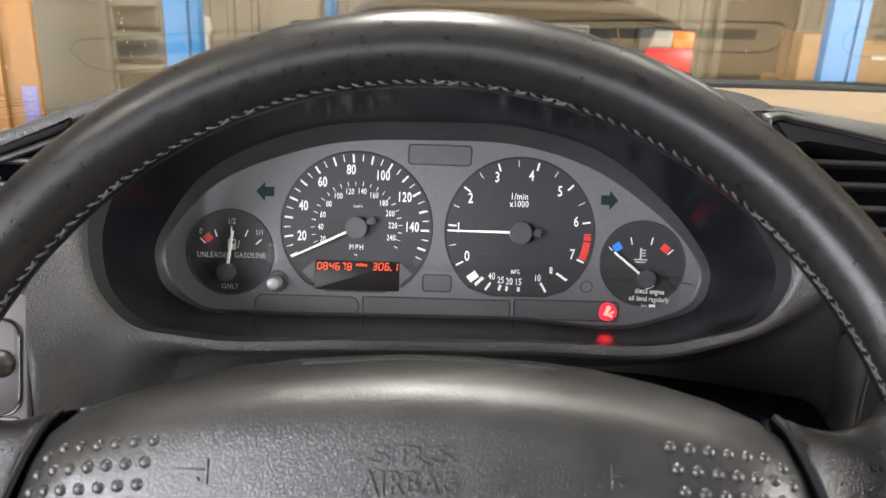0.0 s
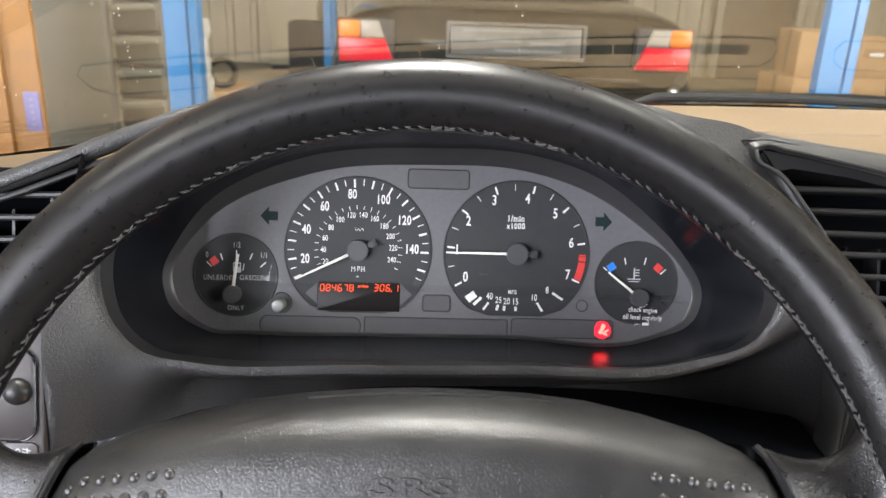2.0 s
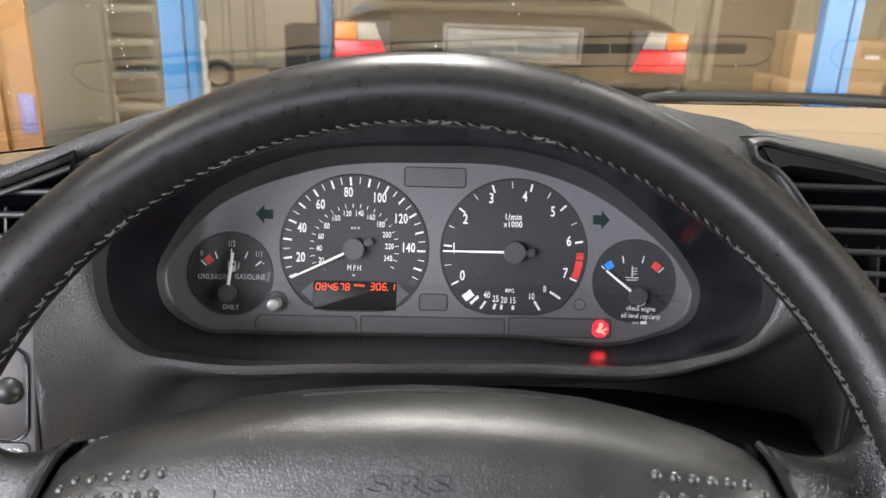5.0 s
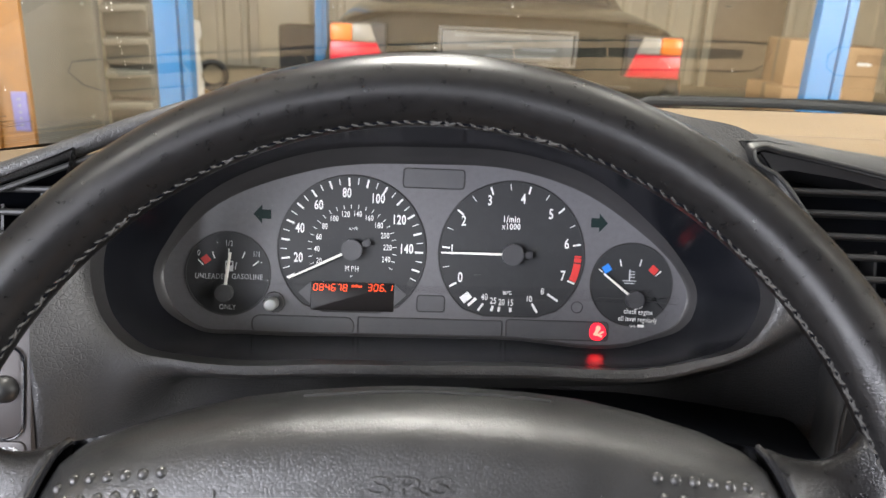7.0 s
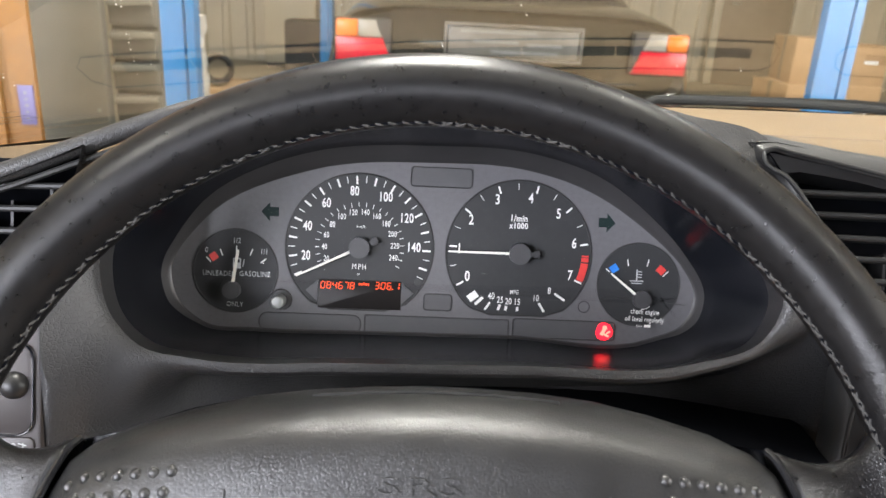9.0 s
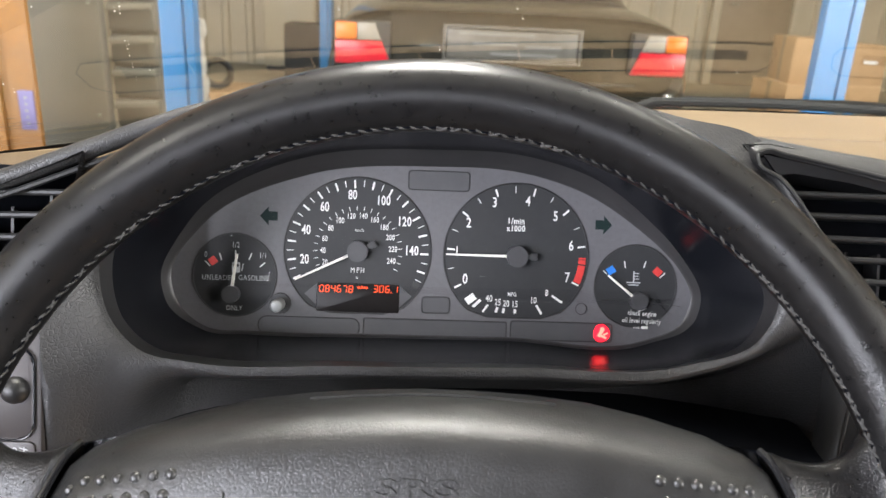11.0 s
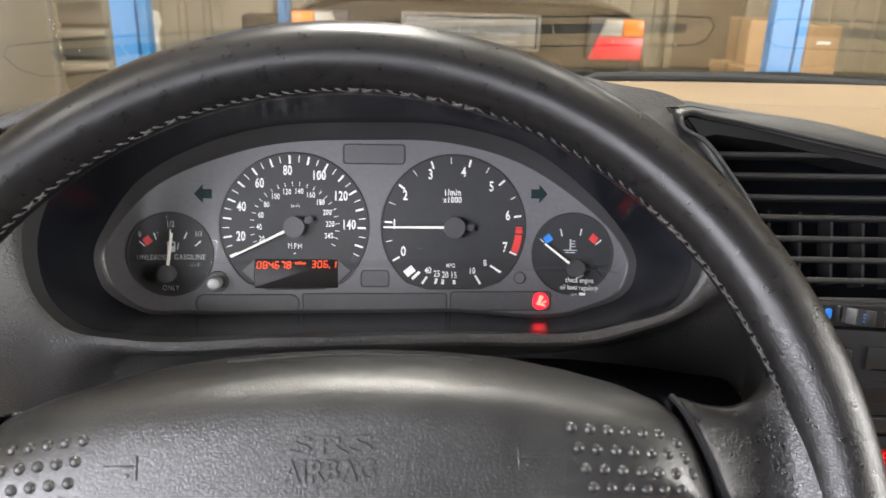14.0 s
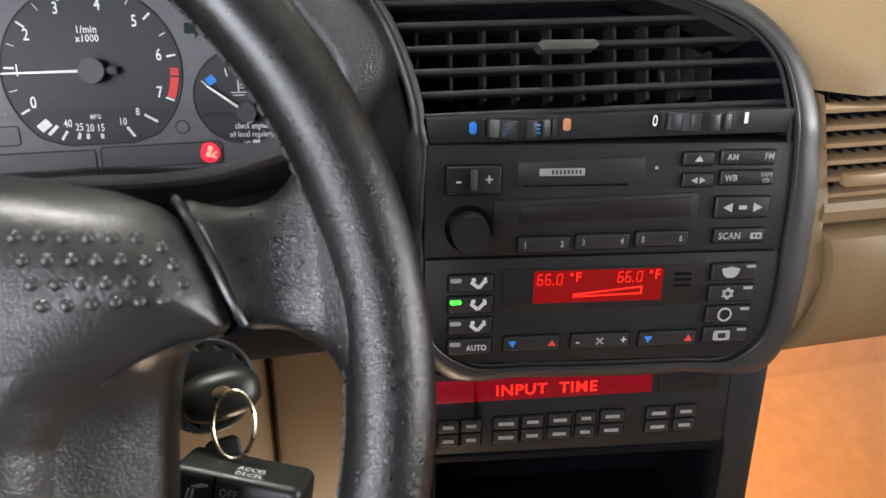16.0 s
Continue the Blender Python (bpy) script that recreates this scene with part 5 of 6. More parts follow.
# airbag pad: crowned, with a turned-down edge
HALF = [(0, 66.5), (18, 66), (40, 64.6), (61, 62), (81, 57.4), (100, 51.5), (112, 45.5), (119, 39), (124, 30), (127.5, 19), (129, 9), (126.5, 6.2), (115, 5), (104, 0.5), (93, -5), (86, -11), (81.5, -20), (79, -34), (78, -60), (70, -92), (50, -112), (0, -120)]
outline = HALF + [(-x, y) for x, y in HALF[-2:0:-1]]
edge = []
n = len(outline)
for i in range(n):
    a, b = Vector(outline[i]), Vector(outline[(i + 1) % n])
    m = max(1, int((b - a).length / 2.2))
    for k in range(m):
        edge.append(a.lerp(b, k / m))


def pad_height(x, y):
    """Front of the pad: level in the middle, falling over a rounded margin to its edge; rolled back along the top."""
    d = min(math.hypot(x - q.x, y - q.y) for q in edge)
    f = min(1.0, max(0.0, (y - 38) / 22))
    low = -0.0125 * f * f * (3 - 2 * f)
    g = min(1.0, max(0.0, (14 - y) / 12))
    q = min(1.0, d / (30.0 - 8.0 * f - 12.0 * g))
    return low + (0.0148 - low) * (1 - (1 - q) ** (2.6 - 0.6 * g))


rings = []
for s in [0.0001, 0.15, 0.3, 0.42, 0.52, 0.6, 0.66, 0.72, 0.77, 0.81, 0.845, 0.875, 0.9, 0.92, 0.94, 0.958, 0.972, 0.984, 0.993, 1.0]:
    rings.append([Vector((p.x * MM * s, p.y * MM * s, pad_height(p.x * s, p.y * s))) for p in edge])
for k, dz in ((1.003, -0.001), (1.004, -0.003), (0.997, -0.022)):
    rings.append([Vector((p.x * MM * k, p.y * MM * k, pad_height(p.x, p.y) + dz)) for p in edge])
part("airbag_pad", loft(rings, True), pad_skin, SWH, "black grained airbag cover")
top_line = [Vector((x * MM, (y - 2.0) * MM, pad_height(x, y - 2.0) + 0.0003)) for x, y in ((-38, 64.7), (-18, 66), (0, 66.5), (18, 66), (38, 64.7), (48, 63.6))]
part("pad_top_line", tube(spread(top_line, 24, False), 0.0008, 6), vinyl_fine, SWH)
for s in (-1, 1):
    for x0, y0, x1, y1, ex, ey in ((78.8, 38.3, 108.4, 35.1, 114.4, 32.0), (80.7, 31.9, 110.4, 28.7, 116.8, 26.8), (82.5, 25.4, 112.3, 22.6, 119.0, 21.6), (84.6, 19.5, 114.0, 17.5, None, None)):
        spots = [(x0 + (x1 - x0) * k / 5, y0 + (y1 - y0) * k / 5) for k in range(6)] + ([(ex, ey)] if ex else [])
        for x, y in spots:
            z = pad_height(x, y)
            dome = bmesh.new()
            bmesh.ops.create_uvsphere(dome, u_segments=14, v_segments=8, radius=1, matrix=Matrix.Translation((s * x * MM, y * MM, z - 0.0003)) @ Matrix.Diagonal((0.0020, 0.0020, 0.0014, 1)))
            part("grip_bump", dome, pad_skin, SWH)


def embossed(text, x, y, h, wide):
    own = letters(text, x * MM, y * MM, h * MM, wide, 0.0155, thick=0.02)
    ext = bmesh.ops.extrude_face_region(own, geom=list(own.faces))
    bmesh.ops.translate(own, vec=(0, 0, -0.002), verts=[v for v in ext["geom"] if isinstance(v, bmesh.types.BMVert)])
    return part("embossed_word", own, pad_skin, SWH, smooth=False)


embossed("SRS", 0.6, 34.8, 5.4, 2.15)
embossed("AIRBAG", 0.4, 26.6, 6.4, 0.86)
for s in (-1, 1):
    bm = bmesh.new()
    for xa, ya, xb, yb in ((60.8, 25.6, 61.6, 33.2), (61.8, 29.6, 71.6, 30.3), (63.4, 26.6, 64.8, 27.8)):
        xa, xb = sorted((s * xa, s * xb))
        z = pad_height((xa + xb) / 2, (ya + yb) / 2)
        box(xa * MM, ya * MM, z - 0.002, xb * MM, yb * MM, z + 0.0005, 0.0002, bm=bm)
    part("horn_mark", bm, pad_skin, SWH)

# spokes that flare into the rim
for s in (-1, 1):
    rings = []
    for x, top, bot, zc, th in spread([Vector(q) for q in ((119.5, 46.0, 8.4, -8, 6.0), (120.0, 46.4, 7.2, -7, 9.0), (121.5, 46.6, 6.6, -6.2, 10.4), (126, 44.6, 6.2, -5.6, 8.6), (134, 43.0, 5.8, -5.6, 7.2), (142, 43.8, 4.6, -5.2, 6.2), (149, 48.0, 2.5, -4.6, 6.0), (155, 57, -1.5, -4.0, 6.8), (159, 68, -8.5, -2.4, 7.6), (163, 82, -20, -1.0, 9.0), (167, 92, -34, 0, 9.5))], 42, False):
        row = []
        slant = max(0.0, 1 - (x - 119.5) / 30.0)
        for k in range(36):
            a = 2 * math.pi * k / 36
            c, sn = math.cos(a), math.sin(a)
            py = (top + bot) / 2 + (top - bot) / 2 * math.copysign(abs(c) ** 0.55, c)
            pz = zc + th * 0.92 * math.copysign(abs(sn) ** 0.75, sn)
            # the inner end is cut on the slant; the outer end follows the rim's round shape
            px = x + slant * 0.36 * (46 - py)
            if x > 150:
                px = min(px, math.sqrt(max(1.0, 174.9 ** 2 - py * py)) + 2)
            row.append(Vector((s * px * MM, py * MM, pz * MM)))
        rings.append(row)
    part("upper_spoke", loft(rings, True, True, True), leather, SWH, "creased leather spoke")
    rings = []
    for k in range(9):
        f = k / 8
        cx, cy, hw = 70 + 40 * f, -95 - 45 * f, 18 - 4 * f
        rings.append([Vector((s * (cx + hw * math.cos(a) * 0.8) * MM, (cy + hw * math.cos(a) * 0.6) * MM, (-6 + 10 * math.sin(a)) * MM)) for a in [2 * math.pi * i / 20 for i in range(20)]])
    part("lower_spoke", loft(rings, True, True, True), leather, SWH)
    part("seam_floor", prism([(s * x * MM, y * MM) for x, y in ((100, 50), (122, 46), (138, 5), (124, 5))][::-s], -0.026, -0.012), recess_black, SWH, "black gap beside the pad")
    seam = [Vector((s * x * MM, y * MM, z * MM)) for x, y, z in ((117.4, 47.0, -3.0), (119.4, 44, 0.4), (122.7, 37, 2.4), (127.0, 26, 3.6), (131.0, 15, 3.6), (133.8, 8, 2.4))]
    part("seam_edge", tube(spread(seam, 24, False), 0.0013, 8), gloss_black, SWH, "glossy black edge of the spoke")
part("hub_back", prism(disc(0, -0.03, 0.075, 40), -0.055, -0.025, 0.008), vinyl_soft, SWH)
# side wings of the lower pad
for s in (-1, 1):
    inner = spread([Vector((s * x * MM, y * MM, 0)) for x, y in ((127, 6), (116, 5), (104, 0.5), (93, -5), (86, -11), (81.5, -20), (79, -34), (78, -60), (76, -88))], 44, False)
    outer = spread([Vector((s * x * MM, y * MM, 0)) for x, y in ((127, 5), (121, 4.8), (116.5, 4), (113, 1.5), (110.8, -3), (109, -9), (106.5, -25), (104.5, -45), (99, -88))], 44, False)
    rows = []
    for f, z in ((-0.16, 0.002), (-0.10, 0.0030), (-0.04, 0.0018), (0.03, 0.0004), (0.2, -0.0020), (0.4, -0.0048), (0.6, -0.0080), (0.8, -0.0112), (0.93, -0.0136), (1.0, -0.0166), (1.0, -0.034)):
        rows.append([a.lerp(b, f) + Vector((0, 0, z)) for a, b in zip(inner, outer)])
    part("lower_wing", loft(rows, False), pad_skin, SWH, "hollowed black wing of the lower pad")

# column shroud and stalks
COL = thing("steering_column", WHEEL @ pose(0, 0, -0.06), "black plastic steering column shroud", "steering column")
part("shroud", loft([[Vector((w * 0.062 * math.cos(a), -0.034 + h * 0.048 * math.sin(a), z)) for a in [2 * math.pi * i / 36 for i in range(36)]] for z, w, h in ((0, 0.9, 0.9), (-0.01, 1, 1), (-0.09, 1.05, 1.05), (-0.17, 1.15, 1.1))], True, True, True), vinyl_soft, COL)
ST2 = thing("control_stalk", WHEEL @ pose(0.1195, -0.0560, -0.07, 14, -14, -17), "black stalk with a broad speed-control paddle", "stalk")
part("paddle", prism(mm(rect(-26, -22, 24, 10, 4)), -0.011, 0.008, 0.003, 3), key_black, ST2)
part("arm", tube([(-0.024, -0.008, 0), (-0.06, -0.004, 0), (-0.1, 0.006, 0.004)], 0.008, 12), key_black, ST2)
part("groove", box(-0.0085, -0.0215, 0.0075, -0.0075, 0.009, 0.0083), recess_black, ST2)
bm = letters("OFF", -0.0025, 0.0035, 0.0032, 0.8, 0.0083)
letters("RESUME", 0.0015, -0.0045, 0.0032, 0.8, 0.0083, bm)
part("paddle_words", bm, dim_print, ST2, smooth=False, recalc=False)
bm = letters("ACCEL", 0.003, 0.0, 0.0026, 0.9, 0.0)
letters("DECEL", 0.003, -0.0042, 0.0026, 0.9, 0.0, bm)
part("edge_words", bm, grey_print, ST2, smooth=False, recalc=False).matrix_basis = pose(0, 0.0103, 0.0, -90, 0, 0)
bm = bmesh.new()
for x, y, r in ((-0.018, 0.0005, 20), (-0.0145, 0.0045, -40), (-0.0155, -0.010, -30)):
    bar(x, y, 0.0048, 0.0008, radians(r + 60), 0.0081, 0.0083, bm)
    bar(x + 0.0018, y, 0.0048, 0.0008, radians(r + 60), 0.0081, 0.0083, bm)
part("paddle_arrows", bm, dim_print, ST2, smooth=False)

KEY = thing("ignition_key", WHEEL @ pose(0.1135, -0.0195, -0.085, 0, 10, 8), "black car key in the ignition with a metal ring", "key")
part("lock_barrel", prism(disc(-0.004, 0.004, 0.017, 36), -0.05, -0.012, 0.003), key_black, KEY)
part("key_head", loft([[Vector((0.0155 * sx * math.copysign(abs(math.cos(a)) ** 0.75, math.cos(a)), 0.0098 * sx * math.copysign(abs(math.sin(a)) ** 0.75, math.sin(a)), z)) for a in [2 * math.pi * i / 36 for i in range(36)]] for z, sx in ((-0.012, 0.5), (-0.010, 0.85), (-0.005, 1.0), (0.002, 1.0), (0.006, 0.9), (0.0085, 0.7), (0.0095, 0.4))], True, True, True), key_black, KEY, "rounded black key head")
part("key_emblem", prism([(0.0036 * math.cos(a), 0.0016 + 0.0021 * math.sin(a)) for a in [2 * math.pi * i / 28 for i in range(28)]], 0.0085, 0.0100, 0.0006), brass, KEY)
part("key_ring", tube([Vector((0.0015 + 0.0076 * math.cos(a) + 0.002 * math.sin(a), -0.0115 + 0.0125 * math.sin(a), 0.012 + 0.004 * math.cos(a))) for a in [2 * math.pi * i / 48 for i in range(48)]], 0.00085, 8, True), ring_metal, KEY, "brassy split ring")
part("key_tag", prism(mm(rect(-11, -36, 3, -18, 3)), -0.012, -0.007, 0.001), key_black, KEY)
part("lock_collar", tube([Vector((0.018 * math.cos(a) - 0.004, 0.018 * math.sin(a) + 0.004, -0.014)) for a in [2 * math.pi * i / 36 for i in range(36)]], 0.0018, 8, True), vinyl_soft, KEY)

KNEE = thing("knee_panel", pose(0, 0, 0), "tan vinyl panel under the dashboard", "panel", "", "structure")
part("upper", box(-0.30, 0.40, 0.60, 0.1275, 0.43, 0.865, 0.006), tan, KNEE)
part("outer", box(0.1282, 0.395, 0.60, 0.205, 0.43, 0.865, 0.006), tan, KNEE)
# Underside shade is put into the colour, hiding the fill lamp's light
part("under_dash", box(-0.30, 0.375, 0.830, 0.205, 0.45, 0.885, 0.008), shade_black, KNEE, "lower edge of the dash, its shade put into the colour")
# ---------------------------------------------------------------- centre stack
CON = thing("centre_console", STACK, "black centre console with a rounded surround", "console", "", "structure")
TOV = STACK.inverted() @ VENT


def vpt(x, y, z=0.0):
    return TOV @ Vector((x * MM, y * MM, z * MM))


def spt(x, y, z=0.0):
    return Vector((x * MM, y * MM, z * MM))


INNER = [vpt(-59, -40), vpt(-60, -28), vpt(-64.5, -10), vpt(-74, 13), vpt(-86, 31), vpt(-100, 48), vpt(-111.6, 56), vpt(-112.2, 60), vpt(-108, 62.3), vpt(-98, 60.8), vpt(-68, 55.6), vpt(-40, 50.4), vpt(16.3, 39), vpt(45, 31.3), vpt(74, 22.5), vpt(104, 7.5), vpt(115.2, -6), vpt(120.2, -22), vpt(122, -36), spt(86.5, 50), spt(88, 32), spt(88.7, 0), spt(89.4, -30), spt(86, -50), spt(72, -63), spt(40, -64), spt(-40, -63), spt(-72, -61.5), spt(-90, -48), spt(-95.5, -30), spt(-96.3, 0), spt(-96.3, 30), spt(-95, 52)]
OUTER = [vpt(-63.5, -40, -1), vpt(-64.5, -28, -1), vpt(-69, -10, -1), vpt(-78.5, 13, -1), vpt(-90.5, 31, -1), vpt(-105, 49, -5), vpt(-117, 62, -10), vpt(-116, 69, -11), vpt(-107, 71.5, -12), vpt(-96, 70, -11), vpt(-66, 66, -10), vpt(-38, 62.8, -10), vpt(20, 50, -10), vpt(50, 41.7, -10), vpt(80, 34, -10), vpt(114, 17.5, -10), vpt(128, 1.7, -10), vpt(137, -19, -10), vpt(140, -37, -10), spt(104.5, 50, -10), spt(108, 32, -10), spt(109.5, 0, -10), spt(109.5, -30, -10), spt(107, -56, -10), spt(100, -71, -10), spt(45, -74, -9), spt(-45, -73, -9), spt(-85, -71, -9), spt(-100, -52, -9), spt(-102, -30, -6), spt(-102.5, 0, -6), spt(-102.5, 30, -6), spt(-102.5, 52, -6)]


def between(f, lift):
    low = {5: 0.4, 6: 0.15, 7: 0.1, 8: 0.15, 9: 0.25, 10: 0.5, 11: 0.8}
    return [a.lerp(b, f) + Vector((0, 0, lift * MM * (low.get(k, 1) * min(1, (a - b).length / 0.014) if lift > 0 else 1))) for k, (a, b) in enumerate(zip(INNER, OUTER))]


part("surround", loft([smooth_ring(between(f, h)) for f, h in ((-0.05, -32), (-0.02, -9), (0, 1.0), (0.15, 3.0), (0.4, 4.6), (0.7, 4.4), (0.92, 2.0), (1.04, -5), (1.07, -11))]), vinyl_smooth, CON, "rounded black grained surround")
part("gloss_bead", tube(smooth_ring([p + Vector((0, 0, 0.0008)) for p in between(0.02, 0)]), 0.0011, 8, True), vinyl_fine, CON)
part("inner_bead", tube(smooth_ring([p + Vector((0, 0, -0.0028)) for p in between(-0.16, 0)]), 0.0012, 8, True), vinyl_fine, CON)
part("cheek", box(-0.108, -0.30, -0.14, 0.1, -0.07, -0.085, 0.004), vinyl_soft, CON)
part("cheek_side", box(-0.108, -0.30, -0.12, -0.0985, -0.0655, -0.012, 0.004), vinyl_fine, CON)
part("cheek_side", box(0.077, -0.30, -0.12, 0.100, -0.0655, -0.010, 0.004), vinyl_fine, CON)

AV = thing("centre_air_vent", VENT, "wide black slatted centre air vent", "air vent")
# Duct walls take their depth of shade from the near-black colour
part("duct", prism(mm([(-57, -34), (-63, -8), (-74, 15), (-88, 34), (-109, 61), (-40, 52), (45, 31), (74, 22), (104, 7), (115, -6), (122, -34)])[::-1], -0.06, -0.045), shade_black, AV, "dark duct behind the blades")
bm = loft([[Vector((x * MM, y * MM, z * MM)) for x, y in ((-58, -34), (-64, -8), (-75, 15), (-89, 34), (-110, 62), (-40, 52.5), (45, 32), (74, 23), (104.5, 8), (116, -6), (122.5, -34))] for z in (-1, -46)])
part("duct_wall", bm, shade_black, AV)
for vl, ul, ur in ((42.3, -94, -22), (31.7, -84, 16), (20.6, -75.5, 48), (10.4, -70, 92), (-0.4, -66, 106), (-11.0, -62.5, 115), (-21.4, -60, 119.5), (-31.5, -58.5, 121)):
    slat(ul * MM, vl * MM, ur * MM, (vl + (ur - ul) * 0.036) * MM, -0.006, 0.010, 0.0014, AV)
for k in range(10):
    u = -60 + k * 16.3
    part("vane", box(u * MM, -0.022, -0.034, (u + 1.4) * MM, (16 if u < 85 else 2) * MM, -0.018), slat_mat, AV)
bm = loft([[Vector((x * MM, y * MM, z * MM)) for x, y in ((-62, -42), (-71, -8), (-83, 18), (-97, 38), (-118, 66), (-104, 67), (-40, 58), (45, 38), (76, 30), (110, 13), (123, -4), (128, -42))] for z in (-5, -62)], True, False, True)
part("duct_shell", bm, shade_black, AV)
part("corner_flange", loft([[Vector((x * MM, y * MM, z * MM)) for x, y in row] for z, row in ((-2, ((-74, 13), (-88, 33), (-101, 49), (-110, 57.5), (-107, 60.5), (-68, 54.3), (16, 37.9), (74, 21.3), (103, 6.5))), (-5, ((-71, 14), (-84, 32), (-95, 46), (-99, 51), (-92, 52.5), (-64, 49.5), (17, 34.0), (72, 17.5), (100, 3.5))), (-26, ((-71, 14), (-84, 32), (-95, 46), (-99, 50.5), (-92, 52), (-64, 49), (17, 33.5), (72, 17), (100, 3))))], False), vinyl_soft, AV, "sloping black flange inside the vent")
kb = part("vent_tab", prism(mm([(-3, -2.6), (-5.2, 0), (-3, 2.3), (22, 2.7), (24, 0.4), (22, -1.9)])[::-1], -0.006, 0.0035, 0.0012), tab_plastic, AV, "small grey sliding tab")
part("duct_flap", prism(disc(0.084, -0.004, 0.014, 28), -0.044, -0.040, 0.002), trim_grey, AV)

WP = thing("vent_wheel_panel", STACK @ pose(0, 0, -0.001), "black strip with two ribbed thumbwheels", "control panel")
part("plate", prism(mm([(-94, 54.6), (84.5, 59), (84.5, 70.5), (-94, 66.6)]), -0.012, 0.0, 0.001), vinyl_soft, WP)
for x0, x1, y in ((-68.8, -33, 62.6), (17.2, 55, 65.2)):
    cx, w = (x0 + x1) / 2, (x1 - x0) / 2
    wh = part("thumbwheel", loft([[Vector(((cx + w * math.cos(a)) * MM, (y + 4.2 * s) * MM, (-6 + 12.5 * math.sin(a)) * MM)) for a in [math.pi * i / 24 for i in range(25)]] for s in (-1, -0.8, 0.8, 1)], False), slat_mat, WP, "ribbed black thumbwheel")
    for i in range(1, 7):
        a = math.pi * (i - 0.1) / 6.8
        m = grey_rib if i == 5 and x0 < 0 else slat_mat
        rib = box(-0.0026, -0.0041, -0.0005, 0.0026, 0.0041, 0.0019, 0.0009)
        part("rib", rib, m, wh).matrix_basis = pose((cx + w * math.cos(a)) * MM, y * MM, (-6 + 12.5 * math.sin(a)) * MM, 0, 90 - math.degrees(a), 0)
    if x0 < 0:
        for dx in (-6.5, 7.5):
            for dy in (-1.6, 0.2, 2.0):
                part("wheel_dot", box((cx + dx - 1.2) * MM, (y + dy - 0.4) * MM, 0.0066, (cx + dx + 1.2) * MM, (y + dy + 0.4) * MM, 0.0074), faded_blue, wh)
part("cold_mark", prism(mm(rect(-74.2, 59.6, -70.8, 65.0, 1.4)), 0.0, 0.0009), blue_print, WP, "blue mark")
part("warm_mark", prism(mm(rect(-30.0, 60.8, -26.4, 66.4, 1.2)), 0.0, 0.0009), mat("faded_orange_print", (0.42, 0.18, 0.085), 0.5, var=0.1, vscale=200), WP, "faded orange mark")
part("closed_mark", letters("0", 14.2 * MM, 64.9 * MM, 0.0052, 0.7, 0.0009, thick=0.014), white_print, WP, smooth=False, recalc=False)
part("open_mark", bar(59.3 * MM, 66.2 * MM, 0.0016, 0.0052, 0, 0.0005, 0.0009), white_print, WP, smooth=False)


def button(parent, x0, y0, x1, y1, h=0.0018, r=0.8, name="button", m=None):
    key = part(name, prism(mm(rect(x0, y0, x1, y1, r, 3)), 0.0002, 0.0002 + h, 0.0009, 3), m or button_mat, parent)
    part("key_gap", prism(mm(rect(x0 - 0.7, y0 - 0.8, x1 + 0.7, y1 + 0.6, r + 0.5, 3)), 0.0001, 0.0006), shade_black, key)
    return key


def caption(parent, items, z=0.0023, m=None, name="caption"):
    for txt, x, y, h, wd in items:
        part(name, letters(txt, x * MM, y * MM, h * MM, wd, z, thick=0.02), m or stack_print, parent, smooth=False, recalc=False)


RAD = thing("car_radio", STACK, "black cassette radio with white key legends", "radio")
part("face", prism(mm(rect(-95.3, -1.0, 87.6, 54.6, 2)), -0.02, 0.0002, 0.001), vinyl_soft, RAD, "black faceplate")
part("lower_face_step", prism(mm([(-62, 27.6), (40, 30.2), (40, 12.6), (-52, 12.4), (-62, 12.4)])[::-1], 0.0003, 0.0012, 0.0005), vinyl_soft, RAD)
vol = button(RAD, -84.8, 31.2, -58.8, 44.8, 0.0022, 1.2, "rocker_key")
caption(vol, (("-", -79.0, 38.0, 5, 1.2), ("+", -64.6, 38.2, 5, 0.9)), 0.0027, grey_print)
part("rocker_rib", box(-0.0735, 0.0335, 0.0022, -0.0705, 0.0435, 0.0045, 0.0006), hub_grey, vol)
tp = part("cassette_flap", prism(mm([(-51.2, 34.2), (11.4, 36.0), (10.8, 48.4), (-51.2, 46.4)]), 0.0003, 0.0016, 0.0006), button_mat, RAD, "black cassette door")
part("cassette_mark", prism(mm(rect(-40.5, 39.6, -18.5, 43.2, 0.3)), 0.0016, 0.0018), dim_print, tp, smooth=False)
for k in range(8):
    part("mark_bar", box((-34.5 + 1.9 * k) * MM, 0.0404, 0.0018, (-33.6 + 1.9 * k) * MM, 0.0425, 0.00195), slat_mat, tp)
part("slot_shadow", box(-0.048, 0.0345, 0.0016, 0.003, 0.0350, 0.0018), recess_black, tp)
part("indicator", prism(disc(0.0171, 0.0426, 0.0008, 16), 0.0003, 0.0008), dim_print, RAD)
part("display_window", prism(mm([(-48.8, 16.0), (37.0, 18.0), (36.2, 28.0), (-48.8, 24.6)]), 0.0012, 0.0016, 0.0003), lcd_back, RAD, "dark unlit radio display")
kb = part("volume_knob", prism(disc(-0.0738, 0.0142, 0.0090, 40), 0.0003, 0.012, 0.0018, 4), button_mat, RAD, "round black volume knob")
part("knob_skirt", prism(disc(-0.0738, 0.0142, 0.0116, 40), 0.0002, 0.0022, 0.0008), recess_black, kb)
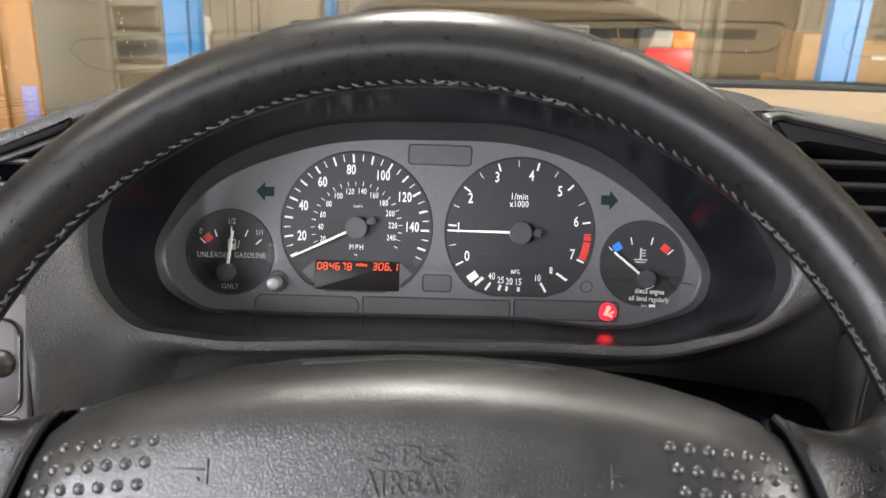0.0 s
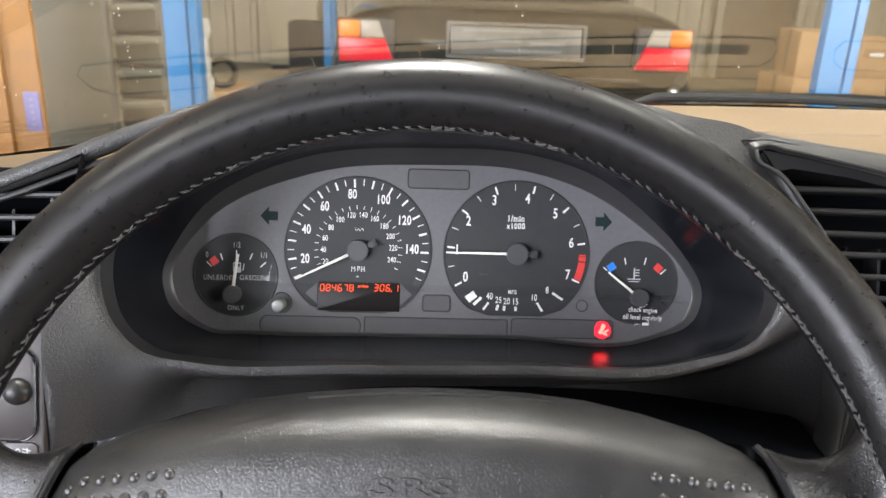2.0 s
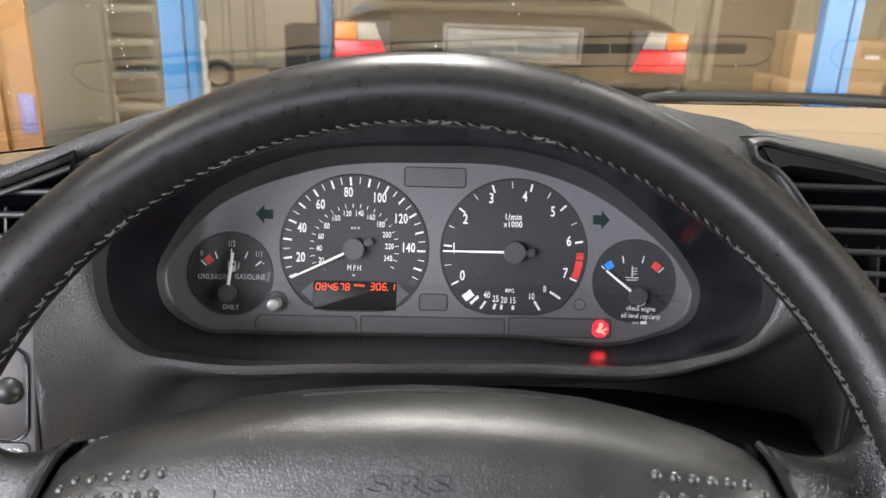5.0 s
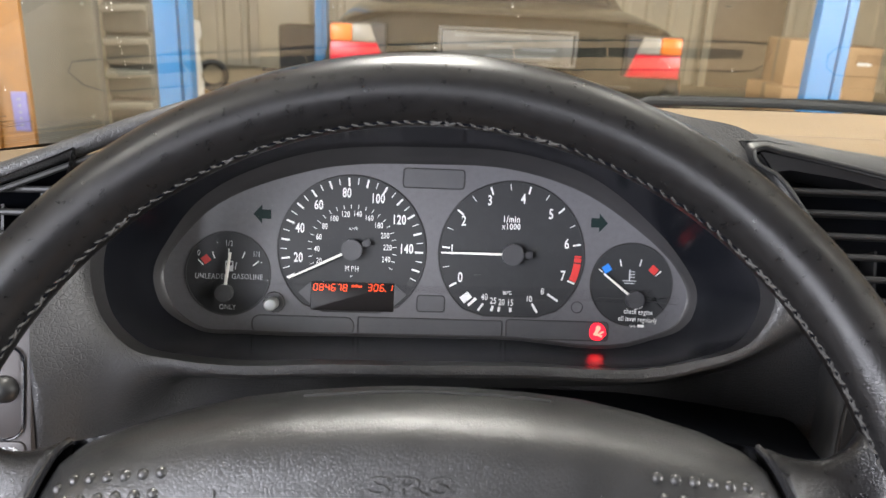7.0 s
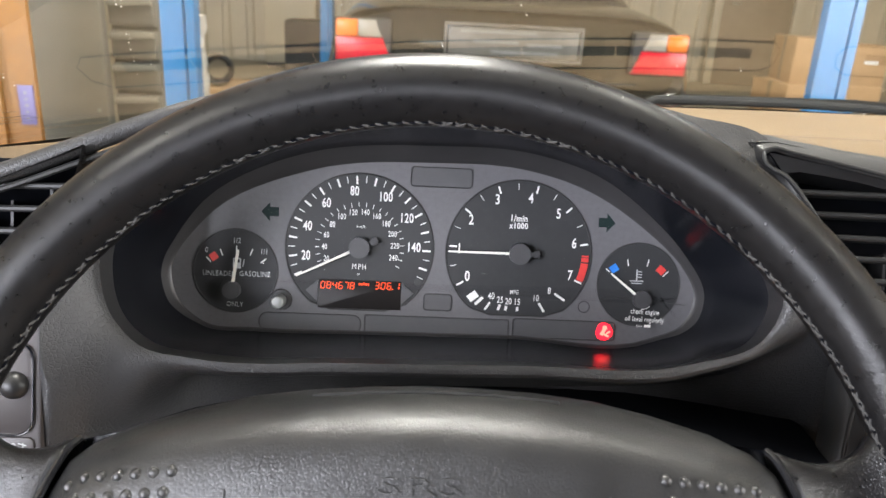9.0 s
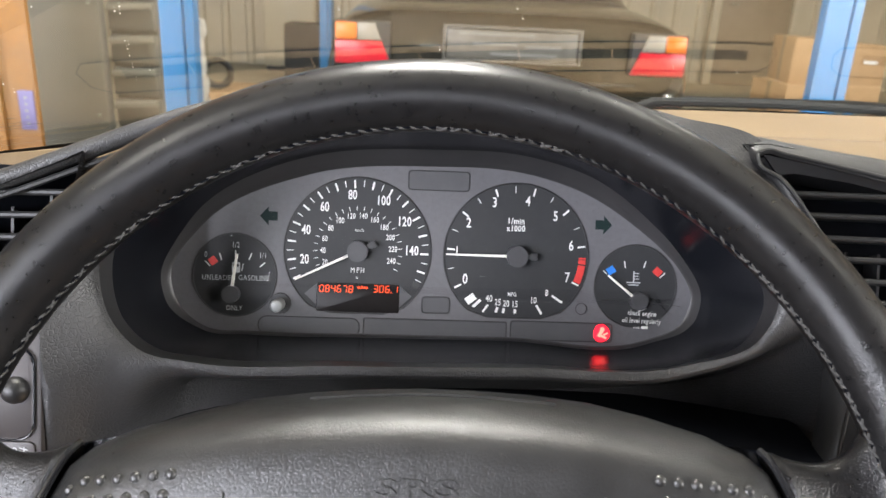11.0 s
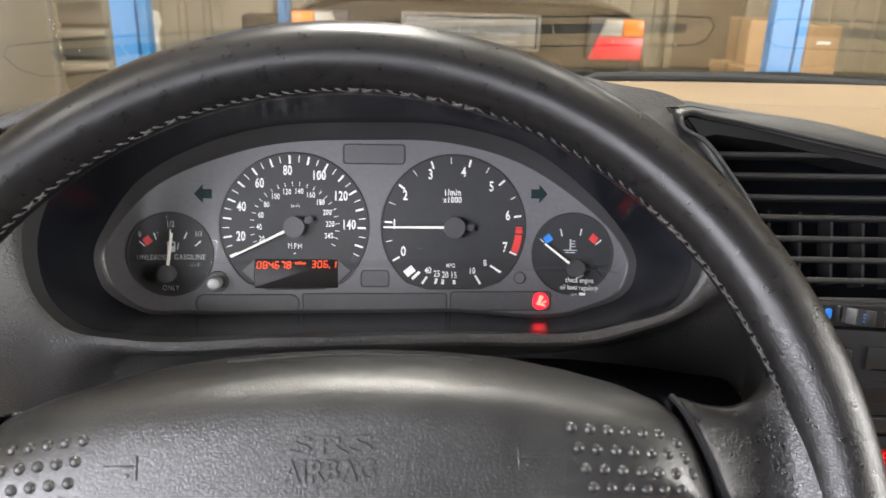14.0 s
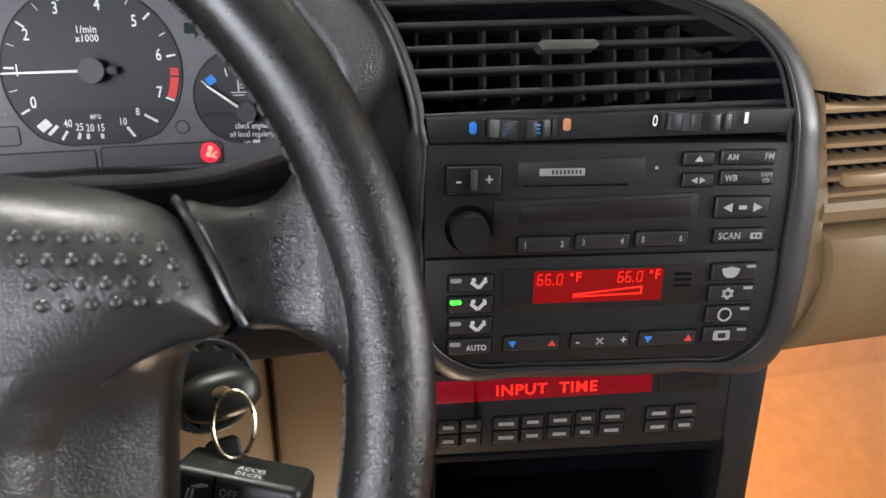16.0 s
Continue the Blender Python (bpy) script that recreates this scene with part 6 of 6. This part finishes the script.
for (x0, x1, a, b), yy in zip(((-49.4, -23.5, "1", "2"), (-20.4, 6.6, "3", "4"), (9.8, 36.6, "5", "6")), (5.2, 6.0, 6.8)):
    bt = button(RAD, x0, yy - 3.8, x1, yy + 3.8, 0.0022, 1.4)
    caption(bt, ((a, x0 + 3.6, yy, 3.0, 0.8), (b, x1 - 4.0, yy + 0.2, 3.0, 0.8)), 0.0027)
for x0, y0, x1, y1, items in ((29.6, 43.9, 45.0, 50.0, ()), (48.4, 44.0, 76.2, 50.8, (("AM", 54.2, 47.6, 3.0, 0.9), ("FM", 72.6, 47.9, 3.0, 0.9))), (30.4, 33.2, 46.0, 39.6, ()), (49.6, 34.0, 76.2, 40.8, (("WB", 54.6, 37.3, 3.0, 0.9), ("TAPE", 72.4, 38.8, 1.9, 0.9), ("CD", 72.6, 35.8, 1.9, 0.9))), (49.0, 17.0, 76.8, 27.6, ()), (50.2, 4.0, 76.6, 11.0, (("SCAN", 58.0, 7.4, 3.4, 0.85),))):
    bt = button(RAD, x0, y0, x1, y1)
    caption(bt, items)
    if not items:
        cx, cy = (x0 + x1) / 2, (y0 + y1) / 2
        if y0 > 43:
            tri = [((cx - 2.2, cy - 1.2), (cx + 2.2, cy - 1.2), (cx, cy + 1.8))]
        elif y0 > 30:
            tri = [((cx - 0.6, cy - 1.6), (cx - 0.6, cy + 1.6), (cx - 3.6, cy)), ((cx + 0.6, cy + 1.6), (cx + 0.6, cy - 1.6), (cx + 3.6, cy))]
        else:
            tri = [((cx - 5.5, cy - 2.4), (cx - 5.5, cy + 2.4), (cx - 10.2, cy)), ((cx + 5.5, cy + 2.4), (cx + 5.5, cy - 2.4), (cx + 10.2, cy)), ((cx - 2.0, cy - 1.0), (cx + 2.0, cy - 1.0), (cx + 2.0, cy + 1.0), (cx - 2.0, cy + 1.0))]
        for q in tri:
            part("symbol", prism(mm(q), 0.0020, 0.0023), stack_print, bt, smooth=False, label="")
mode = part("mode_symbol", prism(mm(rect(69.0, 5.8, 75.0, 9.0, 0.5)), 0.0021, 0.0023), stack_print, RAD, smooth=False)
for x in (70.4, 72.6):
    part("symbol_window", prism(mm(rect(x, 6.6, x + 1.2, 8.2, 0.3)), 0.0023, 0.0024), button_mat, mode, smooth=False)

CLI = thing("climate_control", STACK, "black automatic climate panel with a lit red display", "climate control")
part("face", prism(mm([(-94.8, -2.2), (-94.8, -36), (-91, -46), (-84, -54), (-72, -59.6), (68, -61.2), (78, -56.5), (85, -48), (87.6, -38), (88, -1.6)][::-1]), -0.02, 0.0002, 0.001), vinyl_soft, CLI, "black faceplate with rounded lower corners")
scr = part("screen_recess", prism(mm(rect(-56, -29.6, 47, -7.6, 1.5)), 0.0003, 0.0009, 0.0003), lcd_back, CLI, "dark recessed screen")
part("lit_display", prism(mm(rect(-40.2, -26.4, 26.6, -9.0, 1)), 0.0009, 0.0012), disp_red, scr, "lit red temperature display")
bm = digits("66", -38.2, -13.6, 5.4, 4.0, 0.0013, bmesh.new())
digits(".0", -29.8, -13.6, 5.4, 4.0, 0.0013, bm)
letters("F", -17.6 * MM, -12.9 * MM, 0.0050, 0.9, 0.0014, bm, thick=0.014)
digits("66", 3.0, -13.2, 5.4, 4.0, 0.0013, bm)
digits(".0", 11.4, -13.2, 5.4, 4.0, 0.0013, bm)
letters("F", 23.4 * MM, -12.5 * MM, 0.0050, 0.9, 0.0014, bm, thick=0.014)
for x, y in ((-21.0, -11.2), (20.0, -10.8)):
    bar(x * MM, y * MM, 0.0014, 0.0014, 0, 0.0013, 0.0015, bm)
part("temperature_digits", bm, disp_seg, scr, "glowing red figures", smooth=False, recalc=False)
bm = bar(-2.0 * MM, -22.8 * MM, 0.0355, 0.0009, radians(1.5), 0.0013, 0.0015)
bar(-2.0 * MM, -20.4 * MM, 0.0357, 0.0009, radians(5.5), 0.0013, 0.0015, bm)
bar(15.6 * MM, -20.5 * MM, 0.0009, 0.0040, 0, 0.0013, 0.0015, bm)
bar(-16.5 * MM, -22.9 * MM, 0.0060, 0.0014, radians(4), 0.0013, 0.0015, bm)
part("fan_wedge", bm, disp_seg, scr, smooth=False)
for k in range(3):
    part("sensor_slot", box(0.0325, (-13.2 - 3.2 * k) * MM, 0.0008, 0.0415, (-11.8 - 3.2 * k) * MM, 0.0012), recess_black, scr)
for k in range(4):
    y = -14.2 - 11.6 * k
    bt = button(CLI, -83.0, y - 4.2, -60.8, y + 4.2, 0.0020, 1.0)
    part("key_lamp", prism(mm(rect(-82.2, y + 0.6, -76.6, y + 2.8, 0.9)), 0.0021, 0.0025), led_green if k == 1 else dim_print, bt, "lit green lamp" if k == 1 else "")
    if k < 3:
        bm = prism(disc(-70.6 * MM, (y + 2.0) * MM, 0.0011, 12), 0.0021, 0.0023)
        bar(-70.0 * MM, (y - 0.8) * MM, 0.0050, 0.0018, radians(-40), 0.0021, 0.0023, bm)
        bar(-66.6 * MM, (y - 0.6) * MM, 0.0046, 0.0018, radians(50), 0.0021, 0.0023, bm)
        bar(-64.8 * MM, (y + 1.6) * MM, 0.0030, 0.0016, radians(100), 0.0021, 0.0023, bm)
        part("seat_symbol", bm, grey_print, bt, smooth=False)
    else:
        caption(bt, (("AUTO", -68.4, y - 0.6, 3.0, 0.8),), m=grey_print)
for x0, x1, kind in ((-54.4, -25.2, "temp"), (-19.0, 11.6, "fan"), (17.2, 47.6, "temp")):
    bt = button(CLI, x0, -52.4, x1, -44.4, 0.0020, 1.0)
    if kind == "temp":
        part("cooler_mark", prism(mm([(x0 + 2.4, -46.6), (x0 + 4.6, -50.2), (x0 + 6.8, -46.6)][::-1]), 0.0021, 0.0023), blue_print, bt, smooth=False)
        part("warmer_mark", prism(mm([(x1 - 6.2, -50.0), (x1 - 1.8, -50.0), (x1 - 4.0, -46.4)]), 0.0021, 0.0023), red_print, bt, smooth=False)
    else:
        caption(bt, (("-", x0 + 3.4, -48.2, 4.5, 1.1), ("+", x1 - 3.0, -48.2, 4.5, 0.9)), m=grey_print)
        bm = bar(-4.0 * MM, -48.2 * MM, 0.0052, 0.0010, radians(45), 0.0021, 0.0023)
        bar(-4.0 * MM, -48.2 * MM, 0.0052, 0.0010, radians(-45), 0.0021, 0.0023, bm)
        part("fan_symbol", bm, dim_print, bt, smooth=False)
for k in range(4):
    y = -12.0 - 11.8 * k
    bt = button(CLI, 51.8, y - 4.4, 75.6, y + 4.4, 0.0020, 1.0)
    part("key_lamp", prism(mm(rect(69.6, y + 2.2, 74.6, y + 3.8, 0.6)), 0.0021, 0.0024), dim_print, bt)
    cx, cy = 61.6 * MM, y * MM
    if k == 0:
        bm = prism(mm([(57.6, y - 1.0), (59.6, y - 3.0), (63.6, y - 3.0), (65.6, y - 1.0), (66.4, y + 2.0), (61.6, y + 3.0), (56.8, y + 2.0)]), 0.0021, 0.0023)
    elif k == 1:
        bm = prism([(cx + (0.0037 if i % 2 else 0.0025) * math.cos(math.pi * i / 6), cy + (0.0037 if i % 2 else 0.0025) * math.sin(math.pi * i / 6)) for i in range(12)], 0.0021, 0.0023)
        part("symbol_core", prism(disc(cx, cy, 0.0012, 16), 0.0023, 0.0025), button_mat, bt, smooth=False)
    elif k == 2:
        bm = tube([Vector((cx + 0.0034 * math.cos(a), cy + 0.0034 * math.sin(a), 0.0022)) for a in [2 * math.pi * i / 28 for i in range(28)]], 0.0006, 6, True)
    else:
        bm = prism(mm(rect(57.0, y - 3.0, 66.2, y + 2.6, 1.2)), 0.0021, 0.0023)
        part("symbol_core", prism(mm(rect(59.6, y - 1.6, 63.8, y + 1.2, 0.6)), 0.0023, 0.0025), button_mat, bt, smooth=False)
    part("symbol", bm, stack_print, bt, smooth=False)

OBC = thing("trip_computer", STACK @ pose(0, 0, -0.004), "black trip computer with a lit red text display", "trip computer")
part("face", prism(mm(rect(-93, -117, 74, -67.5, 2)), -0.02, 0.0002, 0.001), vinyl_soft, OBC, "black faceplate")
dp = part("text_display", prism(mm([(-87.8, -84.6), (29.6, -82.8), (28.8, -70.6), (-87.8, -71.4)]), 0.0003, 0.0010, 0.0003), disp_red2, OBC, "lit crimson text display")
part("display_word", letters("INPUT  TIME", -29.0 * MM, -77.9 * MM, 0.0062, 1.02, 0.0013, thick=0.02, rot=radians(0.6)), disp_seg, dp, "glowing words", smooth=False, recalc=False)
part("side_window", prism(mm(rect(33.4, -83.6, 66.4, -69.9, 1)), 0.0003, 0.0010, 0.0004), lcd_back, OBC, "dark side window")
for row in range(2):
    y = -97.0 - 8.6 * row
    for x, w in ((-81.6, 7.5), (-69.2, 7.0), (-50.2, 10), (-35.6, 8.0), (-20.6, 9.0), (-6.2, 7.0), (8.6, 9.5), (34.6, 9.5), (50.0, 8.0)):
        yy = y + 0.05 * (x + 10)*0.5
        bt = button(OBC, x - w / 2 - 1.8, yy - 3.6, x + w / 2 + 1.8, yy + 3.6, 0.0018, 0.8)
        part("legend_bar", prism(mm(rect(x - w / 2 + 0.8, yy - 1.0, x + w / 2 - 0.8, yy + 1.0, 0.3)), 0.0019, 0.0021), dim_print, bt, smooth=False)
PK = thing("storage_pocket", STACK @ pose(0, 0, -0.004), "open storage pocket, its deep shade put into the colour", "pocket")
# Lining is near-black to carry the pocket's deep shade
part("rim", loft([[Vector((x * MM, y * MM, z * MM)) for x, y in rect(a, b, c, d, 3)] for a, b, c, d, z in ((-96, -190, 77, -117.2, -1), (-93, -190, 74, -118.5, 0.5), (-88, -186, 71, -122, 0), (-87, -184, 70, -123, -70))]), shade_black, PK)
part("back", box(-0.088, -0.186, -0.072, 0.071, -0.122, -0.07), shade_black, PK)

# ---------------------------------------------------------------- passenger side
PD = thing("passenger_dash", pose(0, 0, 0), "tan moulded passenger side of the dashboard", "dashboard", "", "structure")
INTO = STACK.to_3x3() @ Vector((0, 0, -0.0035))
rim_line = [STACK @ p + INTO for p in smooth_ring(OUTER)]
PROF = spread([Vector((0, y, z)) for y, z in ((0.56, 1.0150), (0.53, 1.0155), (0.49, 1.0125), (0.45, 1.005), (0.415, 0.993), (0.392, 0.979), (0.376, 0.966), (0.369, 0.957), (0.3675, 0.952))], 24, False)
left_line = spread(rim_line[64:137:4], 24, False)
STEPS = (0.44, 0.47, 0.55, 0.7, 0.9, 1.06)
rows = []
for p, q in zip(left_line, PROF):
    end = Vector((0.43, q.y, q.z))
    rows.append([p.lerp(end, f) for f in (0.0, 0.12, 0.3, 0.55, 0.8, 1.0)] + [Vector((x, q.y, q.z)) for x in STEPS])
part("upper_moulding", loft(rows, False), tan, PD)
rear = [left_line[0].lerp(Vector((0.43, 0.56, 1.0150)), f) for f in (0.0, 0.12, 0.3, 0.55, 0.8, 1.0)]
part("top_join", loft([[p.lerp(Vector((p.x, 0.575, 1.0150)), f) for p in rear] for f in (0.0, 0.25, 0.5, 0.75, 1.0)], False), tan, PD)


def along(table, z):
    """Value at height z from rows of (height, value), highest first."""
    for (z1, a), (z0, b) in zip(table, table[1:]):
        if z0 <= z <= z1:
            return b + (a - b) * (z - z0) / (z1 - z0)
    return table[0][1] if z > table[0][0] else table[-1][1]


VENT_END = [(0.9535, 0.4045), (0.897, 0.4215), (0.881, 0.4185)]
SEAM = [(0.881, 0.4185), (0.865, 0.4235), (0.85, 0.4262), (0.83, 0.4262), (0.815, 0.4225), (0.805, 0.4165), (0.794, 0.404)]
edge_x = [(p.z, p.x) for p in rim_line[128:200:2]]
edge_y = [(p.z, p.y) for p in rim_line[128:200:2]]
front = [(0.9535, 0.368), (0.95, 0.367), (0.90, 0.3655), (0.881, 0.361), (0.85, 0.3595), (0.83, 0.363), (0.81, 0.368), (0.797, 0.374)]
rows = []
for k in range(33):
    z = 0.9535 - (0.9535 - 0.797) * k / 32
    right = along(VENT_END, z) if z > 0.881 else along(SEAM, z)
    a = Vector((min(along(edge_x, z), right - 0.002), along(edge_y, z), z))
    b = Vector((right, along(front, z), z))
    rows.append([a, a.lerp(b, 0.35), a.lerp(b, 0.7), b, b + Vector((0.0005, 0.006, 0)), b + Vector((0.0005, 0.022, 0))])
part("cheek", loft(rows, False), tan, PD, "tan cheek beside the console")
part("cheek_split_line", tube([Vector((along(edge_x, 0.849) + 0.001, along(front, 0.849) + 0.0005, 0.8488)), Vector((0.4245, along(front, 0.849) - 0.0002, 0.8488))], 0.0005, 6), tan_dark, PD)
part("vent_floor", loft([[Vector((along(VENT_END, z) - 0.003 if x < 0.43 else x, y, z)) for x in (0.42, 0.44, 0.5, 0.7, 1.06)] for y, z in ((0.386, 0.8985), (0.370, 0.8975), (0.364, 0.896), (0.3615, 0.892), (0.3625, 0.8855), (0.366, 0.8825), (0.374, 0.8815))], False), tan, PD)
lid = ((0.374, 0.8795), (0.362, 0.8795), (0.357, 0.8775), (0.3545, 0.873), (0.3535, 0.86), (0.354, 0.84), (0.357, 0.82), (0.363, 0.806), (0.372, 0.798), (0.39, 0.7945), (0.55, 0.79))
part("glovebox_lid", loft([[Vector((along(SEAM, z) + dx, y + dy, z)) for dx, dy in ((0.0016, 0.014), (0.0018, 0.004), (0.0028, 0.001), (0.005, 0.0))] + [Vector((x, y, z)) for x in (0.45, 0.5, 0.7, 0.9, 1.06)] for y, z in lid], False), tan, PD, "tan glovebox lid")
part("seam_back", box(0.40, 0.392, 0.80, 1.06, 0.396, 0.8845), shade_black, PD)
PV = thing("passenger_air_vent", pose(0, 0, 0), "tan slatted passenger air vent", "air vent")
part("duct", box(0.41, 0.3875, 0.8985, 1.0, 0.3895, 0.953), shade_black, PV)
for k in range(6):
    z = 0.9460 - k * 0.0093
    part("slat", box(along(VENT_END, z) - 0.001, 0.3655, z - 0.0014, 0.72, 0.385, z + 0.0014, 0.0007), tan_dark, PV)
for k in range(14):
    part("vane", box(0.413 + k * 0.0085, 0.375, 0.899, 0.4142 + k * 0.0085, 0.386, 0.953), shade_black, PV)
part("tab", box(0.4245, 0.359, 0.906, 0.452, 0.366, 0.9135, 0.002), tan_dark, PV, "small tan sliding tab")
FW = thing("passenger_footwell", pose(0, 0, 0), "tan carpeted passenger footwell lit by a warm lamp", "footwell", "", "structure")
part("toe_board", loft([[Vector((x, y, z)) for y, z in ((0.30, 0.265), (0.55, 0.30), (0.75, 0.45), (0.80, 0.62), (0.80, 0.83))] for x in (0.33, 0.6, 1.12)], False), carpet, FW)
part("tunnel_side", box(0.32, -0.6, 0.26, 0.386, 0.80, 0.66, 0.02), carpet, FW)
SEAT = thing("front_seat", pose(0.80, -0.28, 0.26), "tan leather passenger seat", "seat")
part("cushion", box(-0.25, -0.1, 0.06, 0.25, 0.42, 0.26, 0.06, seg=4), tan, SEAT)
part("backrest", box(-0.24, -0.25, 0.2, 0.24, -0.08, 0.82, 0.06, seg=4), tan, SEAT)
part("rail", box(-0.2, -0.1, 0, 0.2, 0.35, 0.06), vinyl_soft, SEAT)
# Unseen seat, added in a dark tone to block light from behind
DSEAT = thing("driver_seat", pose(-0.02, -0.42, 0.26), "unseen dark driver's seat with a headrest, added to block rear light", "seat")
part("cushion", box(-0.25, -0.1, 0.06, 0.25, 0.40, 0.24, 0.06, seg=4), leather_creased, DSEAT)
part("backrest", loft([[Vector((w * math.cos(a), y + 0.06 * math.sin(a), z)) for a in [2 * math.pi * i / 28 for i in range(28)]] for y, z, w in ((-0.1, 0.18, 0.2), (-0.12, 0.24, 0.25), (-0.17, 0.5, 0.26), (-0.22, 0.76, 0.24), (-0.235, 0.86, 0.2), (-0.24, 0.885, 0.14))], True, True, True), leather_creased, DSEAT)
part("headrest", loft([[Vector((w * math.cos(a), -0.24 + 0.045 * math.sin(a), z)) for a in [2 * math.pi * i / 28 for i in range(28)]] for z, w in ((0.90, 0.09), (0.92, 0.125), (1.0, 0.13), (1.06, 0.12), (1.075, 0.09))], True, True, True), leather_creased, DSEAT)
part("rail", box(-0.2, -0.1, 0, 0.2, 0.35, 0.06), vinyl_soft, DSEAT)
# Second entry is a fill lamp added to brighten the knee panel
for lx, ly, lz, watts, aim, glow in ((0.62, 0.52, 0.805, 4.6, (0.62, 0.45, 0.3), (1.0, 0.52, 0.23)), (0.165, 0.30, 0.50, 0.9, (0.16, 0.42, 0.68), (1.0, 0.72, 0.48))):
    lp = thing("footwell_light_source", pose(lx, ly, lz), "small lit lens under the dash, driver side one added as fill", "lamp", "footwell lamps")
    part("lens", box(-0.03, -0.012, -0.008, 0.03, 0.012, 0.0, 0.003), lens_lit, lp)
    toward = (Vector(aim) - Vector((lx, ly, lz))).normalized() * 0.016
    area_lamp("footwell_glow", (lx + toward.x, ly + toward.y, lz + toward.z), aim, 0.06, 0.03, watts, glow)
